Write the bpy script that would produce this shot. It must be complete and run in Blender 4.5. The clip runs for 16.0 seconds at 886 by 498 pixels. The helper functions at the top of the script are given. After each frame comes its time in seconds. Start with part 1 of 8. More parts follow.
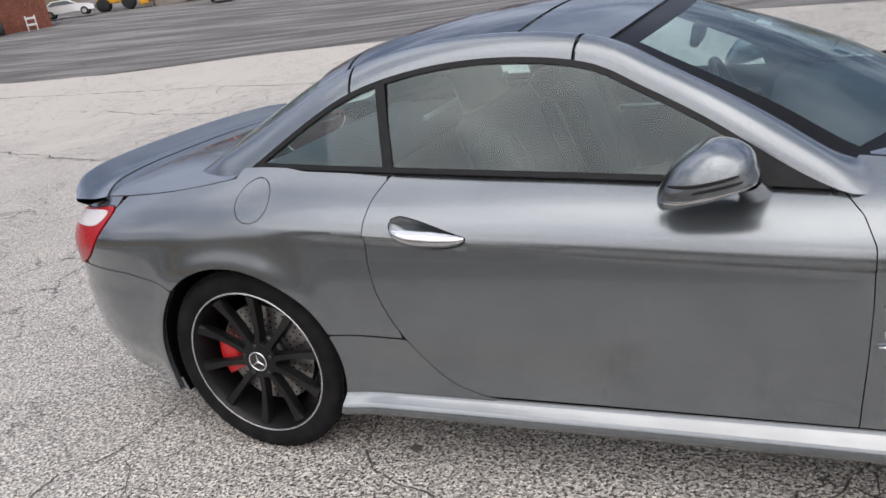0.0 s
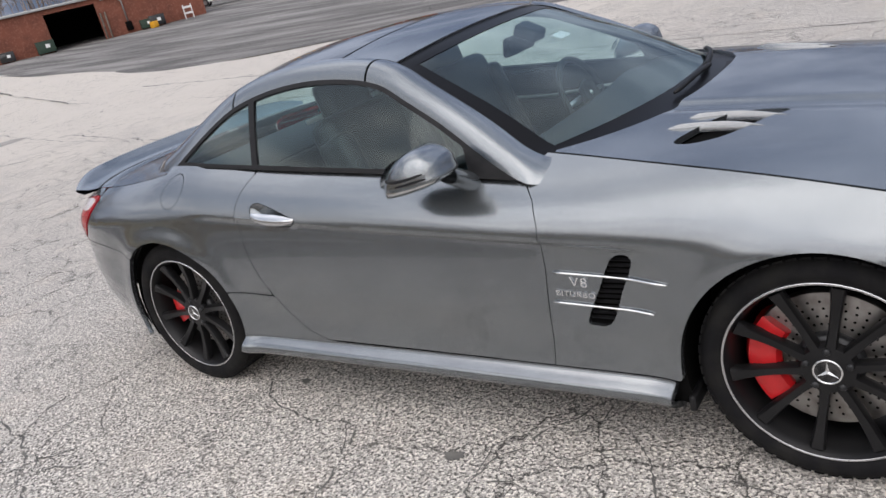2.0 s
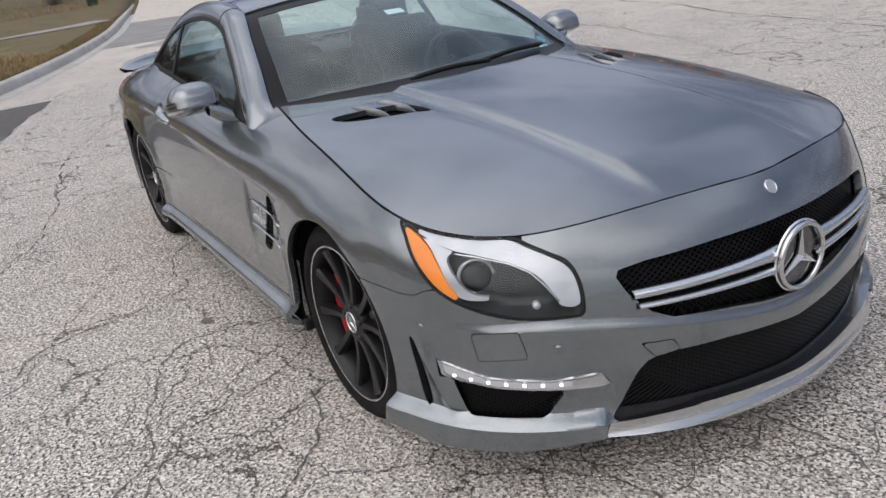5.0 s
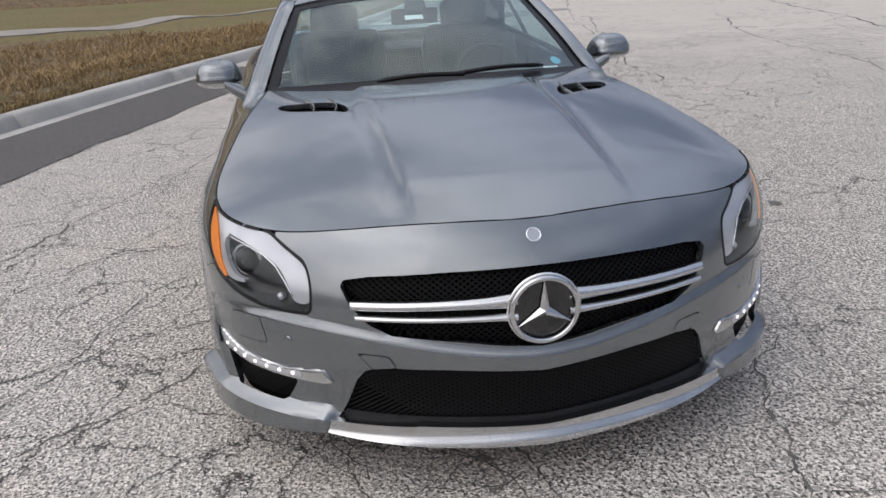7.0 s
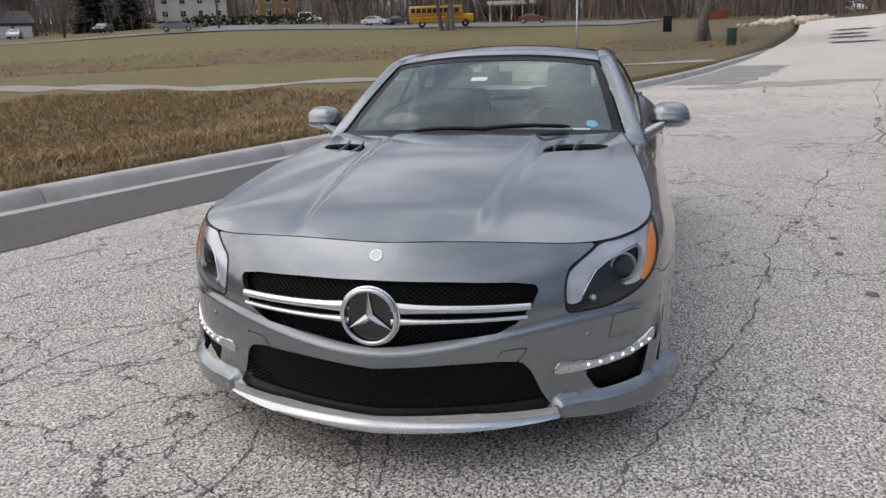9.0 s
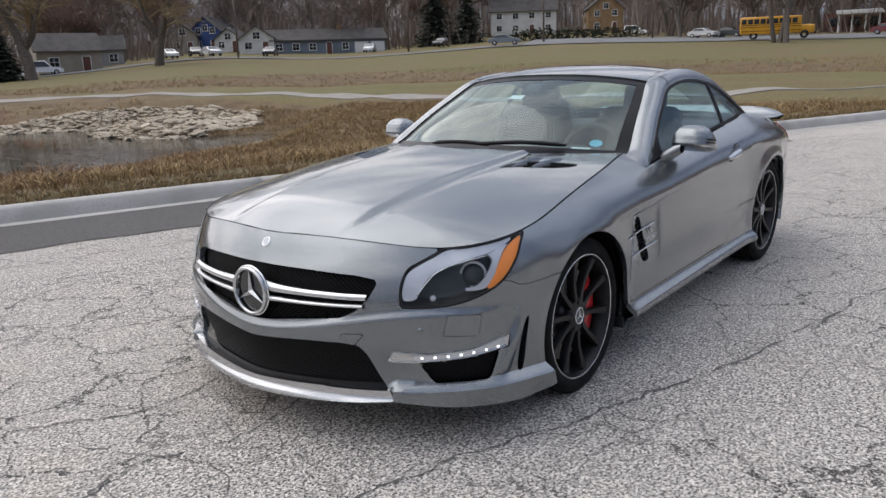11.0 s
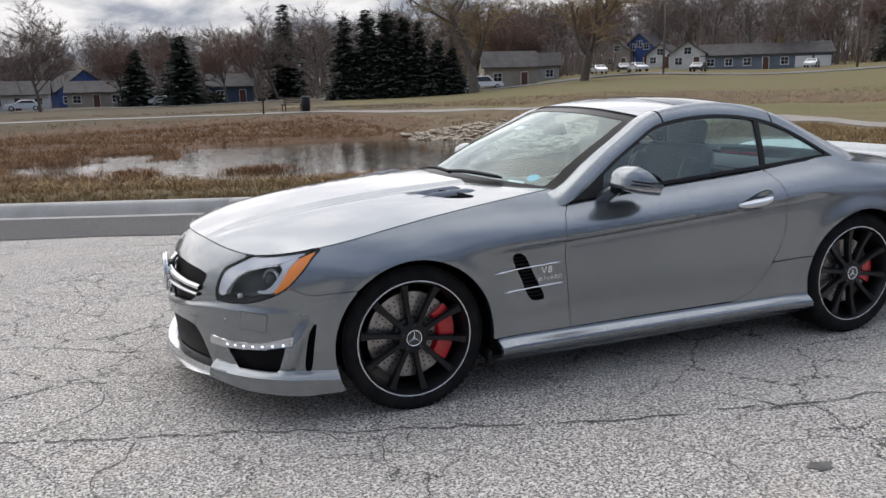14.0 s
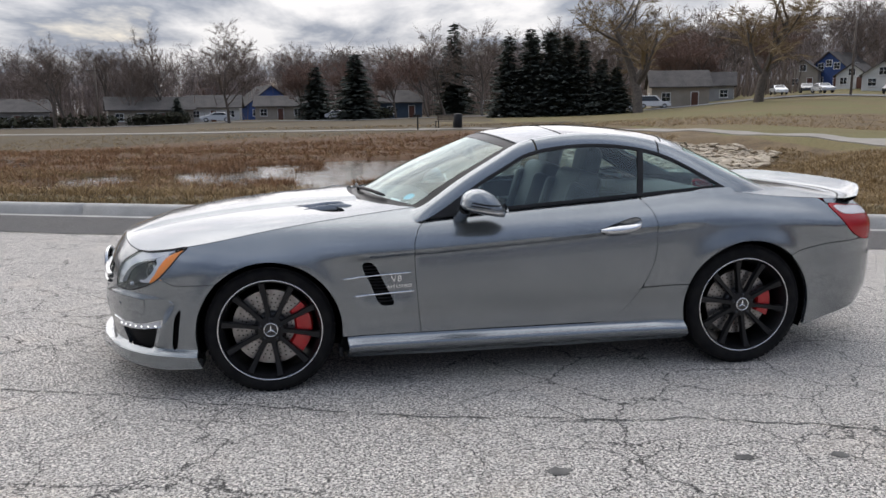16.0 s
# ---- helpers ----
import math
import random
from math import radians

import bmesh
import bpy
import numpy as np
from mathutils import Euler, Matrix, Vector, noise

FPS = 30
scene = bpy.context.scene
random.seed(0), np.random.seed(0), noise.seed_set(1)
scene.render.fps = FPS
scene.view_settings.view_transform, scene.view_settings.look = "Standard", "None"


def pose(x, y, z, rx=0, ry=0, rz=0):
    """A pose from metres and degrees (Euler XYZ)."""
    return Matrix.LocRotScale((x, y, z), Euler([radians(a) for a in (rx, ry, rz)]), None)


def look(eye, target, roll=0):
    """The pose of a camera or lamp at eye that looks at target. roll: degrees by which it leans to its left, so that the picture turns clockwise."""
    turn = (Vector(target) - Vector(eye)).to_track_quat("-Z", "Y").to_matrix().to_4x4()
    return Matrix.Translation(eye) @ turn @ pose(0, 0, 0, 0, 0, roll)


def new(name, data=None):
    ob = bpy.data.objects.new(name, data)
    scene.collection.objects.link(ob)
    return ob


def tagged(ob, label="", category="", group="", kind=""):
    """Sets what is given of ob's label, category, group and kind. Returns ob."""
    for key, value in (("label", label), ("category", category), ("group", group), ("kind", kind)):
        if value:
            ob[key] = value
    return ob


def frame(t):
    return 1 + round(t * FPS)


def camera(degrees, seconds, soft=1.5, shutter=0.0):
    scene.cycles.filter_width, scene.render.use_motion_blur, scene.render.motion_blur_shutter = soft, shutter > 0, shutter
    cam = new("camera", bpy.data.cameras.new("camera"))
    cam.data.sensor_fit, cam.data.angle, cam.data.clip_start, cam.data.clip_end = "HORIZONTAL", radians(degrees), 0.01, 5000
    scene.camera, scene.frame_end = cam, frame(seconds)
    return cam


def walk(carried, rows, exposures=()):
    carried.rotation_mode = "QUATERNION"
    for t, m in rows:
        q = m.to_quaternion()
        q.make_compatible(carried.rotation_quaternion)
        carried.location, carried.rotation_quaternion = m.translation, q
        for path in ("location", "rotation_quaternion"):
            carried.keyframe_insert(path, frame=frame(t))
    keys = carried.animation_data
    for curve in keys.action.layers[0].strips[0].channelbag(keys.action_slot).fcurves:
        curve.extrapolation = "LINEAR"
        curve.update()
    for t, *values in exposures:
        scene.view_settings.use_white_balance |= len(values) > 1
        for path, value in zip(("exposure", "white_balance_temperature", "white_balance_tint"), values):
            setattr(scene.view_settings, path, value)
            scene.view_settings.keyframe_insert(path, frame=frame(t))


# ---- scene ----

cam = camera(59.49, 16.0)
# seconds, eye, point looked at, lean
PATH = [
    (0.0, (-0.8924, -2.7554, 1.4807), (-2.1554, -0.2252, 0.4792), -9.704),
    (0.5, (-0.6089, -2.8325, 1.5061), (-1.9570, -0.3440, 0.5112), -11.153),
    (1.0, (-0.2751, -2.8042, 1.5143), (-1.7441, -0.3849, 0.5200), -12.377),
    (1.5, (0.0257, -2.8422, 1.5125), (-1.5779, -0.5120, 0.5131), -13.337),
    (2.0, (0.3565, -2.7697, 1.5165), (-1.3928, -0.5514, 0.5071), -14.130),
    (2.5, (0.6863, -2.6869, 1.5093), (-1.2011, -0.5900, 0.4890), -14.356),
    (3.0, (1.0196, -2.6189, 1.5159), (-1.0063, -0.6604, 0.4863), -14.238),
    (3.5, (1.3182, -2.4010, 1.4967), (-0.8364, -0.5915, 0.4556), -13.522),
    (4.0, (1.6357, -2.2746, 1.4964), (-0.6214, -0.6035, 0.4414), -12.042),
    (4.5, (1.9032, -2.0452, 1.4688), (-0.4407, -0.5112, 0.3950), -9.867),
    (5.0, (2.1162, -1.7366, 1.4332), (-0.3001, -0.3442, 0.3275), -7.426),
    (5.2, (2.2059, -1.6461, 1.4136), (-0.2440, -0.3202, 0.3001), -6.602),
    (7.3, (2.7994, -0.3349, 1.3992), (-0.0180, -0.0725, 0.4026), -2.777),
    (7.5, (2.8464, -0.2114, 1.3888), (0.0087, -0.0602, 0.4272), -2.632),
    (8.0, (3.0097, 0.0851, 1.3937), (0.1471, -0.0397, 0.5046), -2.287),
    (8.5, (3.0784, 0.4314, 1.3926), (0.2265, 0.0115, 0.5617), -2.060),
    (9.0, (3.1412, 0.8020, 1.3885), (0.3380, 0.0825, 0.5983), -1.946),
    (9.5, (3.1661, 1.1866, 1.3940), (0.4491, 0.1672, 0.6332), -1.979),
    (9.7, (3.1365, 1.3527, 1.3915), (0.4620, 0.2226, 0.6367), -1.978),
    (11.8, (2.3876, 2.8056, 1.3774), (0.3698, 0.6909, 0.7019), -1.316),
    (12.0, (2.2579, 2.9095, 1.3804), (0.3165, 0.7224, 0.7111), -1.091),
    (12.5, (1.9291, 3.1999, 1.3883), (0.1877, 0.8455, 0.7367), -0.906),
    (13.0, (1.6947, 3.4891, 1.3805), (0.1695, 0.9843, 0.7481), -0.919),
    (13.5, (1.3454, 3.7187, 1.3936), (0.0457, 1.0878, 0.7701), -1.182),
    (14.0, (1.0628, 3.9784, 1.3988), (-0.0085, 1.2428, 0.7916), -1.455),
    (14.5, (0.7297, 4.2144, 1.4164), (-0.1490, 1.4071, 0.8269), -1.334),
    (15.0, (0.3546, 4.4205, 1.4202), (-0.3631, 1.5639, 0.8504), -1.060),
    (15.5, (0.0692, 4.6471, 1.4282), (-0.5128, 1.7561, 0.8772), -0.695),
    (16.0, (-0.2723, 4.8056, 1.4276), (-0.7354, 1.8898, 0.8953), -0.552),
]
walk(cam, [(t, look(eye, target, roll)) for t, eye, target, roll in PATH], exposures=[(0, .60, 6330, 14), (2.5, .64, 6330, 14), (5, .47, 6330, 14), (9, .41, 6330, 14), (12, .53, 6220, 13), (16, .53, 6220, 12.5)])

# ---------------------------------------------------------------- light
SUN_DIR = Vector((.16, -.80, .58)).normalized()
world = bpy.data.worlds.new("sky")
scene.world = world
world.use_nodes = True
wn, wl = world.node_tree.nodes, world.node_tree.links
wn.clear()
w_out, w_bg = wn.new("ShaderNodeOutputWorld"), wn.new("ShaderNodeBackground")
w_sky = wn.new("ShaderNodeTexSky")
w_sky.sky_type, w_sky.sun_disc = "NISHITA", False
w_sky.sun_elevation = math.asin(SUN_DIR.z)
w_sky.sun_rotation = math.atan2(SUN_DIR.x, SUN_DIR.y)
w_sky.dust_density, w_sky.air_density = 2.0, 1.0
w_co, w_map = wn.new("ShaderNodeTexCoord"), wn.new("ShaderNodeMapping")
w_map.inputs["Scale"].default_value = (1.0, .75, 1.0)
w_noise = wn.new("ShaderNodeTexNoise")
w_noise.inputs["Scale"].default_value, w_noise.inputs["Detail"].default_value = 1.5, 8
w_noise.inputs["Roughness"].default_value, w_noise.inputs["Distortion"].default_value = .56, .2
w_ramp = wn.new("ShaderNodeValToRGB")
w_ramp.color_ramp.elements[0].position, w_ramp.color_ramp.elements[0].color = .22, (0, 0, 0, 1)
w_ramp.color_ramp.elements[1].position, w_ramp.color_ramp.elements[1].color = .42, (1, 1, 1, 1)
w_tone = wn.new("ShaderNodeValToRGB")
w_tone.color_ramp.elements[0].position, w_tone.color_ramp.elements[0].color = .43, (3.8, 4.15, 4.8, 1)
w_tone.color_ramp.elements[1].position, w_tone.color_ramp.elements[1].color = .58, (9.9, 9.8, 9.7, 1)
w_mix = wn.new("ShaderNodeMixRGB")
# the cloud deck lies flat overhead and closes up towards the horizon
w_dir, w_up, w_far, w_deck = wn.new("ShaderNodeSeparateXYZ"), wn.new("ShaderNodeMath"), wn.new("ShaderNodeMath"), wn.new("ShaderNodeCombineXYZ")
w_up.operation, w_far.operation = "MAXIMUM", "ADD"
w_up.inputs[1].default_value, w_far.inputs[1].default_value = 0, .20
wl.new(w_co.outputs["Generated"], w_dir.inputs["Vector"])
wl.new(w_dir.outputs["Z"], w_up.inputs[0])
wl.new(w_up.outputs["Value"], w_far.inputs[0])
for axis in "XY":
    w_q = wn.new("ShaderNodeMath")
    w_q.operation = "DIVIDE"
    wl.new(w_dir.outputs[axis], w_q.inputs[0])
    wl.new(w_far.outputs["Value"], w_q.inputs[1])
    wl.new(w_q.outputs["Value"], w_deck.inputs[axis])
wl.new(w_deck.outputs["Vector"], w_map.inputs["Vector"])
wl.new(w_map.outputs["Vector"], w_noise.inputs["Vector"])
wl.new(w_noise.outputs["Fac"], w_ramp.inputs["Fac"])
wl.new(w_noise.outputs["Fac"], w_tone.inputs["Fac"])
wl.new(w_ramp.outputs["Color"], w_mix.inputs["Fac"])
wl.new(w_sky.outputs["Color"], w_mix.inputs["Color1"])
wl.new(w_tone.outputs["Color"], w_mix.inputs["Color2"])
# the veiled sun brightens the cloud round it
w_dot = wn.new("ShaderNodeVectorMath")
w_dot.operation = "DOT_PRODUCT"
w_dot.inputs[1].default_value = SUN_DIR
w_norm = wn.new("ShaderNodeVectorMath")
w_norm.operation = "NORMALIZE"
wl.new(w_co.outputs["Generated"], w_norm.inputs[0])
wl.new(w_norm.outputs["Vector"], w_dot.inputs[0])
w_glow = wn.new("ShaderNodeMapRange")
w_glow.interpolation_type = "SMOOTHERSTEP"
w_glow.inputs["From Min"].default_value, w_glow.inputs["From Max"].default_value = -.35, .95
w_shade = wn.new("ShaderNodeValToRGB")
w_shade.color_ramp.elements[0].color, w_shade.color_ramp.elements[1].color = (.54, .61, .74, 1), (1.45, 1.42, 1.36, 1)
wl.new(w_dot.outputs["Value"], w_glow.inputs["Value"])
w_gain = wn.new("ShaderNodeVectorMath")
w_gain.operation = "MULTIPLY"
wl.new(w_mix.outputs["Color"], w_gain.inputs[0])
wl.new(w_glow.outputs["Result"], w_shade.inputs["Fac"])
wl.new(w_shade.outputs["Color"], w_gain.inputs[1])
# an overcast sky is darkest above the horizon
w_xyz, w_high, w_fall = wn.new("ShaderNodeSeparateXYZ"), wn.new("ShaderNodeMapRange"), wn.new("ShaderNodeVectorMath")
w_high.inputs["From Min"].default_value, w_high.inputs["From Max"].default_value = .05, .75
w_high.inputs["To Min"].default_value, w_high.inputs["To Max"].default_value = .43, 1.05
w_fall.operation = "SCALE"
wl.new(w_norm.outputs["Vector"], w_xyz.inputs["Vector"])
wl.new(w_xyz.outputs["Z"], w_high.inputs["Value"])
wl.new(w_gain.outputs["Vector"], w_fall.inputs[0])
wl.new(w_high.outputs["Result"], w_fall.inputs["Scale"])
wl.new(w_fall.outputs["Vector"], w_bg.inputs["Color"])
w_bg.inputs["Strength"].default_value = .10
wl.new(w_bg.outputs["Background"], w_out.inputs["Surface"])

sun = new("sun", bpy.data.lights.new("sun", "SUN"))
sun.data.energy, sun.data.angle, sun.data.color = .8, radians(90), (1, .93, .86)
sun.matrix_world = look((0, 0, 30), Vector((0, 0, 30)) - SUN_DIR)


# ---------------------------------------------------------------- materials
def rgb(c):
    return (*c, 1) if len(c) == 3 else c


def material(name, base, rough=.5, metal=0.0, coat=0.0, spec=.5, other=None, scale=3.0, mix=(.4, .65), bump=0.0, bump_scale=60.0,
             fine=None, fine_scale=40.0, fine_mix=(.5, .7), rough_var=0.0, emit=None, emit_strength=0.0, transmission=0.0, ior=1.45, alpha=1.0, random_tint=0.0):
    """Principled surface with variation at two scales and a fine relief, in metres."""
    m = bpy.data.materials.new(name)
    m.use_nodes = True
    n, l = m.node_tree.nodes, m.node_tree.links
    b = n["Principled BSDF"]
    b.inputs["Base Color"].default_value = rgb(base)
    b.inputs["Roughness"].default_value, b.inputs["Metallic"].default_value = rough, metal
    b.inputs["Coat Weight"].default_value, b.inputs["Coat Roughness"].default_value = coat, .04
    b.inputs["Specular IOR Level"].default_value = spec
    b.inputs["Transmission Weight"].default_value, b.inputs["IOR"].default_value = transmission, ior
    b.inputs["Alpha"].default_value = alpha
    if emit:
        b.inputs["Emission Color"].default_value, b.inputs["Emission Strength"].default_value = rgb(emit), emit_strength
    co = n.new("ShaderNodeTexCoord")

    def noise(sc, detail=4):
        t = n.new("ShaderNodeTexNoise")
        t.inputs["Scale"].default_value, t.inputs["Detail"].default_value = sc, detail
        l.new(co.outputs["Object"], t.inputs["Vector"])
        return t

    def blend(fac, a_socket, a, c):
        x = n.new("ShaderNodeMixRGB")
        l.new(fac, x.inputs["Fac"])
        if a_socket:
            l.new(a_socket, x.inputs["Color1"])
        else:
            x.inputs["Color1"].default_value = rgb(a)
        x.inputs["Color2"].default_value = rgb(c)
        return x.outputs["Color"]

    def ramp(sock, lo, hi):
        r = n.new("ShaderNodeMapRange")
        r.inputs["From Min"].default_value, r.inputs["From Max"].default_value = lo, hi
        l.new(sock, r.inputs["Value"])
        return r.outputs["Result"]

    col = None
    if other:
        t = noise(scale)
        col = blend(ramp(t.outputs["Fac"], *mix), None, base, other)
        if rough_var:
            r = n.new("ShaderNodeMapRange")
            r.inputs["To Min"].default_value, r.inputs["To Max"].default_value = rough - rough_var, rough + rough_var
            l.new(t.outputs["Fac"], r.inputs["Value"])
            l.new(r.outputs["Result"], b.inputs["Roughness"])
    if fine:
        col = blend(ramp(noise(fine_scale, 3).outputs["Fac"], *fine_mix), col, base, fine)
    if random_tint:
        info, hsv = n.new("ShaderNodeObjectInfo"), n.new("ShaderNodeHueSaturation")
        r = n.new("ShaderNodeMapRange")
        r.inputs["To Min"].default_value, r.inputs["To Max"].default_value = 1 - random_tint, 1 + random_tint
        l.new(info.outputs["Random"], r.inputs["Value"])
        l.new(r.outputs["Result"], hsv.inputs["Value"])
        if col:
            l.new(col, hsv.inputs["Color"])
        else:
            hsv.inputs["Color"].default_value = rgb(base)
        col = hsv.outputs["Color"]
    if col:
        l.new(col, b.inputs["Base Color"])
    if bump:
        bp = n.new("ShaderNodeBump")
        bp.inputs["Strength"].default_value, bp.inputs["Distance"].default_value = bump, .01
        l.new(noise(bump_scale, 3).outputs["Fac"], bp.inputs["Height"])
        l.new(bp.outputs["Normal"], b.inputs["Normal"])
    return m


def island_tint(m, amount, low=None):
    """Varies the base colour from clump to clump of one mesh."""
    n, l = m.node_tree.nodes, m.node_tree.links
    b = n["Principled BSDF"]
    g, mixer = n.new("ShaderNodeNewGeometry"), n.new("ShaderNodeMixRGB")
    c = b.inputs["Base Color"].default_value[:]
    mixer.inputs["Color1"].default_value = rgb(low) if low else (*[v * (1 - amount) for v in c[:3]], 1)
    mixer.inputs["Color2"].default_value = (*[min(1, v * (1 + amount)) for v in c[:3]], 1)
    l.new(g.outputs["Random Per Island"], mixer.inputs["Fac"])
    l.new(mixer.outputs["Color"], b.inputs["Base Color"])
    return m


def pavement_material(name, light, dark, grit, crack_scale, crack_amount, worn=None, streaks=0.0):
    """Worn asphalt with bare stones, pits and fine alligator cracks."""
    m = bpy.data.materials.new(name)
    m.use_nodes = True
    n, l = m.node_tree.nodes, m.node_tree.links
    b = n["Principled BSDF"]
    b.inputs["Roughness"].default_value = .9
    b.inputs["Specular IOR Level"].default_value = .3
    co = n.new("ShaderNodeTexCoord")

    def tex(kind, sc, **kw):
        t = n.new(kind)
        t.inputs["Scale"].default_value = sc
        l.new(co.outputs["Object"], t.inputs["Vector"])
        for k, v in kw.items():
            t.inputs[k].default_value = v
        return t

    def rng(sock, a, c, lo=0.0, hi=1.0):
        r = n.new("ShaderNodeMapRange")
        r.inputs["From Min"].default_value, r.inputs["From Max"].default_value = a, c
        r.inputs["To Min"].default_value, r.inputs["To Max"].default_value = lo, hi
        l.new(sock, r.inputs["Value"])
        return r.outputs["Result"]

    def mixc(fac, c1, c2, mode="MIX"):
        x = n.new("ShaderNodeMixRGB")
        x.blend_type = mode
        for key, v in (("Fac", fac), ("Color1", c1), ("Color2", c2)):
            if hasattr(v, "links") or hasattr(v, "is_linked"):
                l.new(v, x.inputs[key])
            else:
                x.inputs[key].default_value = v if isinstance(v, float) else rgb(v)
        return x.outputs["Color"]

    stones = tex("ShaderNodeTexVoronoi", 125.0)
    chip = n.new("ShaderNodeSeparateColor")
    l.new(stones.outputs["Color"], chip.inputs["Color"])
    base = mixc(rng(chip.outputs["Red"], .15, .95), dark, light)
    pits = rng(tex("ShaderNodeTexNoise", 85.0, Detail=3.0).outputs["Fac"], .535, .60)
    base = mixc(rng(pits, 0, 1, 0, grit), base, tuple(v * .22 for v in dark))
    stains = rng(tex("ShaderNodeTexNoise", .55, Detail=5.0, Roughness=.6).outputs["Fac"], .38, .66)
    base = mixc(rng(stains, 0, 1, 0, .30), base, tuple(v * .62 for v in light))
    warm = rng(tex("ShaderNodeTexNoise", 1.7, Detail=3.0).outputs["Fac"], .55, .75, 0, .15)
    base = mixc(warm, base, (light[0] * .9, light[1] * .80, light[2] * .70))
    if streaks:
        long = n.new("ShaderNodeMapping")
        long.inputs["Scale"].default_value, long.inputs["Rotation"].default_value = (.16, 1.1, 1), (0, 0, radians(28))
        l.new(co.outputs["Object"], long.inputs["Vector"])
        band_n = n.new("ShaderNodeTexNoise")
        band_n.inputs["Scale"].default_value, band_n.inputs["Detail"].default_value = .8, 6
        l.new(long.outputs["Vector"], band_n.inputs["Vector"])
        base = mixc(rng(band_n.outputs["Fac"], .44, .66, 0, streaks), base, tuple(v * 1.7 for v in light))
        base = mixc(rng(band_n.outputs["Fac"], .46, .28, 0, streaks), base, tuple(v * .6 for v in dark))
    if worn:
        # the coat is worn smooth and pale towards the far corner of the road
        xyz = n.new("ShaderNodeSeparateXYZ")
        l.new(co.outputs["Object"], xyz.inputs["Vector"])
        terms = []
        for axis, k in (("X", -.8), ("Y", .6)):
            mu = n.new("ShaderNodeMath")
            mu.operation = "MULTIPLY"
            mu.inputs[1].default_value = k
            l.new(xyz.outputs[axis], mu.inputs[0])
            terms.append(mu.outputs["Value"])
        ragged = rng(tex("ShaderNodeTexNoise", .8, Detail=6.0, Roughness=.65).outputs["Fac"], .3, .7, -4.0, 4.0)
        total = terms[0]
        for extra in (terms[1], ragged):
            ad = n.new("ShaderNodeMath")
            l.new(total, ad.inputs[0])
            l.new(extra, ad.inputs[1])
            total = ad.outputs["Value"]
        base = mixc(rng(total, 6.5, 15.0, 0, .86), base, worn)
    # cracks: edges of warped cells
    warp = tex("ShaderNodeTexNoise", 4.5, Detail=6.0, Roughness=.65)
    add = n.new("ShaderNodeMixRGB")
    add.blend_type, add.inputs["Fac"].default_value = "ADD", .30
    l.new(co.outputs["Object"], add.inputs["Color1"])
    l.new(warp.outputs["Color"], add.inputs["Color2"])
    cells = n.new("ShaderNodeTexVoronoi")
    cells.feature = "DISTANCE_TO_EDGE"
    cells.inputs["Scale"].default_value = crack_scale
    l.new(add.outputs["Color"], cells.inputs["Vector"])
    where = rng(tex("ShaderNodeTexNoise", .45, Detail=2.0).outputs["Fac"], .37, .53)
    line = rng(cells.outputs["Distance"], .003, .014, crack_amount, 0)
    both = n.new("ShaderNodeMath")
    both.operation = "MULTIPLY"
    l.new(line, both.inputs[0])
    l.new(where, both.inputs[1])
    base = mixc(both.outputs["Value"], base, (.05, .048, .045))
    l.new(base, b.inputs["Base Color"])
    bp = n.new("ShaderNodeBump")
    bp.inputs["Strength"].default_value, bp.inputs["Distance"].default_value = .9, .006
    h = n.new("ShaderNodeMath")
    h.operation = "SUBTRACT"
    l.new(stones.outputs["Distance"], h.inputs[1])
    l.new(pits, h.inputs[0])
    hh = n.new("ShaderNodeMath")
    hh.operation = "MULTIPLY"
    hh.inputs[1].default_value = -1
    l.new(h.outputs["Value"], hh.inputs[0])
    l.new(hh.outputs["Value"], bp.inputs["Height"])
    l.new(bp.outputs["Normal"], b.inputs["Normal"])
    return m


def glass_material(name, tint, clear, ior=2.1):
    """A tinted pane: a mirror-smooth film over what lies behind."""
    m = bpy.data.materials.new(name)
    m.use_nodes = True
    n, l = m.node_tree.nodes, m.node_tree.links
    n.remove(n["Principled BSDF"])
    tr, gl, mx = n.new("ShaderNodeBsdfTransparent"), n.new("ShaderNodeBsdfGlossy"), n.new("ShaderNodeMixShader")
    tr.inputs["Color"].default_value = rgb(tint)
    gl.inputs["Roughness"].default_value = .01
    gl.inputs["Color"].default_value = (clear * .9, clear, clear * .985, 1)
    lw, power, fr = n.new("ShaderNodeLayerWeight"), n.new("ShaderNodeMath"), n.new("ShaderNodeMapRange")
    lw.inputs["Blend"].default_value = .5
    power.operation, power.inputs[1].default_value = "POWER", 4.0
    fr.inputs["To Min"].default_value = ((ior - 1) / (ior + 1)) ** 2
    l.new(lw.outputs["Facing"], power.inputs[0])
    l.new(power.outputs["Value"], fr.inputs["Value"])
    l.new(fr.outputs["Result"], mx.inputs["Fac"])
    l.new(tr.outputs["BSDF"], mx.inputs[1])
    l.new(gl.outputs["BSDF"], mx.inputs[2])
    l.new(mx.outputs["Shader"], n["Material Output"].inputs["Surface"])
    return m


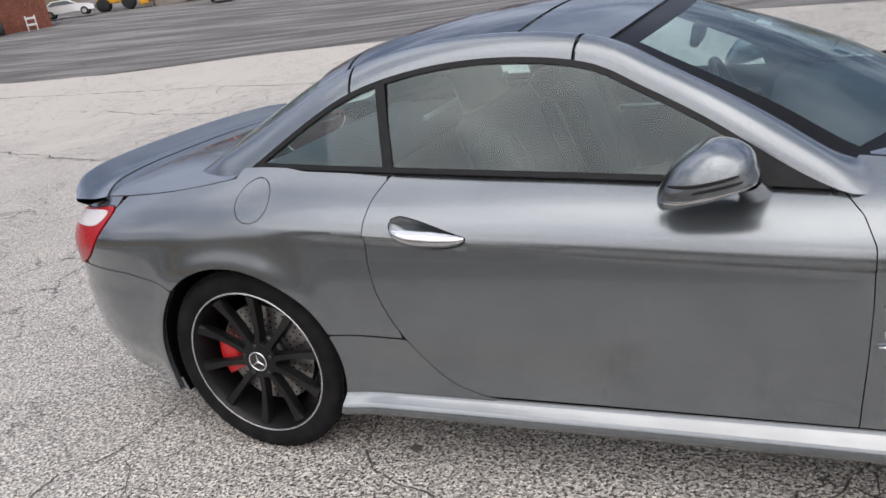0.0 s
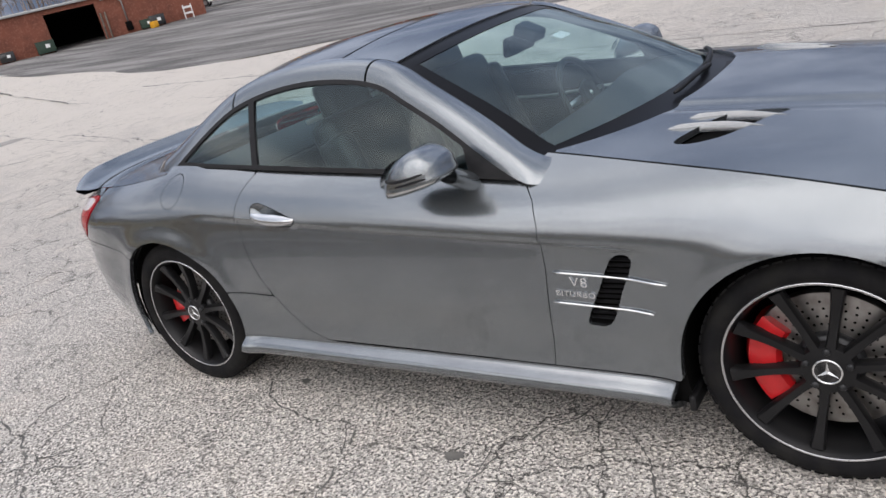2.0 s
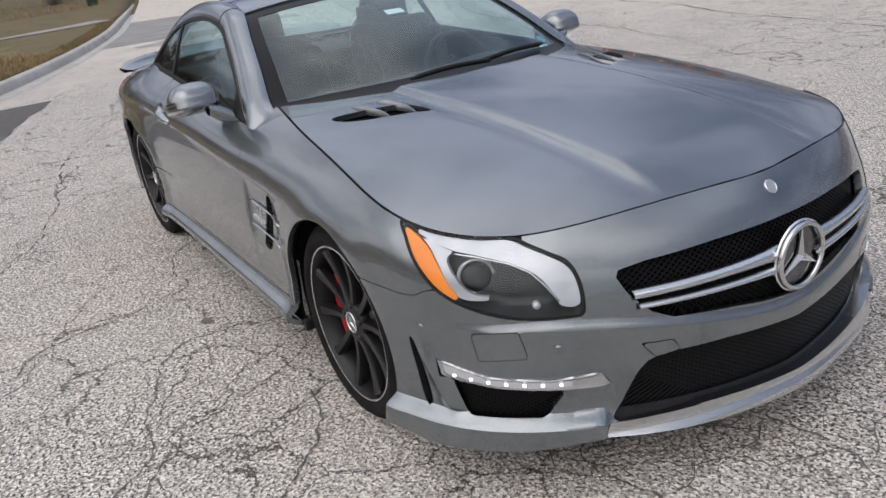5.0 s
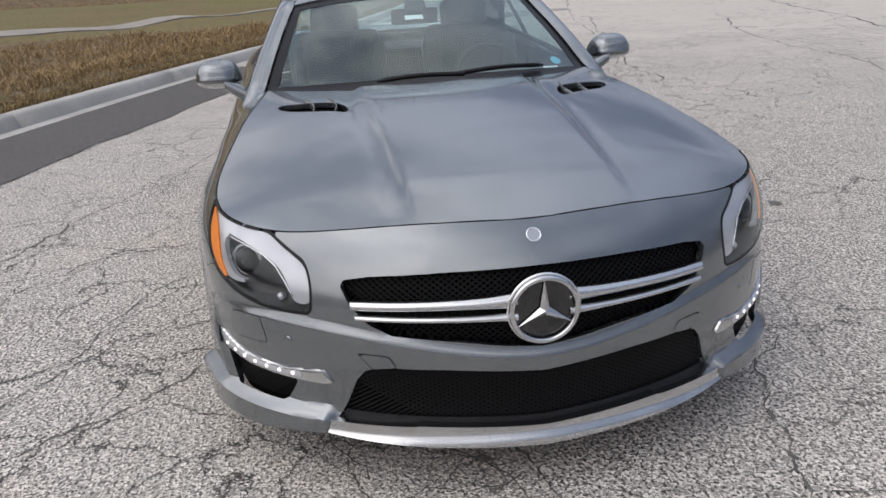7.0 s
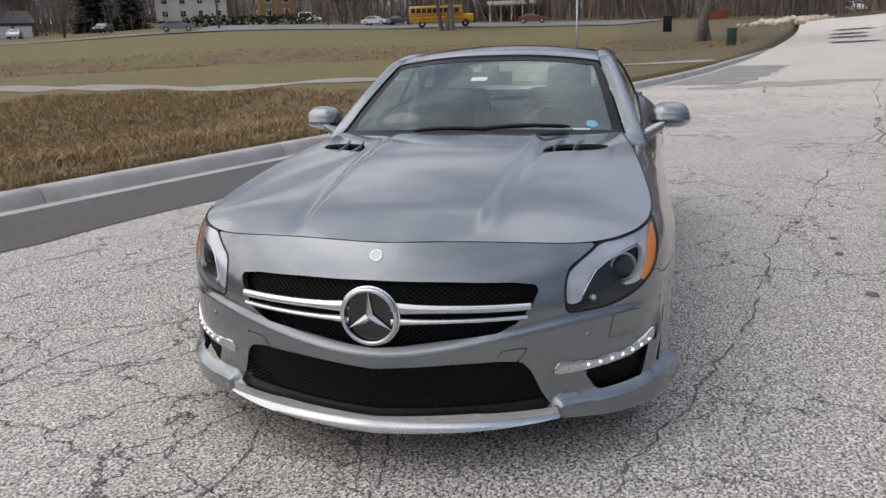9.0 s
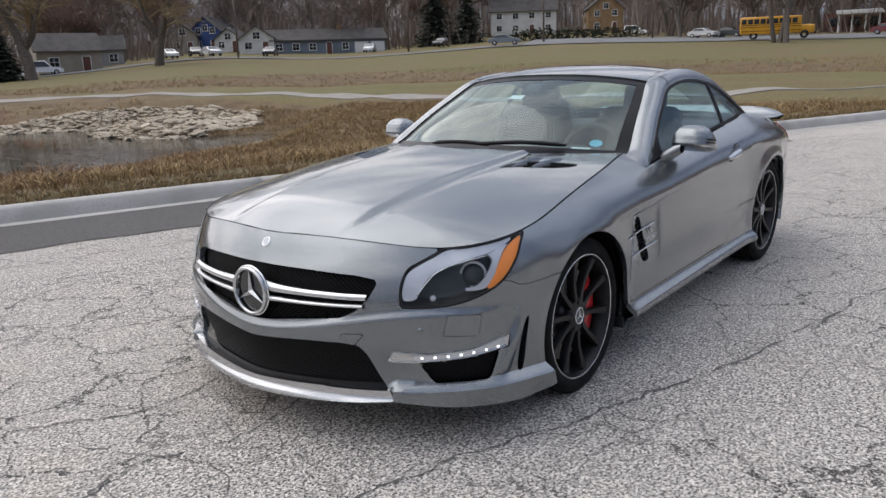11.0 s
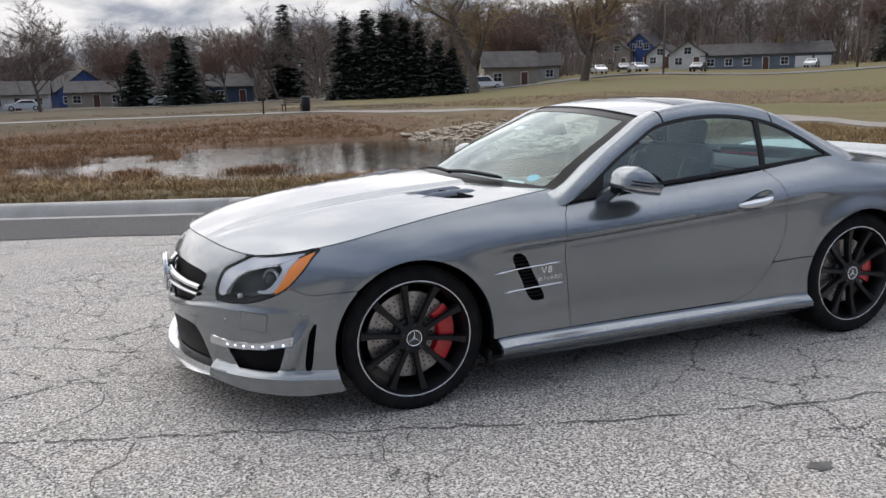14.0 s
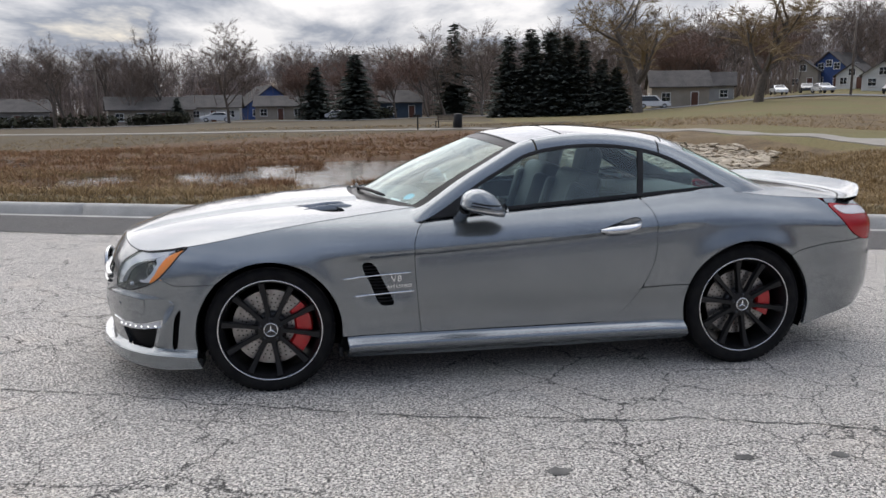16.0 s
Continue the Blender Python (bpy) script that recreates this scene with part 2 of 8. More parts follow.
PAINT = material("grey_metallic_paint", (.205, .223, .236), .26, .88, coat=1.0, fine=(.30, .325, .342), fine_scale=900, fine_mix=(.45, .75), other=(.178, .195, .208), scale=4)
BRIGHT = material("satin_silver", (.62, .63, .64), .22, 1.0, coat=.5, fine=(.55, .56, .57), fine_scale=200)
# silver of the bonnet vent blades, and painted sky light on the sills
SILL = material("satin_sill_silver", (.32, .335, .34), .27, .9, coat=.6, other=(.28, .29, .30), scale=6)
CHROME = material("chrome", (.82, .83, .84), .08, 1.0)
BLACK = material("black_plastic", (.009, .009, .010), .5, spec=.3, other=(.014, .014, .015), scale=30)
MESHBLACK = material("black_mesh", (.006, .006, .0065), .5, spec=.12)
GLOSSBLACK = material("gloss_black", (.008, .008, .009), .08, coat=1.0)
DARK = material("dark_liner", (.004, .004, .004), .95, spec=.1)
RUBBER = material("tyre_rubber", (.009, .009, .010), .78, spec=.14, other=(.016, .0155, .015), scale=14, bump=.25, bump_scale=300)
RIMBLACK = material("matt_black_rim", (.012, .012, .013), .36, .4, other=(.018, .018, .019), scale=8)
RIMEDGE = material("machined_rim_edge", (.6, .61, .62), .25, 1.0)
DISC = material("brake_disc_steel", (.40, .385, .37), .38, 1.0, other=(.28, .26, .245), scale=25)
RED = material("red_caliper", (.55, .012, .015), .28, coat=.6, other=(.45, .01, .012), scale=20)
ORANGE = material("amber_reflector", (1.0, .30, .04), .4, coat=.2, bump=.3, bump_scale=420)
TAILRED = material("red_tail_lens", (.36, .003, .008), .16, coat=.15, spec=.3, bump=.15, bump_scale=300)
TAILWHITE = material("clear_tail_lens", (.78, .74, .74), .15, coat=1.0, bump=.3, bump_scale=300)
LAMPWHITE = material("clear_lamp_insert", (.62, .63, .66), .2, .35, coat=.8, other=(.52, .53, .56), scale=14)
LEDLIT = material("daytime_led", (.9, .9, .88), .2, emit=(1, .97, .9), emit_strength=.9)
LAMPGREY = material("lamp_housing", (.022, .023, .025), .3, .3, other=(.035, .036, .038), scale=12)
GLASS = glass_material("tinted_glass", (.74, .88, .87), 1.0, 1.8)
LENS = glass_material("clear_lens", (.95, .96, .97), 1.0, 1.4)
FRIT = material("black_glass_border", (.004, .004, .005), .3, spec=.2)
ROOFGLASS = material("dark_roof_glass", (.012, .014, .017), .05, coat=1.0)
LEATHER = material("black_leather", (.018, .018, .019), .45, other=(.027, .027, .028), scale=18, bump=.25, bump_scale=220)
DASH = material("dark_dashboard", (.019, .02, .021), .6, other=(.028, .029, .03), scale=22, bump=.2, bump_scale=350)
SILVERTRIM = material("cabin_silver", (.5, .5, .5), .3, .9)
PAPER = material("white_label", (.8, .8, .8), .6)
BADGE = material("blue_grey_enamel", (.42, .44, .47), .25, .4, coat=1.0)
CYAN = material("blue_sticker", (.12, .50, .66), .45)
MIRROR = material("mirror_face", (.9, .9, .9), .02, 1.0)

ROAD = pavement_material("worn_pale_asphalt", (.93, .875, .80), (.30, .279, .254), 1.0, 2.0, .95, (.66, .61, .545))
LOT = pavement_material("dark_car_park_asphalt", (.25, .238, .225), (.12, .115, .11), .6, .5, .5, streaks=.55)
PATCH = pavement_material("fresh_dark_asphalt", (.175, .168, .16), (.12, .115, .11), .35, .3, .0)
CONCRETE = material("kerb_concrete", (.47, .455, .43), .9, other=(.37, .36, .335), scale=2.2, fine=(.36, .35, .32), fine_scale=60, bump=.4, bump_scale=120)
TAR = material("crack_filling", (.10, .096, .09), .95, other=(.17, .163, .15), scale=11)
PATHMAT = material("path_concrete", (.31, .285, .25), .9, other=(.25, .23, .20), scale=1.3, fine=(.34, .32, .28), fine_scale=25)


# ---------------------------------------------------------------- building helpers
def smooth(a, b, x):
    t = np.clip((np.asarray(x, float) - a) / (b - a), 0, 1)
    return t * t * (3 - 2 * t)


def mesh_from(name, verts, faces, mats, smooth_faces=True, face_mats=None):
    me = bpy.data.meshes.new(name)
    me.from_pydata([tuple(v) for v in verts], [], [tuple(f) for f in faces])
    for m in (mats if isinstance(mats, (list, tuple)) else [mats]):
        me.materials.append(m)
    if smooth_faces:
        me.polygons.foreach_set("use_smooth", [True] * len(me.polygons))
    if face_mats is not None:
        me.polygons.foreach_set("material_index", list(face_mats))
    me.update()
    return me


def part(name, geo, mat, parent=None, label="", smooth_faces=True, split=None):
    """One mesh object from (verts, faces) or a bmesh, under a thing or a part."""
    if isinstance(geo, bmesh.types.BMesh):
        me = bpy.data.meshes.new(name)
        geo.to_mesh(me)
        geo.free()
        me.materials.append(mat)
        if smooth_faces:
            me.polygons.foreach_set("use_smooth", [True] * len(me.polygons))
    elif isinstance(geo, bpy.types.Mesh):
        me = geo
    else:
        me = mesh_from(name, geo[0], geo[1], mat, smooth_faces)
    if smooth_faces and split:
        me.set_sharp_from_angle(angle=radians(split))
    ob = new(name, me)
    if parent:
        ob.parent = parent
    if label:
        ob["label"] = label
    return ob


def thing(name, label, category, group="", kind="", at=None):
    ob = new(name)
    if at is not None:
        ob.matrix_world = at
    return tagged(ob, label, category, group, kind)


def join(*geos):
    verts, faces = [], []
    for v, f in geos:
        k = len(verts)
        verts.extend(map(tuple, v))
        faces.extend(tuple(i + k for i in q) for q in f)
    return verts, faces


def moved(geo, m):
    return [tuple(m @ Vector(v)) for v in geo[0]], geo[1]


def flipped(geo):
    """The mirror image across the car's middle plane."""
    return [(x, -y, z) for x, y, z in geo[0]], [tuple(reversed(f)) for f in geo[1]]


def box(sx, sy, sz, at=(0, 0, 0), bevel=0.0):
    """A box with chamfered edges, from its centre."""
    bm = bmesh.new()
    bmesh.ops.create_cube(bm, size=1)
    bmesh.ops.scale(bm, vec=(sx, sy, sz), verts=bm.verts)
    if bevel:
        bmesh.ops.bevel(bm, geom=bm.edges[:], offset=bevel, segments=2, affect="EDGES", profile=.6)
    bmesh.ops.translate(bm, vec=at, verts=bm.verts)
    bm.verts.index_update()
    out = [tuple(v.co) for v in bm.verts], [tuple(v.index for v in f.verts) for f in bm.faces]
    bm.free()
    return out


def lathe(profile, n=48, axis="y"):
    """A turned body: profile of (radius, height) pairs round an axis."""
    verts, faces = [], []
    k = len(profile)
    for i in range(n):
        a = 2 * math.pi * i / n
        for r, h in profile:
            p = (r * math.cos(a), h, r * math.sin(a)) if axis == "y" else (r * math.cos(a), r * math.sin(a), h)
            verts.append(p)
    for i in range(n):
        j = (i + 1) % n
        for q in range(k - 1):
            f = (i * k + q, i * k + q + 1, j * k + q + 1, j * k + q)
            faces.append(f if axis == "y" else f[::-1])
    return verts, faces


def tube(points, radius, sides=6, cap=True):
    """A round bar along points; the radius may change from point to point."""
    pts = [Vector(p) for p in points]
    rad = radius if isinstance(radius, (list, tuple)) else [radius] * len(pts)
    verts, faces = [], []
    prev = None
    for i, p in enumerate(pts):
        d = (pts[min(i + 1, len(pts) - 1)] - pts[max(i - 1, 0)]).normalized()
        a = prev if prev is not None else (Vector((0, 0, 1)) if abs(d.z) < .9 else Vector((1, 0, 0)))
        u = (a - d * a.dot(d)).normalized()
        prev = u
        w = d.cross(u)
        for q in range(sides):
            t = 2 * math.pi * q / sides
            verts.append(tuple(p + (u * math.cos(t) + w * math.sin(t)) * rad[i]))
    for i in range(len(pts) - 1):
        for q in range(sides):
            r = (q + 1) % sides
            faces.append((i * sides + q, i * sides + r, (i + 1) * sides + r, (i + 1) * sides + q))
    if cap:
        faces.append(tuple(range(sides))[::-1])
        faces.append(tuple((len(pts) - 1) * sides + q for q in range(sides)))
    return verts, faces


def loft(rows, closed=False, flip=False):
    """A skin over rows of points."""
    rows = [list(map(tuple, r)) for r in rows]
    n = len(rows[0])
    verts = [p for r in rows for p in r]
    faces = []
    for i in range(len(rows) - 1):
        for q in range(n if closed else n - 1):
            r = (q + 1) % n
            f = (i * n + q, i * n + r, (i + 1) * n + r, (i + 1) * n + q)
            faces.append(f[::-1] if flip else f)
    return verts, faces


def thick(geo, depth):
    """Turns the rims of an open skin inwards by depth, against its normals."""
    verts = [Vector(v) for v in geo[0]]
    normals = [Vector() for _ in verts]
    count = {}
    for f in geo[1]:
        p = [verts[i] for i in f]
        nr = (p[1] - p[0]).cross(p[2] - p[0])
        for i in f:
            normals[i] += nr
        for a, b in zip(f, f[1:] + f[:1]):
            count[(a, b)] = count.get((a, b), 0) + 1
    rim = [(a, b) for a, b in count if (b, a) not in count]
    back, faces = {}, list(geo[1])
    out = [tuple(v) for v in verts]
    for a, b in rim:
        ids = []
        for i in (a, b):
            if i not in back:
                back[i] = (len(out), len(out) + 1)
                nv = normals[i].normalized() if normals[i].length else Vector((0, 0, 1))
                out.append(tuple(verts[i]))
                out.append(tuple(verts[i] - nv * depth))
            ids.append(back[i])
        faces.append((ids[1][0], ids[0][0], ids[0][1], ids[1][1]))
    return out, faces


# regions of a surface: signed distance, positive inside
def inside(points):
    p = np.asarray(points, float)
    q = np.roll(p, -1, 0)

    def sdf(u, v):
        best = np.full(u.shape, 1e9)
        odd = np.zeros(u.shape, bool)
        for (ax, ay), (bx, by) in zip(p, q):
            ex, ey = bx - ax, by - ay
            t = np.clip(((u - ax) * ex + (v - ay) * ey) / (ex * ex + ey * ey + 1e-15), 0, 1)
            best = np.minimum(best, np.hypot(u - ax - t * ex, v - ay - t * ey))
            if ay != by:
                odd ^= ((ay > v) != (by > v)) & (u < (bx - ax) * (v - ay) / (by - ay) + ax)
        return np.where(odd, best, -best)
    return sdf


def rounded(points, n=6, closed=True):
    """A smooth closed outline through points (Catmull-Rom)."""
    p = [np.asarray(a, float) for a in points]
    k = len(p)
    out = []
    for i in range(k if closed else k - 1):
        a, b, c, d = (p[(i + j - 1) % k] if closed else p[min(max(i + j - 1, 0), k - 1)] for j in range(4))
        for s in range(n):
            t = s / n
            out.append(.5 * (2 * b + (c - a) * t + (2 * a - 5 * b + 4 * c - d) * t * t + (3 * b - a - 3 * c + d) * t ** 3))
    if not closed:
        out.append(p[-1])
    return out


def patch(sdf, u_range, v_range, cell, place, flip=False):
    """The part of a surface where sdf is positive, as a fine skin with exact borders."""
    nu, nv = int((u_range[1] - u_range[0]) / cell) + 2, int((v_range[1] - v_range[0]) / cell) + 2
    u, v = np.meshgrid(u_range[0] + cell * np.arange(nu), v_range[0] + cell * np.arange(nv), indexing="ij")
    d = sdf(u, v)
    e = cell * .05
    gu, gv = (sdf(u + e, v) - sdf(u - e, v)) / (2 * e), (sdf(u, v + e) - sdf(u, v - e)) / (2 * e)
    g2 = gu * gu + gv * gv
    near = (np.abs(d) < .38 * cell) & (g2 > .25)
    u, v = np.where(near, u - d * gu / np.maximum(g2, .25), u), np.where(near, v - d * gv / np.maximum(g2, .25), v)
    d = np.where(near, 0, d)
    points, index, faces = [], {}, []

    def corner(i, j):
        if (i, j) not in index:
            index[(i, j)] = len(points)
            points.append((u[i, j], v[i, j]))
        return index[(i, j)]

    def cut(a, b):
        key = (min(a, b), max(a, b))
        if key not in index:
            t = d[a] / (d[a] - d[b])
            index[key] = len(points)
            points.append((u[a] + t * (u[b] - u[a]), v[a] + t * (v[b] - v[a])))
        return index[key]

    pos = d > 0
    any_in = pos[:-1, :-1] | pos[1:, :-1] | pos[1:, 1:] | pos[:-1, 1:]
    for i, j in zip(*np.nonzero(any_in)):
        ring = [(i, j), (i + 1, j), (i + 1, j + 1), (i, j + 1)]
        f = []
        for a, b in zip(ring, ring[1:] + ring[:1]):
            if d[a] >= 0:
                f.append(corner(*a))
            if (d[a] > 0 > d[b]) or (d[a] < 0 < d[b]):
                f.append(cut(a, b))
        f = [q for k, q in enumerate(f) if q != f[k - 1]]
        if len(f) >= 3:
            faces.append(tuple(f))
    pts = np.array(points)
    verts = place(pts[:, 0], pts[:, 1])
    if flip:
        faces = [f[::-1] for f in faces]
    return [tuple(p) for p in verts], faces


# ---------------------------------------------------------------- ground, kerb, pond
class Line:
    """Smooth curve y(x) for the long edges of the road, straight beyond its ends."""
    def __init__(self, xs, ys):
        self.x, self.y = np.array(xs, float), np.array(ys, float)

    def __call__(self, x):
        x = np.asarray(x, float)
        i = np.clip(np.searchsorted(self.x, x) - 1, 0, len(self.x) - 2)
        m = np.gradient(self.y, self.x)
        h = self.x[i + 1] - self.x[i]
        t = (x - self.x[i]) / h
        tc = np.clip(t, 0, 1)
        a = (2 * tc ** 3 - 3 * tc ** 2 + 1) * self.y[i] + (tc ** 3 - 2 * tc ** 2 + tc) * h * m[i] + (3 * tc ** 2 - 2 * tc ** 3) * self.y[i + 1] + (tc ** 3 - tc ** 2) * h * m[i + 1]
        return a + np.where(t > 1, (t - 1) * h * m[-1], 0) + np.where(t < 0, t * h * m[0], 0)


kerb_y = Line([-120, -52, -30, -22, -15, -10.5, -7, -4.5, -1.5, 1, 4, 8, 15, 40, 120], [22, 9.3, 4.1, 2.1, -.2, -2.05, -3.4, -4.3, -5.35, -6.25, -7.4, -9.0, -11.9, -22.5, -57])
strip_y = Line([-12, -10.4, -7.5, -5.8, -2.7, -1.3, -.2, 1.1, 3.2, 8, 15, 40], [-.05, -.57, -1.5, -2.08, -3.15, -3.62, -4.0, -4.42, -5.15, -6.9, -9.7, -20])
far_lift = Line([-180, -165, -150, -134, -126, -116, -112, -100, -93, -85, -78, -70, -60, 0, 90, 115, 128, 140, 150, 157, 161, 165, 180], [3.6, 4.0, 5.0, 3.3, 4.0, 1.8, 1.0, .2, -.3, -.35, -1.0, -1.2, -1.0, .6, 1.2, 2.5, 6.0, 8.0, 7.8, 7.4, 4.4, 3.3, 3.6])
lot_y = Line([-90, -51, -38, -27.7, -21, -12.7, -6, -2, 40, 90], [33, 22.8, 20, 17.4, 16.8, 16.4, 14.2, 12.2, -4.2, -22.7])


def bed(x, y):
    """Height of the land without kerb and road works."""
    x, y = np.asarray(x, float), np.asarray(y, float)
    r, az = np.hypot(x, y), np.degrees(np.arctan2(y, x))
    lift = far_lift(az) * np.clip((r - 28) / 122, 0, 1.6) ** 1.15
    k = (kerb_y(x) - y) * .9
    south = smooth(0, .1, k)
    # basin of the pond
    px, py = (x + 5.6) / 10.2, (y + 22.2) / 9.2
    q = np.hypot(px * .92 + py * .12, py)
    hole = -1.25 * smooth(1.25, .75, q)
    mx, my = (x - 12) / 14, (y + 27) / 11
    marsh = -.89 * smooth(1.35, .8, np.hypot(mx, my)) - .26 * smooth(1.0, .4, np.hypot((x - 7 + (y + 21.5) * .1) / 1.9, (y + 21.0) / 4.6)) - .2 * smooth(1, .4, np.hypot((x - 5.3) / 1.0, (y + 32) / 2.6)) - .42 * smooth(1, .4, np.hypot((x - 1.6) / 1.6, (y + 16.8) / 2.8))
    slope = -.80 * smooth(.6, 6.5, k) * smooth(45, 27, k) * smooth(-19, -9, x)
    low = np.minimum(np.minimum(hole, marsh), slope)
    low = low + .75 * np.exp(-((x + 13.4) / 2.2) ** 2 - ((y + 22.2) / 2.6) ** 2) * smooth(-.1, -.8, low)
    ditch = -.55 * np.exp(-((r - 47) / 6.5) ** 2) * smooth(-120, -135, np.where(az > 90, az - 360, az)) * smooth(-190, -175, np.where(az > 90, az - 360, az))
    lumps = .10 * np.sin(x * .9 + 1.3 * np.sin(y * .7)) * np.cos(y * .8 + .6 * np.sin(x * .5)) * smooth(1, 5, k)
    return lift + south * (.14 + low + ditch + lumps * smooth(60, 20, r))


WATER_Z = -.80
WEEDS = material("dry_weeds_ground", (.16, .115, .058), .95, other=(.095, .066, .034), scale=.9, fine=(.21, .14, .076), fine_scale=14, bump=1.0, bump_scale=18)
LAWN = material("winter_lawn", (.150, .134, .047), .95, other=(.175, .124, .056), scale=.16, fine=(.088, .080, .030), fine_scale=9, bump=.8, bump_scale=25)
MARSH = material("brown_marsh", (.135, .075, .038), .95, other=(.09, .052, .028), scale=.7, fine=(.17, .10, .052), fine_scale=11, bump=1.0, bump_scale=16)
ROUGH = material("rough_brown_grass", (.098, .070, .036), .95, other=(.07, .052, .028), scale=.25, fine=(.10, .084, .038), fine_scale=7, bump=.9, bump_scale=20)
VERGE = material("kerbside_turf", (.12, .095, .045), .95, other=(.16, .12, .07), scale=1.3, fine=(.08, .075, .03), fine_scale=16, bump=.9, bump_scale=30)

gx = np.unique(np.concatenate([np.linspace(-40, 40, 129), -40 - np.geomspace(1, 2200, 44), 40 + np.geomspace(1, 2200, 40)]))
gk = np.unique(np.concatenate([[-2500, -1200, -600, -350, -200, -120, -80, -50, -30, -20, -12, -6, -2.5, -1, -.25, -.02], [.03, .25, .6], np.linspace(1, 45, 74), np.geomspace(46, 2500, 44)]))
X, K = np.meshgrid(gx, gk, indexing="ij")
Y = kerb_y(np.clip(X, -120, 120)) + (np.clip(X, None, -120) + 120) * -.1 - K / .9
Z = bed(X, Y) - np.where(K < 0, .07 + .007 * np.clip(np.hypot(X, Y) - 28, 0, 90), 0)
gv = np.stack([X, Y, Z], -1).reshape(-1, 3)
nk = len(gk)
gf, gm = [], []
for i in range(len(gx) - 1):
    for j in range(nk - 1):
        gf.append((i * nk + j, i * nk + j + 1, (i + 1) * nk + j + 1, (i + 1) * nk + j))
        x, y, k = X[i, j], Y[i, j], K[i, j]
        r, az = math.hypot(x, y), math.degrees(math.atan2(y, x))
        wob = noise.noise((x * .12, y * .12, 0)) * 7
        if k < 1.0 or y > 0:
            gm.append(3)
        elif az < -112 or az > 100:
            path_r = 24 + wob * .1
            if x > -18.6 + wob * .08 and r < 43:
                gm.append(0)
            elif 43 + wob * .5 < r < 55 + wob:
                gm.append(0)
            else:
                gm.append(1)
        elif r > 47 + wob * .3:
            gm.append(4 if az > -104 + wob or r < 60 else 1)
        elif x < -14:
            gm.append(0)
        else:
            gm.append(2)
ground = tagged(part("ground", mesh_from("ground", gv, gf, [WEEDS, LAWN, MARSH, VERGE, ROUGH], True, gm), WEEDS), "rolling dry winter grassland with marsh and lawns", "ground", kind="structure")


def sheet(name, rows, mat, label, category, kind="structure", thickness=.0):
    return tagged(part(name, loft(rows), mat, smooth_faces=True), label, category, kind=kind)


def normal_at(x):
    d = (kerb_y(x + .05) - kerb_y(x - .05)) / .1
    n = np.hypot(1, d)
    return d / n, -1 / n     # points away from the road


def beside_kerb(x, off, z):
    nx, ny = normal_at(x)
    return (float(x + nx * off), float(kerb_y(x) + ny * off), z)


xs = np.unique(np.concatenate([np.linspace(-34, 24, 117), np.linspace(-118, -34, 30), np.linspace(24, 118, 30)]))
road_rows = []
for x in xs:
    y0 = float(beside_kerb(x, -.50, 0)[1])
    y1 = float(lot_y(x)) + .3
    ys = [y0, y0 + .5, y0 + 1.5, y0 + 3] + list(np.linspace(y0 + 5, max(y1, y0 + 10), 14))
    road_rows.append([(x, y, float(bed(x, y + 0)) * (1 if math.hypot(x, y) > 28 else 0)) for y in ys])
road = tagged(part("road", loft(road_rows), ROAD), "wide road of worn pale cracked asphalt", "road", kind="structure")
lot_rows = []
for x in np.linspace(-84, 90, 59):
    ys = np.concatenate([lot_y(x) + np.linspace(0, 60, 30), [110, 140]])
    wv = [.35 * math.sin(x * 1.7) + .25 * math.sin(x * 4.1)] + [0] * 31
    lot_rows.append([(x, y + w, .004 + float(bed(x, y)) * (1 if math.hypot(x, y) > 28 else 0)) for y, w in zip(ys, wv)])
tagged(part("car_park", loft(lot_rows), LOT), "dark weathered asphalt car park", "car park", kind="structure")

# gutter, kerb stones with joints, dark repair strips
kx = np.linspace(-118, 118, 473)
tagged(part("gutter", loft([[beside_kerb(x, -.52, .005), beside_kerb(x, -.36, .003), beside_kerb(x, -.215, -.006)] for x in kx]), CONCRETE), "pale concrete gutter along the kerb", "gutter", kind="structure")
kerb = tagged(thing("kerb", "pale rounded concrete kerb with open joints", "kerb", kind="structure"))
x0 = -36.0
while x0 < 26:
    step = 3.0
    prof = [(-.225, -.03), (-.20, .045), (-.175, .115), (-.145, .140), (-.02, .145), (.012, .13), (.015, -.02)]
    rows = [[beside_kerb(x, o, z) for o, z in prof] for x in np.linspace(x0 + .006, x0 + step - .006, 9)]
    g = loft(rows)
    ends = [tuple(range(7))[::-1], tuple(range(8 * 7, 9 * 7))]
    part("kerb_stone", (g[0], list(g[1]) + ends), CONCRETE, kerb)
    x0 += step
for a, b in ((-118, -36), (27, 118)):
    part("kerb_run", loft([[beside_kerb(x, o, z) for o, z in [(-.225, -.03), (-.175, .115), (-.145, .14), (-.02, .145), (.015, -.02)]] for x in np.linspace(a, b, 60)]), CONCRETE, kerb)
wob = lambda x: .03 * math.sin(x * 3.1) + .02 * math.sin(x * 7.3 + 1)
px = np.linspace(-10.1, 40, 130)
tagged(part("repair_strip", loft([[(x, float(strip_y(x)) + wob(x), .006), (x, float(beside_kerb(x, -.51, 0)[1]), .006)] for x in px], flip=True), PATCH), "strip of dark fresh asphalt beside the gutter", "road patch", kind="structure")
px = np.linspace(-34, -18, 40)
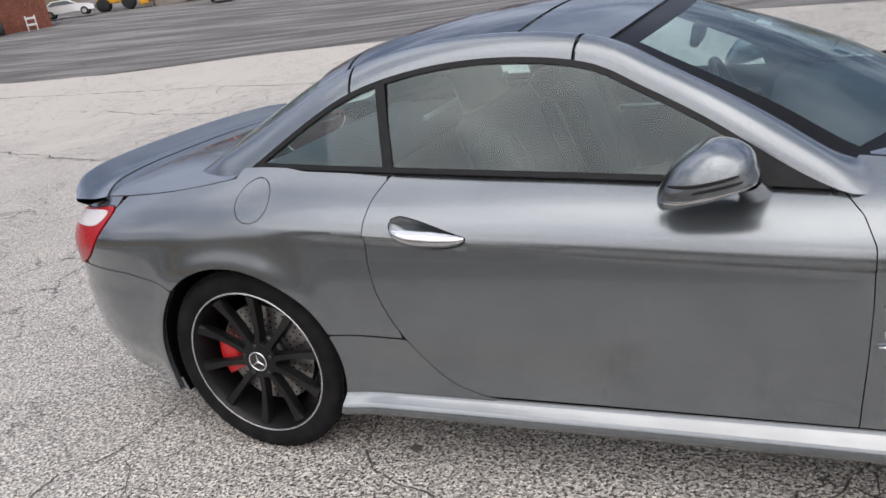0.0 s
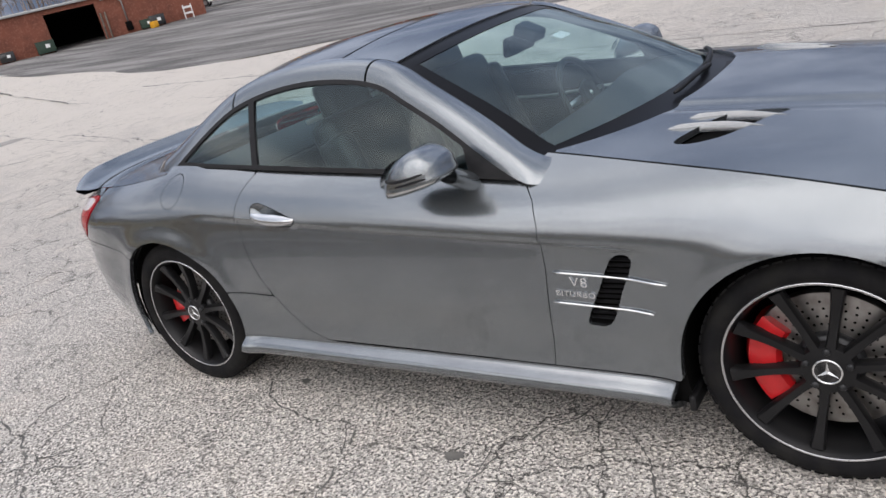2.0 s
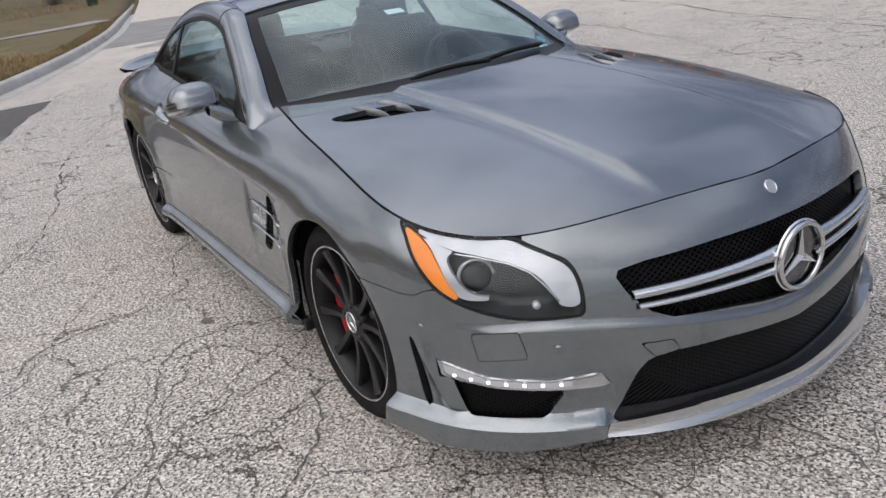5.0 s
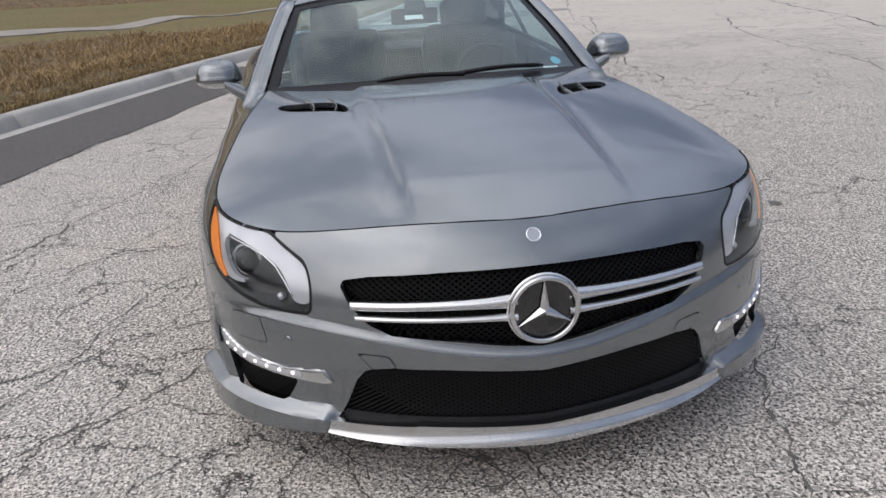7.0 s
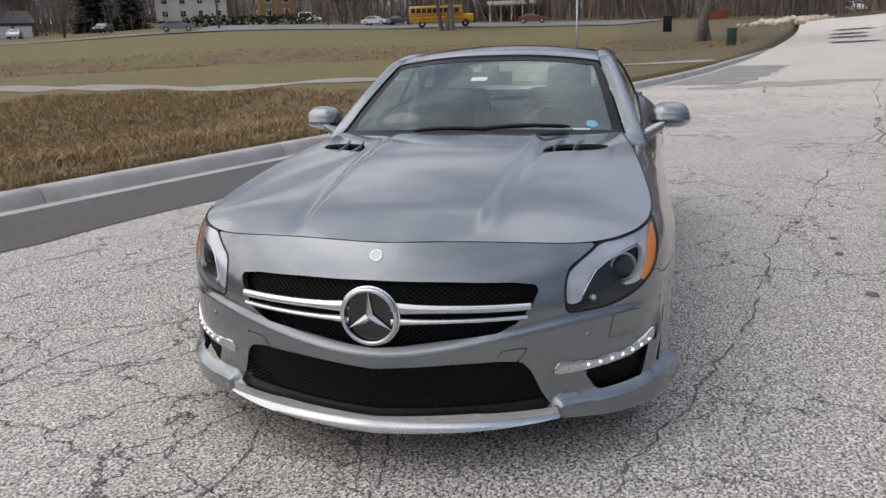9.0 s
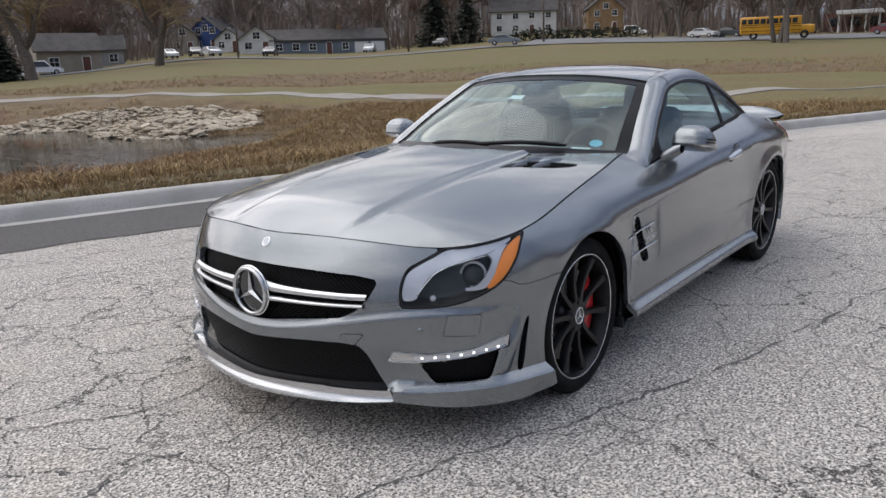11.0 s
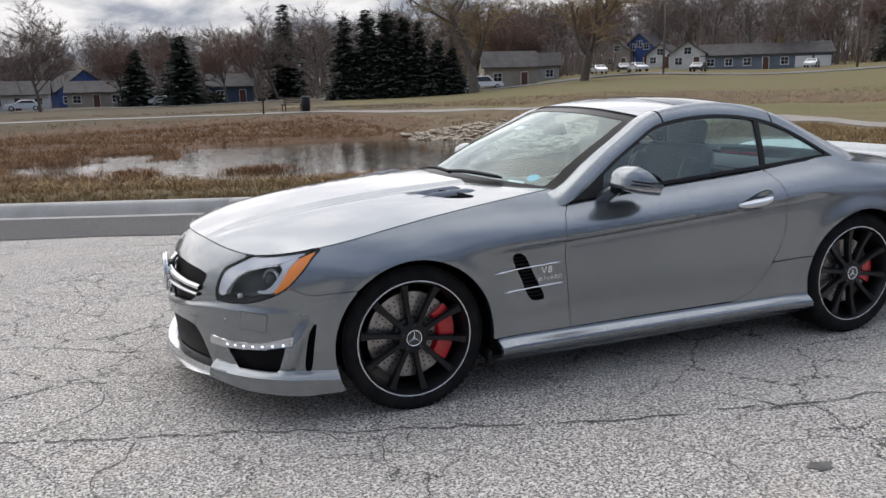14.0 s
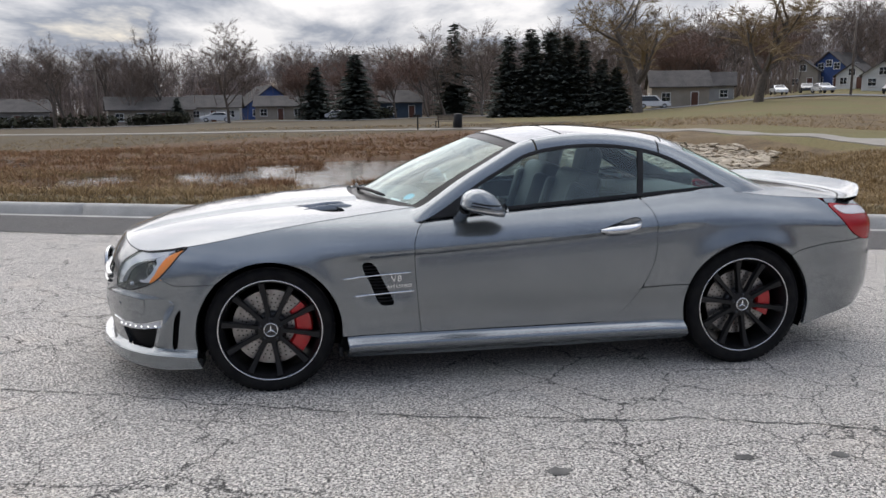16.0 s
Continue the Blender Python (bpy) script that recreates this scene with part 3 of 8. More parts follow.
tagged(part("repair_strip", loft([[(x, float(beside_kerb(x, -.51, 0)[1]) + 1.9 + wob(x) * 3, .006), (x, float(beside_kerb(x, -.51, 0)[1]), .006)] for x in px], flip=True), material("grey_patch", (.31, .30, .285), .9, other=(.24, .232, .22), scale=1.2, fine=(.12, .12, .12), fine_scale=70)), "grey worn asphalt patch beside the kerb", "road patch", kind="structure")
rows = []
for y in np.linspace(1.9, 6.7, 30):
    c, w = -16.7 - .5 * (y - 2.0) + .15 * math.sin(y * 3), .25 + .65 * math.sin(math.pi * min(1, max(0, (y - 1.7) / 5.2))) + .1 * math.sin(y * 5.1)
    rows.append([(c - w, y, .005), (c + w, y, .005)])
tagged(part("repair_strip", loft(rows), material("grey_band", (.40, .375, .34), .9, other=(.30, .28, .255), scale=1.6, fine=(.16, .15, .14), fine_scale=60)), "grey weathered band across the pale road", "road patch", kind="structure")


def road_z(x, y):
    """A little above the road's surface, more so far off."""
    r = math.hypot(x, y)
    return .0035 if r < 28 else float(bed(x, y)) + .02 + r * .0004


for x, y, lx, ly, turn in ((-45.4, 12.2, .8, 1.4, -.35), (-52.5, 13.6, .9, 1.3, -.2), (-58.5, 14.9, 1.2, 1.2, -.3), (-67, 17.2, 1.6, 1.6, .1), (-80, 24.5, 2.4, 1.5, .3), (-78, 30.5, 3.0, 2.2, -.6)):
    rnd = random.Random(int(-x))
    ring_pts = []
    for a in np.linspace(0, 2 * math.pi, 18, endpoint=False):
        u, v = lx * math.cos(a) * rnd.uniform(.75, 1.15), ly * math.sin(a) * rnd.uniform(.75, 1.15)
        px_, py_ = x + u * math.cos(turn) - v * math.sin(turn), y + u * math.sin(turn) + v * math.cos(turn)
        ring_pts.append((px_, py_, road_z(px_, py_) + .01))
    tagged(part("road_patch", (ring_pts, [tuple(range(18))]), PATCH, smooth_faces=False), "ragged dark asphalt patch in the pale road", "road patch", "patches in the road", kind="structure")


# cracks: ragged dark slits lying in the road
def crack(pts, width, seed):
    """A slit that wanders, splits into short strands and changes width."""
    rnd = random.Random(seed)
    line = rounded([np.array(p) for p in pts], 26, closed=False)
    geos, rows, drift, slow = [], [], 0.0, 0.0
    for i, p in enumerate(line):
        d = line[min(i + 1, len(line) - 1)] - line[max(i - 1, 0)]
        step = np.hypot(*d) / 2
        n = np.array([-d[1], d[0]]) / (2 * step + 1e-9)
        slow = slow * .94 + rnd.gauss(0, .22) * min(step, .12)
        drift = drift * .6 + rnd.gauss(0, .16) * min(step, .10)
        c = p + n * (drift + slow)
        w = .75 * width * (1 + max(0, math.hypot(p[0], p[1]) - 7) * .11) * rnd.uniform(.15, 1.0) ** 1.3
        zc = road_z(c[0], c[1])
        rows.append([(c[0] + n[0] * w, c[1] + n[1] * w, zc), (c[0] - n[0] * w, c[1] - n[1] * w, zc)])
        if rnd.random() < .05 and len(rows) > 2:
            geos.append(loft(rows))
            rows = rows[-1:] if rnd.random() < .5 else []
        if rnd.random() < .06:
            a = math.atan2(n[1], n[0]) + rnd.gauss(0, .6) + (math.pi if rnd.random() < .5 else 0)
            q, twig = c.copy(), []
            for k in range(rnd.randint(4, 9)):
                a += rnd.gauss(0, .45)
                q = q + np.array([math.cos(a), math.sin(a)]) * rnd.uniform(.03, .07) * min(3, 1 + abs(p[0]) / 8)
                m = np.array([-math.sin(a), math.cos(a)]) * width * .35 * rnd.uniform(.3, 1)
                twig.append([(q[0] + m[0], q[1] + m[1], .0034), (q[0] - m[0], q[1] - m[1], .0034)])
            geos.append(loft(twig))
    if len(rows) > 1:
        geos.append(loft(rows))
    return tagged(part("road_crack", join(*geos), TAR, smooth_faces=False), "long ragged crack in the pale asphalt", "crack", "cracks in the road", kind="structure")


CRACKS = [([(-101, 32.2), (-70, 22.4), (-48, 15.6), (-34, 11.55), (-22, 7.75), (-12.6, 5.0), (-8, 3.7), (-4, 2.33), (-2.8, 1.92), (-1.36, 1.5), (-.16, 1.12), (.22, 1.02), (.9, .80), (1.4, .64), (2.6, .3), (4.5, -.4), (8, -1.8)], .012),
          ([(-24, 13.9), (-15, 11.0), (-11.5, 9.9), (-5, 7.6), (2, 5.4)], .028), ([(-16, 6.2), (-11.7, 4.8), (-9, 4.0), (-5.5, 3.4)], .018),
          ([(-9.5, .1), (-6.6, -.8), (-5.24, -1.21), (-3.26, -1.6), (-2.74, -1.83), (-1.3, -2.4), (.3, -3.0)], .012),
          ([(-3.2, -.75), (-3.22, -1.06), (-3.34, -1.31), (-3.1, -1.9)], .008), ([(-2.34, -.6), (-2.18, -.94), (-1.85, -1.06), (-1.56, -1.11), (-1.38, -1.73), (-1.15, -1.94), (-.7, -2.5)], .008),
          ([(-.72, -.65), (-1.02, -1.23), (-.56, -1.48), (-.19, -1.59), (.1, -2.2)], .008), ([(-.25, -.99), (.05, -1.1), (.4, -1.5), (.6, -1.85), (1.2, -2.3)], .008), ([(-.6, -.84), (-.46, -1.02), (-.3, -1.4)], .007),
          ([(-1.18, -2.05), (-.49, -2.09), (-.13, -2.55), (.6, -2.9), (1.6, -3.2)], .008), ([(-.26, -1.48), (.26, -1.8), (.61, -1.85), (1.4, -2.0), (2.4, -2.6)], .008),
          ([(.6, -.3), (.67, -.54), (.94, -.5), (1.23, -.54), (1.8, -.9), (2.6, -1.0)], .008), ([(.65, -.2), (.69, -.07), (1.06, .01), (1.6, -.1), (2.3, .3)], .008),
          ([(-.6, 1.3), (-.9, 1.8), (-.8, 2.4), (-1.2, 3.1)], .005), ([(-2.3, 1.9), (-2.5, 2.5), (-2.2, 3.2), (-2.6, 4.0)], .006), ([(1.4, .6), (1.9, 1.2), (1.7, 1.9), (2.3, 2.6)], .006), ([(1.5, -.4), (1.3, .2), (1.7, .6)], .006),
          ([(-4.2, 2.4), (-3.6, 3.0), (-2.6, 3.1), (-1.4, 3.5)], .006), ([(2.2, -1.1), (3.0, -1.8), (4.4, -2.2), (6, -3)], .008), ([(-6.4, 3.2), (-6.0, 2.4), (-6.6, 1.7), (-6.2, .6)], .008), ([(.9, -3.4), (1.6, -2.6), (1.5, -1.6), (2.2, -.9)], .007),
          ([(-14, 8.5), (-9, 6.5), (-6, 6.2), (-3, 5.0)], .016), ([(-19, 2.6), (-17, 3.6), (-15, 3.4), (-13, 4.6)], .022), ([(-60, 24.5), (-49, 20.4), (-36, 15.6), (-24, 11.8)], .018), ([(3, -4.6), (1.5, -4.0), (-.5, -3.3), (-2.4, -2.6)], .010)]
for i, (pts, w) in enumerate(CRACKS):
    crack(pts, w, i)
for i, (x, y, r) in enumerate(((-1.175, 2.03, .055), (-2.36, 2.09, .04), (-1.12, -1.11, .045), (-2.07, -.84, .03), (-1.96, 2.04, .05), (-3.4, 2.3, .04))):
    rnd = random.Random(40 + i)
    pts = [(x + r * rnd.uniform(.6, 1.2) * math.cos(a), y + .7 * r * rnd.uniform(.6, 1.2) * math.sin(a), .004) for a in np.linspace(0, 2 * math.pi, 14, endpoint=False)]
    tagged(part("road_spot", (pts, [tuple(range(14))]), TAR, smooth_faces=False), "small dark tar spot on the asphalt", "spot", "spots on the road", kind="structure")

# footpath round the pond
walk_line = rounded([np.array(p) for p in [(-29.5, 3.6), (-26.2, -.8), (-20.8, -6), (-19, -9.5), (-18.9, -15), (-19.8, -21), (-19.2, -28), (-17.2, -35), (-15, -41.2), (-11.3, -47), (-5, -49.9), (0, -51.3), (6.2, -53.1), (15, -57.4), (24.4, -61.6), (45, -70), (85, -86)]], 10, closed=False)
rows = []
for i, p in enumerate(walk_line):
    d = walk_line[min(i + 1, len(walk_line) - 1)] - walk_line[max(i - 1, 0)]
    n = np.array([-d[1], d[0]]) / np.hypot(*d)
    rows.append([(p[0] + n[0] * w, p[1] + n[1] * w, float(bed(p[0] + n[0] * w, p[1] + n[1] * w)) + .035) for w in (.6, 0, -.6)])
tagged(part("footpath", thick(loft(rows), .12), PATHMAT), "narrow pale concrete footpath round the pond", "path", kind="structure")

# water
water_m = bpy.data.materials.new("pond_water")
water_m.use_nodes = True
_n, _l = water_m.node_tree.nodes, water_m.node_tree.links
_b = _n["Principled BSDF"]
_b.inputs["Base Color"].default_value, _b.inputs["Roughness"].default_value = (.06, .054, .042, 1), .04
_c, _t, _bp, _mp = _n.new("ShaderNodeTexCoord"), _n.new("ShaderNodeTexNoise"), _n.new("ShaderNodeBump"), _n.new("ShaderNodeMapping")
_mp.inputs["Scale"].default_value = (1.2, 3.5, 1)
_t.inputs["Scale"].default_value = 1.6
_bp.inputs["Strength"].default_value, _bp.inputs["Distance"].default_value = .22, .05
_l.new(_c.outputs["Object"], _mp.inputs["Vector"])
_l.new(_mp.outputs["Vector"], _t.inputs["Vector"])
_l.new(_t.outputs["Fac"], _bp.inputs["Height"])
_l.new(_bp.outputs["Normal"], _b.inputs["Normal"])
wp = [(-19, -40), (26, -40), (26, -14), (-19, -14)]
tagged(part("water", ([(x, y, WATER_Z) for x, y in wp], [(0, 1, 2, 3)]), water_m, smooth_faces=False), "still shallow pond reflecting sky and trees", "pond", kind="structure")


# ---------------------------------------------------------------- plants
def tufts(name, spots, mat, label, blades=7, seed=0):
    """Clumps of thin upright blades, each a bent sliver."""
    rnd = random.Random(seed)
    verts, faces = [], []
    for x, y, z, h, spread in spots:
        for _ in range(blades):
            a, l = rnd.uniform(0, 6.283), rnd.uniform(.1, 1) * spread
            hh, w = h * rnd.uniform(.55, 1.15), h * rnd.uniform(.014, .03) + .003
            bx, by = x + math.cos(a) * l * .4, y + math.sin(a) * l * .4
            b = rnd.uniform(0, 6.283)
            cx, cy = math.cos(b) * w, math.sin(b) * w
            k = len(verts)
            mx_, my_ = bx + math.cos(a) * l * .35, by + math.sin(a) * l * .35
            tx, ty = bx + math.cos(a) * l * 1.2, by + math.sin(a) * l * 1.2
            verts += [(bx - cx, by - cy, z - .02), (bx + cx, by + cy, z - .02), (mx_ + cx * .8, my_ + cy * .8, z + hh * .6), (mx_ - cx * .8, my_ - cy * .8, z + hh * .6), (tx, ty, z + hh)]
            faces += [(k, k + 1, k + 2, k + 3), (k + 3, k + 2, k + 4)]
    return tagged(part(name, (verts, faces), mat, smooth_faces=False), label, "grass", kind="stuff")


STRAW = island_tint(material("straw_blades", (.33, .235, .115), .9), .4, (.13, .088, .044))
REED = island_tint(material("russet_reeds", (.25, .132, .06), .9), .4, (.105, .056, .028))
TURF = island_tint(material("turf_blades", (.22, .16, .078), .9), .4, (.10, .078, .036))
STONE_FAN = [(-10.4, -29.8), (-13.5, -28.7), (-15.1, -27), (-17.1, -24.5), (-17.1, -22), (-15.7, -20.2), (-13, -19.8), (-11.4, -20.2), (-11.2, -25)]
rnd = random.Random(5)
spots = []
fan_edge = inside(STONE_FAN)
while len(spots) < 4200:
    x, y = rnd.uniform(-18, -7.5), rnd.uniform(-23, -9)
    z = float(bed(x, y))
    if kerb_y(x) - y < 1.5 or z < WATER_Z - .02 or float(fan_edge(np.array(x), np.array(y))) > -.1 or x < -17.6:
        continue
    h = rnd.uniform(.06, .17)
    spots.append((x, y, z, h, h * 1.6))
tufts("dry_grass", spots, STRAW, "low dead weeds on the slope above the pond", 8, 6)
spots = []
while len(spots) < 15000:
    x = rnd.uniform(-19, 14)
    k = .08 + 15 * rnd.random() ** 1.5
    y = float(kerb_y(x)) - k / .9
    if math.hypot(x + 19, y + 8) < 1.2 or (x < -13 and abs(x + 18.6) < 1.1) or float(fan_edge(np.array(x), np.array(y))) > 0:
        continue
    z = float(bed(x, y))
    if z < WATER_Z - .05:
        continue
    h = rnd.uniform(.03, .09) if k < .7 else rnd.uniform(.06, .20)
    spots.append((x, y, z, h, h * 1.5))
tufts("dry_grass", spots, STRAW, "dry straw-coloured weeds on the verge", 8, 1)
spots = []
while len(spots) < 11000:
    x, y = rnd.uniform(-11, 36), rnd.uniform(-43, -11)
    z = float(bed(x, y))
    if kerb_y(x) - y < 3.5:
        continue
    n = noise.noise((x * .25, y * .3, 3))
    if x < -9 + rnd.gauss(0, .7) and y > -31 or float(fan_edge(np.array(x), np.array(y))) > 0:
        continue
    if z < WATER_Z - .03 and n < (.30 if x < 3 else .0):
        continue
    if z < WATER_Z - .42:
        continue
    spots.append((x, y, max(z, WATER_Z - .05), rnd.uniform(.10, .27), rnd.uniform(.2, .5)))
for cx, cy, rx, ry, count in ((-2.1, -18.6, 1.0, .8, 160), (-3.3, -15.0, 1.8, .5, 200), (1.2, -19.6, .7, 1.0, 120), (-6.4, -13.6, 1.4, .35, 140)):
    for _ in range(count):
        spots.append((rnd.gauss(cx, rx * .5), rnd.gauss(cy, ry * .5), WATER_Z - .03, rnd.uniform(.12, .30), rnd.uniform(.2, .45)))
for _ in range(1500):
    x, y = rnd.uniform(-.5, 7), rnd.uniform(-32.5, -24.6)
    if math.hypot((x - 5.0) / 1.1, (y + 31) / 1.0) < 1 or noise.noise((x * .4, y * .5, 8)) < -.22:
        continue
    spots.append((x, y, WATER_Z - .03, rnd.uniform(.10, .24), rnd.uniform(.2, .45)))
tufts("marsh_reeds", spots, REED, "russet dead reeds and sedge in the marsh", 8, 2)
spots = []
for i in range(17000):
    a, r = radians(rnd.uniform(-195, -55)), rnd.uniform(24, 58)
    x, y = r * math.cos(a), r * math.sin(a)
    z = float(bed(x, y))
    deg = math.degrees(a)
    if z < WATER_Z or kerb_y(x) - y < 1.5 or (deg < -120 and not 42 < r < 56) or min(math.hypot(x - p[0], y - p[1]) for p in walk_line[::3]) < 2.2:
        continue
    spots.append((x, y, z, rnd.uniform(.06, .22), rnd.uniform(.2, .5)))
tufts("dry_grass", spots, STRAW, "tufts of tall dead grass along the ditch", 7, 3)
spots = []
for i in range(5000):
    x = rnd.uniform(-34, 16)
    k = rnd.uniform(.03, .5)
    spots.append((x, float(kerb_y(x)) - k / .9, .14, rnd.uniform(.02, .06), .05))
tufts("verge_turf", spots, TURF, "short yellowing turf along the kerb", 6, 4)

BARK = material("grey_bark", (.155, .132, .112), .95, other=(.10, .085, .073), scale=5, bump=.8, bump_scale=20)
TWIG = material("bare_twigs", (.175, .138, .115), .95)
TWIG2 = material("reddish_twigs", (.20, .132, .104), .95)
WILLOW = material("straw_willow_twigs", (.27, .20, .115), .95)
NEEDLE = island_tint(material("dark_needles", (.098, .108, .092), .9, spec=.03), .3, (.066, .075, .066))


def bare_tree(seed, height, trunk_r, spread, droop=0.0, limbs=7, fine=7, fork=.28):
    """Trunk and crown of a leafless tree: limbs, branches and fine twigs, tapered."""
    r = random.Random(seed)
    wood, twigs, tips_v, tips_f = [], [], [], []

    def grow(p, d, length, rad, level):
        if level == 4:
            for _ in range(2):
                q = (Vector(d) + Vector((r.gauss(0, .35), r.gauss(0, .35), r.gauss(-droop, .3)))).normalized()
                side = q.cross(Vector((r.gauss(0, 1), r.gauss(0, 1), r.gauss(0, 1)))).normalized() * .03
                k = len(tips_v)
                e = p + q * length
                tips_v.extend([tuple(p - side), tuple(p + side), tuple(e)])
                tips_f.append((k, k + 1, k + 2))
            return
        n = 5 if level < 2 else 3
        pts, q = [p], Vector(d)
        for i in range(n - 1):
            q = (q + Vector((r.gauss(0, .16), r.gauss(0, .16), r.gauss(.06 - droop * level * .35, .10)))).normalized()
            pts.append(pts[-1] + q * length / (n - 1))
        rads = [rad * (1 - .62 * i / (n - 1)) for i in range(n)]
        (wood if level < 2 else twigs).append(tube(pts, rads, 6 if level == 0 else 4 if level == 1 else 3, cap=False))
        kids = (limbs, 6, 5, fine)[level]
        for i in range(kids):
            t = r.uniform(fork if level == 0 else .25, 1.0)
            k = min(int(t * (n - 1)), n - 2)
            base = pts[k].lerp(pts[k + 1], t * (n - 1) - k)
            az = r.uniform(0, 6.283)
            out = Vector((math.cos(az), math.sin(az), 0))
            dd = (q * r.uniform(.5, 1.1) + out * r.uniform(.5, 1.0) * spread).normalized()
            grow(base, dd, length * r.uniform(.42, .66) * (1.15 if level == 0 else 1), max(rads[k] * r.uniform(.42, .6), .018), level + 1)

    grow(Vector((0, 0, -.2)), Vector((r.gauss(0, .04), r.gauss(0, .04), 1)), height * .62, trunk_r, 0)
    twigs.append((tips_v, tips_f))
    return join(*wood), join(*twigs)


def conifer(seed, height, radius):
    """Trunk and a dense skirted crown of drooping needle sprays."""
    r = random.Random(seed)
    trunk = tube([(0, 0, -.2), (0, 0, height * .5), (0, 0, height)], [height * .017, height * .011, .02], 7)
    verts, faces = [], []
    z = height * .05
    while z < height * .985:
        q = 1 - z / height
        reach = radius * (q ** .7) * r.uniform(.75, 1.15) + .12
        for i in range(max(7, int(20 * q) + 6)):
            a, far = r.uniform(0, 6.283), reach * r.uniform(.55, 1.1)
            for s in range(max(2, int(far * 2.6))):
                t = (s + r.random()) / max(2, int(far * 2.6))
                c = Vector((math.cos(a) * far * t, math.sin(a) * far * t, z - far * .30 * t + .12 * far * t * t))
                w = .42 + .34 * (1 - t)
                b = a + r.uniform(-1.1, 1.1)
                tip = c + Vector((math.cos(b) * w * 1.5, math.sin(b) * w * 1.5, r.uniform(-.5, .1) * w))
                side = Vector((-math.sin(b), math.cos(b), r.uniform(-.5, .5))) * w * .5
                k = len(verts)
                verts += [tuple(c - side), tuple(c + side), tuple(tip)]
                faces.append((k, k + 1, k + 2))
        z += height * r.uniform(.016, .026)
    return trunk, (verts, faces)


TREES = []
for i, (h, tr, sp, dr, lb, tw) in enumerate(((17, .34, .95, 0, 9, TWIG), (20, .40, .75, 0, 9, TWIG), (14, .26, .85, 0, 8, TWIG2), (18, .36, .9, .02, 9, TWIG), (15, .55, 1.0, .12, 8, WILLOW))):
    wood, tw_g = bare_tree(100 + i, h, tr, sp, dr, lb, 9)
    TREES.append((mesh_from("trunk", *wood, BARK), mesh_from("crown", *tw_g, tw, smooth_faces=False)))
CONIFERS = []
for i, (h, rr) in enumerate(((12.5, 4.6), (14, 4.2), (8.5, 4.0))):
    t_g, n_g = conifer(200 + i, h, rr)
    CONIFERS.append((mesh_from("trunk", *t_g, BARK), mesh_from("crown", *n_g, NEEDLE, smooth_faces=False)))


def plant(meshes, x, y, size, turn, name, label, group):
    ob = thing(name, label, "tree", group, at=Matrix.Translation((x, y, float(bed(x, y)) - .05)) @ Matrix.Rotation(turn, 4, "Z") @ Matrix.Diagonal((size, size, size, 1)))
    for nm, me in zip(("trunk", "crown"), meshes):
        p = new(nm, me)
        p.parent = ob
    return ob


BARE = "bare grey-brown deciduous tree in winter"
rnd = random.Random(11)
for kind, x, y, size in ((0, 10.9, -99.6, .68), (3, 36.7, -114.6, .6), (4, -37.4, -82.6, 1.12), (4, -51.6, -81, 1.1), (1, -93.9, -22.7, .85), (1, -93.5, -21.9, .9), (3, -94.4, -23.4, .85), (3, -51.7, 4.3, .95), (1, -52.2, 5.0, .9), (2, -18, -120, .88), (1, -22, -128, .68), (0, -44, -104, .9), (2, -61, -96, .9),
                         (2, -8, -138, .85), (1, 30, -128, .55), (2, 2, -128, .78), (2, -12, -112, .72), (0, -25, -112, .75)):
    plant(TREES[kind], x, y, size, rnd.uniform(0, 6.28), "willow_tree" if kind == 4 else "bare_tree", "broad bare willow with straw-coloured twigs" if kind == 4 else BARE, "trees across the park")
for k, x, y, s in ((0, -24.3, -92.3, .82), (1, -26.6, -90.6, .78), (0, -28.9, -90.2, .84), (0, -31.0, -89.6, .80), (1, -32.8, -88.7, .66), (0, -27.6, -93.4, .86), (0, -30.2, -92.6, .85), (2, -34.4, -86.9, .78), (2, -36.0, -86.0, .66), (2, -6.2, -115.1, 1.15), (2, -.2, -125.2, 1.0), (1, -24.5, -133.1, 1.15), (0, -115.9, -89.6, 1.0), (0, -118.5, -84, .85), (2, 22, -128, .5)):
    plant(CONIFERS[k], x, y, s, rnd.uniform(0, 6.28), "conifer", "dense dark green spruce", "conifers across the park")
CLEAR = ((-126.7, 2.2, 172), (-128, 2.0, 160), (-134, 7.0, 148), (-148.5, 3.2, 186), (-154, 2.0, 186), (-116.8, 2.6, 116), (-96.5, 2.0, 130), (-79, 3.4, 132), (-86.5, 3.0, 150))


def hides(az, r):
    """Whether a tree would stand before a house that is seen from the road."""
    return any(abs(az - a) < w and r < d for a, w, d in CLEAR)


for i in range(190):
    az = rnd.uniform(-196, -48)
    r = rnd.uniform(128, 215)
    x, y = r * math.cos(radians(az)), r * math.sin(radians(az))
    if hides(az, r) or abs(az + 196) < 3:
        continue
    plant(TREES[rnd.choice((0, 1, 1, 2, 3, 3, 2))], x, y, rnd.uniform(.75, 1.1) * (.68 if az > -86 else .82 if az > -98 else .9 if az > -112 else 1), rnd.uniform(0, 6.28), "bare_tree", BARE, "woods behind the houses")
for i in range(26):
    az, r = rnd.uniform(0, 165), rnd.uniform(130, 190)
    x, y = r * math.cos(radians(az)), r * math.sin(radians(az))
    plant(TREES[rnd.choice((0, 1, 2, 3))], x, y, rnd.uniform(.6, .95), rnd.uniform(0, 6.28), "bare_tree", BARE, "trees beyond the car park")

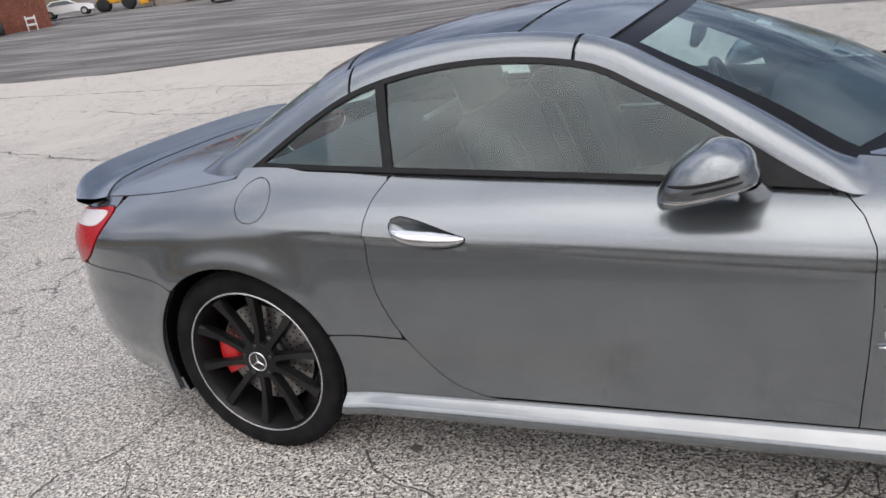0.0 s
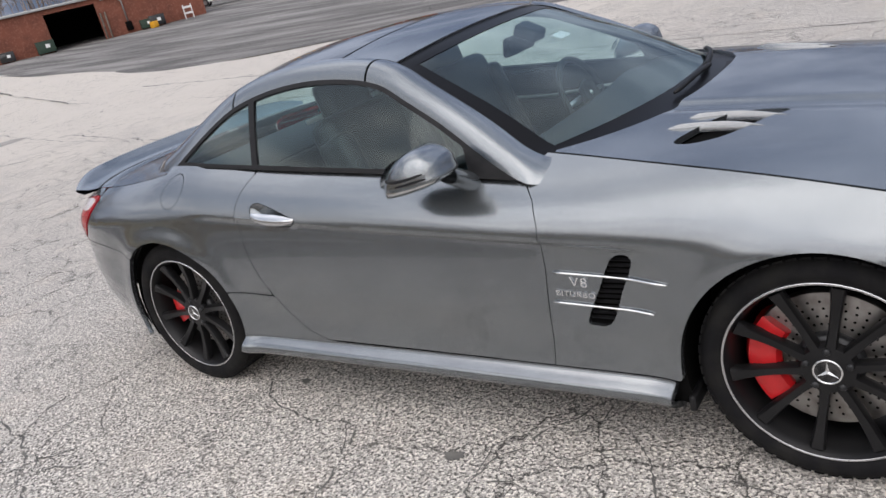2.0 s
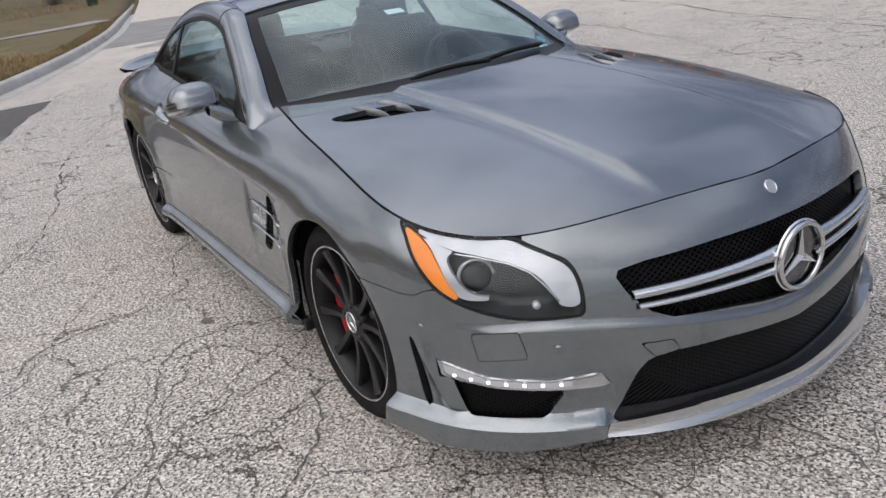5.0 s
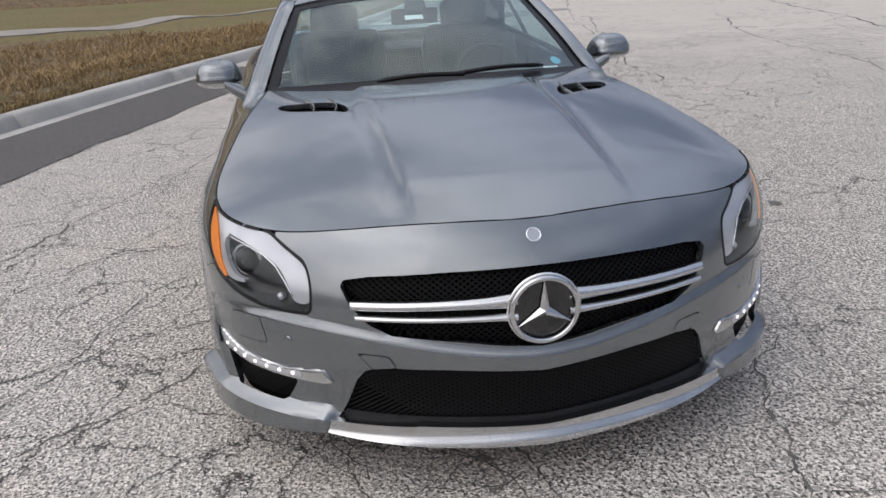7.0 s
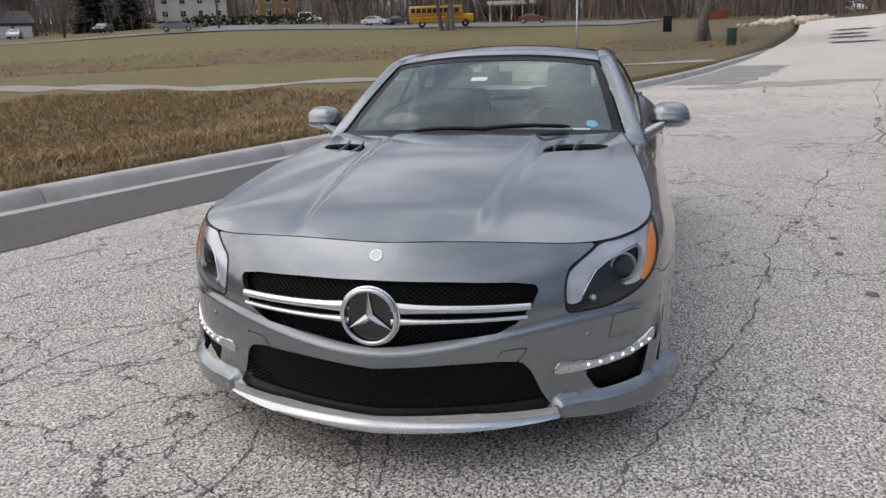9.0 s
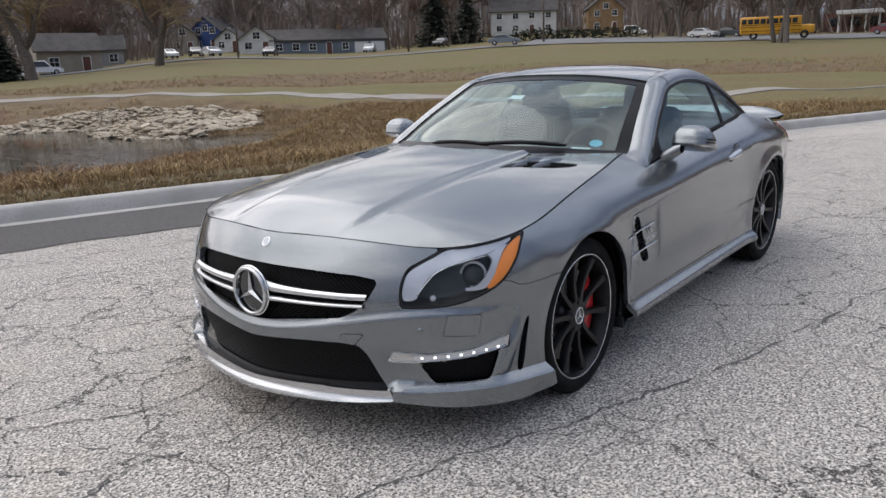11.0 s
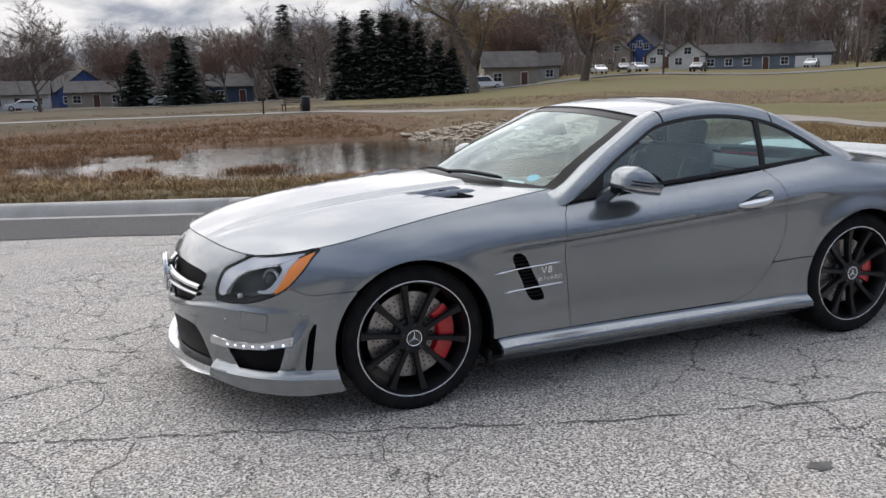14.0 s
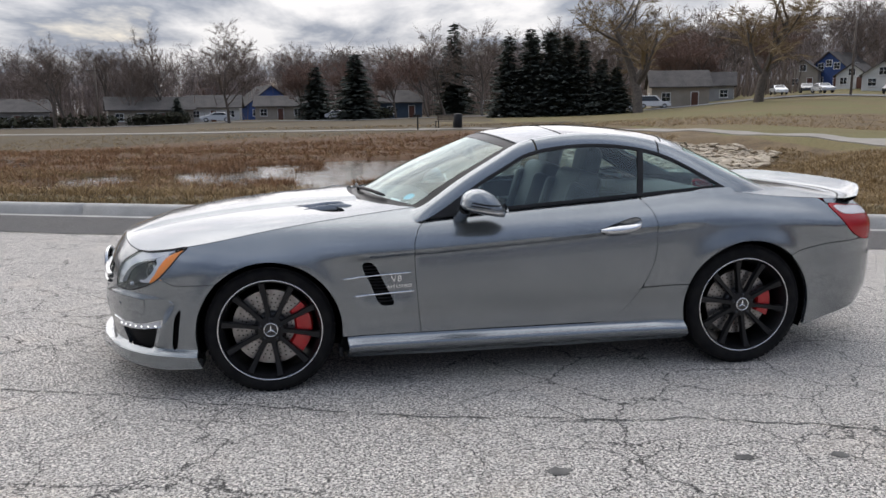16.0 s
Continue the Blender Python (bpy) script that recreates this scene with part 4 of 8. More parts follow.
for i in range(70):
    az, r = rnd.uniform(-198, -40), rnd.uniform(220, 290)
    x, y = r * math.cos(radians(az)), r * math.sin(radians(az))
    plant(TREES[rnd.choice((0, 1, 2, 3))], x, y, rnd.uniform(.95, 1.3) * (.66 if az > -86 else .85 if az > -98 else 1), rnd.uniform(0, 6.28), "bare_tree", BARE, "woods behind the houses")

# undergrowth: thin upright brush closing the foot of the woods
shr_v, shr_f = [], []
for i in range(26000):
    az, r = radians(rnd.uniform(-205, -40)), rnd.uniform(140, 300)
    if hides(math.degrees(az), r):
        continue
    x, y = r * math.cos(az), r * math.sin(az)
    z, h, w = float(bed(x, y)), rnd.uniform(1.5, 9.5), rnd.uniform(.05, .16)
    a = rnd.uniform(0, 6.283)
    k = len(shr_v)
    shr_v += [(x - math.cos(a) * w, y - math.sin(a) * w, z - .2), (x + math.cos(a) * w, y + math.sin(a) * w, z - .2), (x + rnd.gauss(0, h * .22), y + rnd.gauss(0, h * .22), z + h)]
    shr_f.append((k, k + 1, k + 2))
tagged(part("undergrowth", (shr_v, shr_f), island_tint(material("brush", (.21, .165, .135), .95), .35, (.12, .096, .080)), smooth_faces=False), "tangled brown undergrowth below the far trees", "undergrowth", kind="stuff")

# the depth of the woods: slender trees beyond counting
fw_v, fw_f = [], []


def sliver(a, b, w):
    d = (b - a).cross(Vector((rnd.gauss(0, 1), rnd.gauss(0, 1), rnd.gauss(0, .4)))).normalized() * w
    k = len(fw_v)
    fw_v.extend([tuple(a - d), tuple(a + d), tuple(b)])
    fw_f.append((k, k + 1, k + 2))


for i in range(4800):
    az = rnd.uniform(-206, -40) if i < 4200 else rnd.uniform(80, 154)
    r = rnd.uniform(150, 310)
    if hides(az, r):
        continue
    x, y = r * math.cos(radians(az)), r * math.sin(radians(az))
    h = rnd.uniform(8.5, 15.5) * (r / 220) * (1.25 if az > -98 else 1.35)
    base = Vector((x, y, float(bed(x, y)) - .2))
    top = base + Vector((rnd.gauss(0, .5), rnd.gauss(0, .5), h))
    sliver(base, top, rnd.uniform(.12, .24))
    for q in range(9):
        t = rnd.uniform(.2, .9)
        p = base.lerp(top, t)
        a = rnd.uniform(0, 6.283)
        e = p + Vector((math.cos(a), math.sin(a), rnd.uniform(.7, 1.6))) * h * rnd.uniform(.14, .26) * (1.15 - t * .6)
        sliver(p, e, .07)
        for w in range(6):
            c = p.lerp(e, rnd.uniform(.25, 1))
            sliver(c, c + Vector((rnd.gauss(0, .6), rnd.gauss(0, .6), rnd.gauss(.5, .5))) * h * .11, .055)
tagged(part("far_woods", (fw_v, fw_f), island_tint(material("grey_brown_brushwood", (.225, .182, .162), .95), .3, (.135, .110, .100)), smooth_faces=False), "dense grey-brown leafless woods behind the houses", "woods", kind="stuff")


# ---------------------------------------------------------------- car form
class Spline:
    """Natural cubic spline through knots."""
    def __init__(self, t, v):
        t, v = np.asarray(t, float), np.asarray(v, float)
        if t[0] > t[-1]:
            t, v = t[::-1], v[::-1]
        n = len(t)
        h = np.diff(t)
        a = np.eye(n)
        b = np.zeros(n)
        for i in range(1, n - 1):
            a[i, i - 1], a[i, i], a[i, i + 1] = h[i - 1], 2 * (h[i - 1] + h[i]), h[i]
            b[i] = 6 * ((v[i + 1] - v[i]) / h[i] - (v[i] - v[i - 1]) / h[i - 1])
        self.t, self.v, self.m = t, v, np.linalg.solve(a, b)

    def __call__(self, x):
        x = np.clip(np.asarray(x, float), self.t[0], self.t[-1])
        i = np.clip(np.searchsorted(self.t, x) - 1, 0, len(self.t) - 2)
        h = self.t[i + 1] - self.t[i]
        a, b = (self.t[i + 1] - x) / h, (x - self.t[i]) / h
        return a * self.v[i] + b * self.v[i + 1] + ((a ** 3 - a) * self.m[i] + (b ** 3 - b) * self.m[i + 1]) * h * h / 6


# plan of the body at its widest, from the nose round one side to the tail
PLAN_X = [.965, .945, .887, .80, .675, .52, .36, .1, -.4, -1.0, -1.6, -2.2, -2.6, -3.0, -3.25, -3.43, -3.55, -3.63, -3.66]
PLAN_Y = [0, .2, .42, .60, .765, .875, .922, .939, .938, .935, .935, .940, .945, .925, .872, .775, .60, .35, 0]
_px = np.array([PLAN_X[2], PLAN_X[1]] + PLAN_X + [PLAN_X[-2], PLAN_X[-3]])
_py = np.array([-PLAN_Y[2], -PLAN_Y[1]] + PLAN_Y + [-PLAN_Y[-2], -PLAN_Y[-3]])
_s = np.concatenate([[0], np.cumsum(np.hypot(np.diff(_px), np.diff(_py)))])
_s -= _s[2]
S_END = _s[-3]
plan_x, plan_y = Spline(_s, _px), Spline(_s, _py)
_ss = np.linspace(0, S_END, 2000)
_sx = plan_x(_ss)


def s_at(x):
    """Arc length at which the plan passes x."""
    return np.interp(-np.asarray(x, float), -_sx, _ss)


def s_of_y(y):
    """Arc length on the front at which the plan passes y."""
    return np.interp(y, plan_y(_ss[:700]), _ss[:700])


# where the flank begins to roll inwards, and how fast
ROLL_S = s_at([.965, .887, .80, .675, .52, .36, .0, -.4, -.8, -1.4, -2.0, -2.5, -2.9, -3.25, -3.5, -3.66])
roll_z = Spline(ROLL_S, [.50, .50, .50, .52, .58, .62, .65, .69, .71, .74, .765, .79, .77, .74, .72, .72])
roll_k = Spline(ROLL_S, [1.75, 1.7, 1.5, 1.5, 1.9, 2.9, 3.3, 4.2, 5.0, 4.6, 4.4, 4.6, 5.5, 5.5, 4.2, 3.5])
# upper edge of the flank: hood line in front, belt along the door, boot line behind
TOP_S = s_at([.965, .887, .80, .70, .52, .36, .0, -.4, -.78])
hood_z = Spline(TOP_S, [.757, .753, .739, .730, .749, .77, .828, .88, .917])
belt_z = Spline([-.6, -.82, -1.2, -1.6, -2.0, -2.3, -2.55], [.850, .863, .893, .921, .947, .966, .982])
deck_z = Spline([-2.5, -2.75, -3.0, -3.2, -3.45, -3.66], [.968, .937, .915, .902, .89, .885])
HUB_F, HUB_R = (0.0, .325), (-2.585, .335)
ARCH_F, ARCH_R = .362, .372
crease_z = Spline([-.2, -.73, -1.2, -1.7, -2.25, -2.6], [.678, .705, .732, .767, .809, .83])


def ledge_z(s):
    """Height of the bumper's ledge."""
    return .425 + .088 * smooth(0, .7, plan_y(s))


def flank_off(s, z):
    """How far the flank stands outside (+) the plan."""
    x = plan_x(s)
    d = np.maximum(z - roll_z(s), 0)
    off = -roll_k(s) * d * d
    # shoulder crease along the door
    side = smooth(-.30, -.55, x) * smooth(-2.42, -2.05, x)
    u = crease_z(np.clip(x, -2.6, -.2)) - z
    up = np.maximum(u, 0)
    off = off - side * .020 * smooth(-.006, .020, u) * np.exp(-up / .15)
    # flares round the wheels
    for (hx, hz), ra in ((HUB_F, ARCH_F), (HUB_R, ARCH_R)):
        r = np.hypot(x - hx, z - hz)
        off = off + .012 * np.exp(-((r - ra) / .06) ** 2)
    # haunch over the rear wheel
    off = off + .018 * smooth(-2.10, -2.50, x) * smooth(-2.98, -2.70, x) * np.exp(-(np.maximum(z - .655, 0) / .105) ** 2) * smooth(.52, .65, z)
    # the lower body draws in above the sill
    mid = smooth(.3, -.4, x) * smooth(-2.5, -2.0, x)
    off = off - mid * .010 * np.exp(-((z - .37) / .09) ** 2)
    # ledge of the front bumper under lamps and grille
    front = smooth(.42, .82, x)
    ledge = ledge_z(s)
    off = off + front * .014 * smooth(ledge + .014, ledge - .012, z) * smooth(.26, .40, z)
    # hollow round the fender vent
    off = off - .013 * smooth(-.38, -.50, x) * smooth(-.77, -.72, x) * smooth(.40, .52, z) * smooth(.70, .60, z)
    # rear apron tucks in below
    rear = smooth(-2.9, -3.2, x)
    off = off - rear * .05 * smooth(.42, .22, z)
    off = off + rear * .006 * smooth(.62, .55, z) * smooth(.40, .5, z)
    return off


def flank(s, z):
    s, z = np.asarray(s, float), np.asarray(z, float)
    e = 1e-3
    tx, ty = plan_x(s + e) - plan_x(s - e), plan_y(s + e) - plan_y(s - e)
    # at the symmetry line the spline is clamped, so take the tangent square to it
    n = np.hypot(tx, ty)
    tx, ty = tx / n, ty / n
    tx = np.where(s < e, 0, tx)
    ty = np.where(s < e, 1, ty)
    o = flank_off(s, z)
    return np.stack([plan_x(s) + ty * o, plan_y(s) - tx * o, z + 0 * s], -1)


# outline of the hood seen from above, from the flank's upper edge
_hs = np.linspace(0, s_at(-.78), 200)
_hp = flank(_hs, hood_z(_hs))
_ho = np.argsort(_hp[:, 0])
hood_edge_y = lambda x: np.interp(x, _hp[_ho, 0], _hp[_ho, 1])
hood_edge_z = lambda x: np.interp(x, _hp[_ho, 0], _hp[_ho, 2])
HOOD_TIP = float(_hp[0, 0])
hood_mid = Spline([HOOD_TIP, .72, .5, .2, -.2, -.55, -.8], [.757, .797, .842, .886, .922, .942, .952])


def hood_top(x, y):
    x, y = np.asarray(x, float), np.abs(np.asarray(y, float))
    ye, ze, zc = hood_edge_y(x), hood_edge_z(x), hood_mid(x)
    q = np.clip(y / np.maximum(ye, .02), 0, 1)
    z = zc - (zc - ze) * q ** 2.5
    ridge = .30 + .04 * smooth(.8, -.5, x)
    fade = smooth(.82, .6, x) * smooth(1, .8, q)
    return z + fade * (.012 * smooth(ridge + .022, ridge - .006, y) - .004 * np.exp(-((y - ridge - .045) / .03) ** 2))


# glasshouse
glass_belt_y = Spline([-.7, -.87, -1.4, -2.0, -2.52, -2.7], [.845, .833, .818, .800, .768, .75])


def glass_side(x, z):
    h = np.asarray(z, float) - belt_z(np.clip(x, -2.55, -.6))
    return glass_belt_y(np.clip(x, -2.7, -.7)) - .43 * h - .30 * h * h


def flank2(s, z):
    """The flank of both sides; s is negative on the right."""
    p = flank(np.abs(s), z)
    p[..., 1] = np.where(np.asarray(s) < 0, -p[..., 1], p[..., 1])
    return p


def lifted(extra, both=False):
    """The flank moved outwards by extra(s, z) or by a length."""
    def place(s, z):
        e = 2e-3
        a = np.abs(s)
        f = flank(a, z)
        n = np.cross(flank(a + e, z) - flank(np.maximum(a - e, 0), z), flank(a, z + e) - flank(a, z - e))
        n /= np.linalg.norm(n, axis=-1, keepdims=True)
        n[..., 1] = np.where(a < 2 * e, 0, n[..., 1])
        p = f + n * (np.asarray(extra(a, z) if callable(extra) else extra + 0 * a))[..., None]
        p[..., 1] = np.where(np.asarray(s) < 0, -p[..., 1], p[..., 1])
        return p
    return place


def arch(sdf, gap=0.0):
    """Takes the wheel openings out of a region."""
    def f(s, z):
        x = plan_x(np.abs(s))
        d = sdf(s, z)
        for (hx, hz), ra in ((HUB_F, ARCH_F), (HUB_R, ARCH_R)):
            d = np.minimum(d, np.hypot(x - hx, z - hz) - ra)
        return d
    return f


def without(sdf, *holes):
    def f(u, v):
        d = sdf(u, v)
        for h in holes:
            d = np.minimum(d, -h(u, v))
        return d
    return f


def shrunk(sdf, by):
    return lambda u, v: sdf(u, v) - by


def rows_along(line, sdf, place):
    """Lets the mesh rows run along a feature line of the flank."""
    return (lambda s, w: sdf(s, w + line(np.abs(s)))), (lambda s, w: place(s, w + line(np.abs(s))))


crease_line = lambda s: crease_z(np.clip(plan_x(s), -2.6, -.2)) - .75
ledge_line = lambda s: ledge_z(s) - .47


def side_patch(sdf, s_range, z_range, cell, place=None):
    f, g = rows_along(crease_line, sdf, place or flank)
    return patch(f, s_range, (z_range[0] - .10, z_range[1] + .10), cell, g)


def sx(*pairs):
    """Outline points given by x along the flank, turned into arc length."""
    return [(float(s_at(x)), z) for x, z in pairs]


def mirrored(pts):
    return pts + [(-s, z) for s, z in reversed(pts)]


GAP = .0014
car = thing("sports_car", "grey metallic hardtop sports coupe parked on worn pale asphalt", "car")


def both_sides(name, geo, mat, label="", parent=None, split=None):
    return [part(name, geo, mat, parent or car, label, split=split), part(name, flipped(geo), mat, parent or car, label, split=split)]


# ---- outlines on the flank
_lz = lambda s: float(hood_z(s)) - .0005
LAMP = rounded([(1.149, _lz(1.149)), (1.04, _lz(1.04)), (.90, _lz(.90)), (.80, _lz(.80)), (.755, .712), (.705, .690), (.655, .664), (.630, .612), (.626, .552), (.634, .534), (.652, .530), (.74, .530), (.83, .540), (.92, .565), (1.0, .604), (1.065, .665), (1.115, .725)], 5)
GRILLE_HALF = [(0, .652), (.25, .648), (.46, .639), (.535, .628), (.540, .612), (.515, .57), (.46, .515), (.40, .487), (.216, .466), (.10, .449), (0, .440)]
GRILLE = mirrored(GRILLE_HALF)
LOWER = mirrored([(0, .372), (.25, .391), (.40, .396), (.475, .386), (.503, .355), (.548, .26), (.553, .238), (.27, .222), (0, .212)])
INTAKE = [(.69, .322), (.85, .331), (.985, .349), (.978, .335), (.952, .258), (.94, .25), (.75, .25), (.735, .257)]
LEDBAR = [(.575, .338), (.598, .374), (.72, .363), (.88, .372), (1.025, .408), (1.016, .362), (.86, .340), (.70, .331), (.60, .330)]
SLOT = rounded([(1.118, .455), (1.09, .42), (1.072, .34), (1.064, .262), (1.088, .262), (1.104, .36)], 4)
VENT = rounded([(2.025, .650), (2.083, .650), (2.135, .55), (2.182, .452), (2.165, .437), (2.110, .447), (2.068, .545)], 4)
DOOR_FRONT = [(2.362, .862), (2.318, .815), (2.295, .755), (2.297, .61), (2.308, .45), (2.322, .285)]
DOOR_REAR = rounded([(3.546, .944), (3.592, .878), (3.611, .775), (3.600, .62), (3.528, .465), (3.42, .34), (3.30, .288)], 6, closed=False)
BELT = sx(*[(x, float(belt_z(x))) for x in (-.83, -1.2, -1.6, -1.99)])
SEAM_F = [(1.04, .602), (1.075, .583), (1.12, .577), (1.20, .58), (1.30, .586)]
HUB_SF, HUB_SR = float(s_at(0)), float(s_at(-2.585))
TAIL = rounded([(4.70, .872), (4.86, .866), (5.04, .852), (5.10, .80), (5.06, .70), (5.0, .667), (4.90, .676), (4.78, .745)], 5)

# ---- fenders, doors, quarters, sills
fender = [(.99, .612), (1.0, .66), (1.06, .72), (1.10, .768)] + [(float(s), float(hood_z(s))) for s in np.linspace(1.16, s_at(-.775), 30)] + DOOR_FRONT + [(1.90, .285), (1.90, .25), (HUB_SF + .05, .25), (HUB_SF, .325)] + SEAM_F[::-1]
fender_sdf = shrunk(without(arch(inside(fender)), inside(VENT), inside(LAMP)), GAP)
both_sides("front_fender", thick(side_patch(fender_sdf, (1.0, 2.42), (.22, .95), .0115), .02), PAINT, split=40)

door = BELT[:1] + BELT[1:] + [tuple(p) for p in DOOR_REAR] + [(2.8, .287)] + DOOR_FRONT[::-1]
CUP = rounded([(3.522, .832), (3.505, .846), (3.468, .845), (3.396, .825), (3.33, .803), (3.282, .785), (3.31, .764), (3.36, .755), (3.456, .765), (3.51, .800)], 4)
door_geo = thick(side_patch(shrunk(without(inside(door), inside(CUP)), GAP), (2.25, 3.65), (.27, .97), .0115), .02)
doors = both_sides("door", door_geo, PAINT, split=40)

boot_line = sx(*[(x, float(deck_z(x))) for x in (-2.56, -2.68, -2.85, -3.0, -3.12)])
quarter = [tuple(p) for p in DOOR_REAR[:-13]] + [(3.54, .469), (3.786, .4785), (HUB_SR - .1, .42), (HUB_SR, .335)] + [(4.27, .57), (4.33, .60), (4.44, .64), (4.614, .668), (4.80, .674), (4.90, .676), (4.78, .745), (4.70, .872)] + boot_line[::-1] + sx((-2.55, .984), (-2.50, .998), (-2.44, .990), (-2.3, .968))
quarter_sdf = arch(inside(quarter))
FLAP = lambda s, z: .064 - np.hypot(s - 4.01, (z - .902) * 1.12)
q_left = thick(side_patch(shrunk(without(quarter_sdf, inside(TAIL)), GAP), (3.48, 4.95), (.30, 1.0), .0115), .02)
q_right = flipped(thick(side_patch(shrunk(without(quarter_sdf, inside(TAIL), FLAP), GAP), (3.48, 4.95), (.30, 1.0), .0115), .02))
part("rear_quarter", q_left, PAINT, car, split=40)
part("rear_quarter", q_right, PAINT, car, split=40)
part("fuel_flap", flipped(thick(patch(shrunk(FLAP, GAP), (3.9, 4.12), (.82, .98), .008, flank), .01)), PAINT, car, "round fuel filler flap", split=40)

skirt = sx((-.385, .283), (-.8, .284), (-1.4, .284), (-1.70, .284)) + [tuple(p) for p in DOOR_REAR[::-1][:13]] + [(3.786, .4765), (HUB_SR - .1, .42), (HUB_SR - .05, .30)] + sx((-2.20, .16), (-1.6, .155), (-1.0, .152), (-.39, .158))
skirt_out = lambda s, z: .034 * smooth(.276, .238, z) - .085 * smooth(.222, .155, z)
both_sides("side_skirt", thick(patch(shrunk(arch(inside(skirt)), .0008), (1.9, 3.85), (.14, .50), .010, lifted(skirt_out)), .02), PAINT, "grey sill with a bright upper ledge", split=50)

# sky light on the sill's upper face, put in as a paler strip
strip = [(float(s_at(x)), z) for x, z in ((-.388, .273), (-2.05, .270), (-2.16, .262), (-2.16, .254), (-.388, .246))]
both_sides("sill_strip", thick(patch(inside(strip), (1.93, 3.78), (.235, .28), .008, lifted(lambda s, z: skirt_out(s, z) + .003)), .006), SILL, "satin silver upper face of the sill")

# ---- front bumper with its openings
front = [(0, .757)] + [(float(s), float(hood_z(s))) for s in np.linspace(.05, .81, 18)] + [(.86, .68), (.985, .612)] + SEAM_F + [(HUB_SF, .325), (1.25, .17), (1.19, .168), (1.06, .155), (.80, .165), (.60, .188), (.572, .225), (.54, .275), (.30, .275), (0, .275)]
front_sdf = arch(inside(mirrored(front)))
two = lambda sdf: (lambda s, z: sdf(np.abs(s), z))
WASHER = [(.795, .505), (.918, .497), (.905, .418), (.776, .428)]
TOW = [(.495, .437), (.41, .431), (.388, .398), (.458, .391)]
fang = lambda s, z: .040 * smooth(.258, .226, z) * smooth(.575, .602, s) * smooth(1.32, 1.20, s) + .020 * np.exp(-((s - .985 - .42 * (z - .25)) / .028) ** 2) * smooth(.235, .275, z) * smooth(.50, .37, z) + .012 * smooth(.245, .215, z) * smooth(.62, .56, s)
_bs, _bp_ = rows_along(ledge_line, shrunk(without(front_sdf, inside(GRILLE), inside(LOWER), two(inside(LAMP)), two(inside(INTAKE)), two(inside(LEDBAR)), two(inside(SLOT)), two(inside(WASHER)), two(inside(TOW))), .001), lifted(fang))
bumper = patch(_bs, (-1.36, 1.36), (.06, .84), .0095, _bp_)
part("front_bumper", thick(bumper, .022), PAINT, car, split=40)
both_sides("washer_cover", thick(patch(shrunk(inside(WASHER), .0012), (.77, .93), (.41, .51), .009, lifted(.001)), .01), PAINT, "flush headlight washer cover")
both_sides("tow_hook_cover", thick(patch(shrunk(inside(TOW), .0012), (.38, .5), (.385, .44), .009, lifted(.001)), .01), PAINT)
lip = mirrored([(0, .216), (.30, .228), (.578, .242), (.597, .190), (.30, .172), (0, .162)])
lip_out = lambda s, z: .030 + .014 * smooth(.205, .175, z)
part("front_splitter", thick(patch(inside(lip), (-.61, .61), (.155, .222), .008, lifted(lip_out)), .045), BRIGHT, car, "bright silver splitter lip", split=40)
part("lower_valance", patch(inside(mirrored([(0, .225), (.30, .236), (.56, .245), (.58, .18), (.3, .165), (0, .158)])), (-.6, .6), (.15, .25), .015, lifted(-.01)), BLACK, car)
for y in (-1, 1):
    for s, z in ((.70, .452), (1.07, .49)):
        p = flank2(np.array([y * s]), np.array([z]))[0]
        n = Vector((p[0] - .1, p[1], 0)).normalized()
        m = Matrix.Translation(p) @ n.to_track_quat("Z", "Y").to_matrix().to_4x4()
        part("parking_sensor", moved(lathe([(0, .003), (.009, .003), (.0115, .0005), (.0115, -.006)], 16, "z"), m), PAINT, car)


# ---- black mesh in the openings, built as crossing ribs
def rib_mesh(region, s_range, z_range, pitch, slope, depth, width=.0032):
    geos = []
    span = z_range[1] - z_range[0]
    k = int((s_range[1] - s_range[0] + span / slope) / pitch)
    place = lifted(depth)
    for sign in (1, -1):
        for i in range(-2, k + 2):
            s0 = s_range[0] + i * pitch - (span / slope if sign > 0 else 0)
            t = np.linspace(0, 1, 40)
            z = z_range[0] + span * t
            s = s0 + span / slope * (t if sign > 0 else 1 - t)
            ok = region(s, z) > -.006
            if ok.sum() < 2:
                continue
            s, z = s[ok], z[ok]
            a, b, c = place(s, z - width), place(s, z + width), lifted(depth - .008)(s, z + width)
            geos.append(loft([a, b, c], flip=sign > 0))
    return join(*geos)


def backing(name, region, s_range, z_range, depth):
    return part(name, patch(shrunk(region, -.012), s_range, z_range, .02, lifted(depth)), DARK, car)


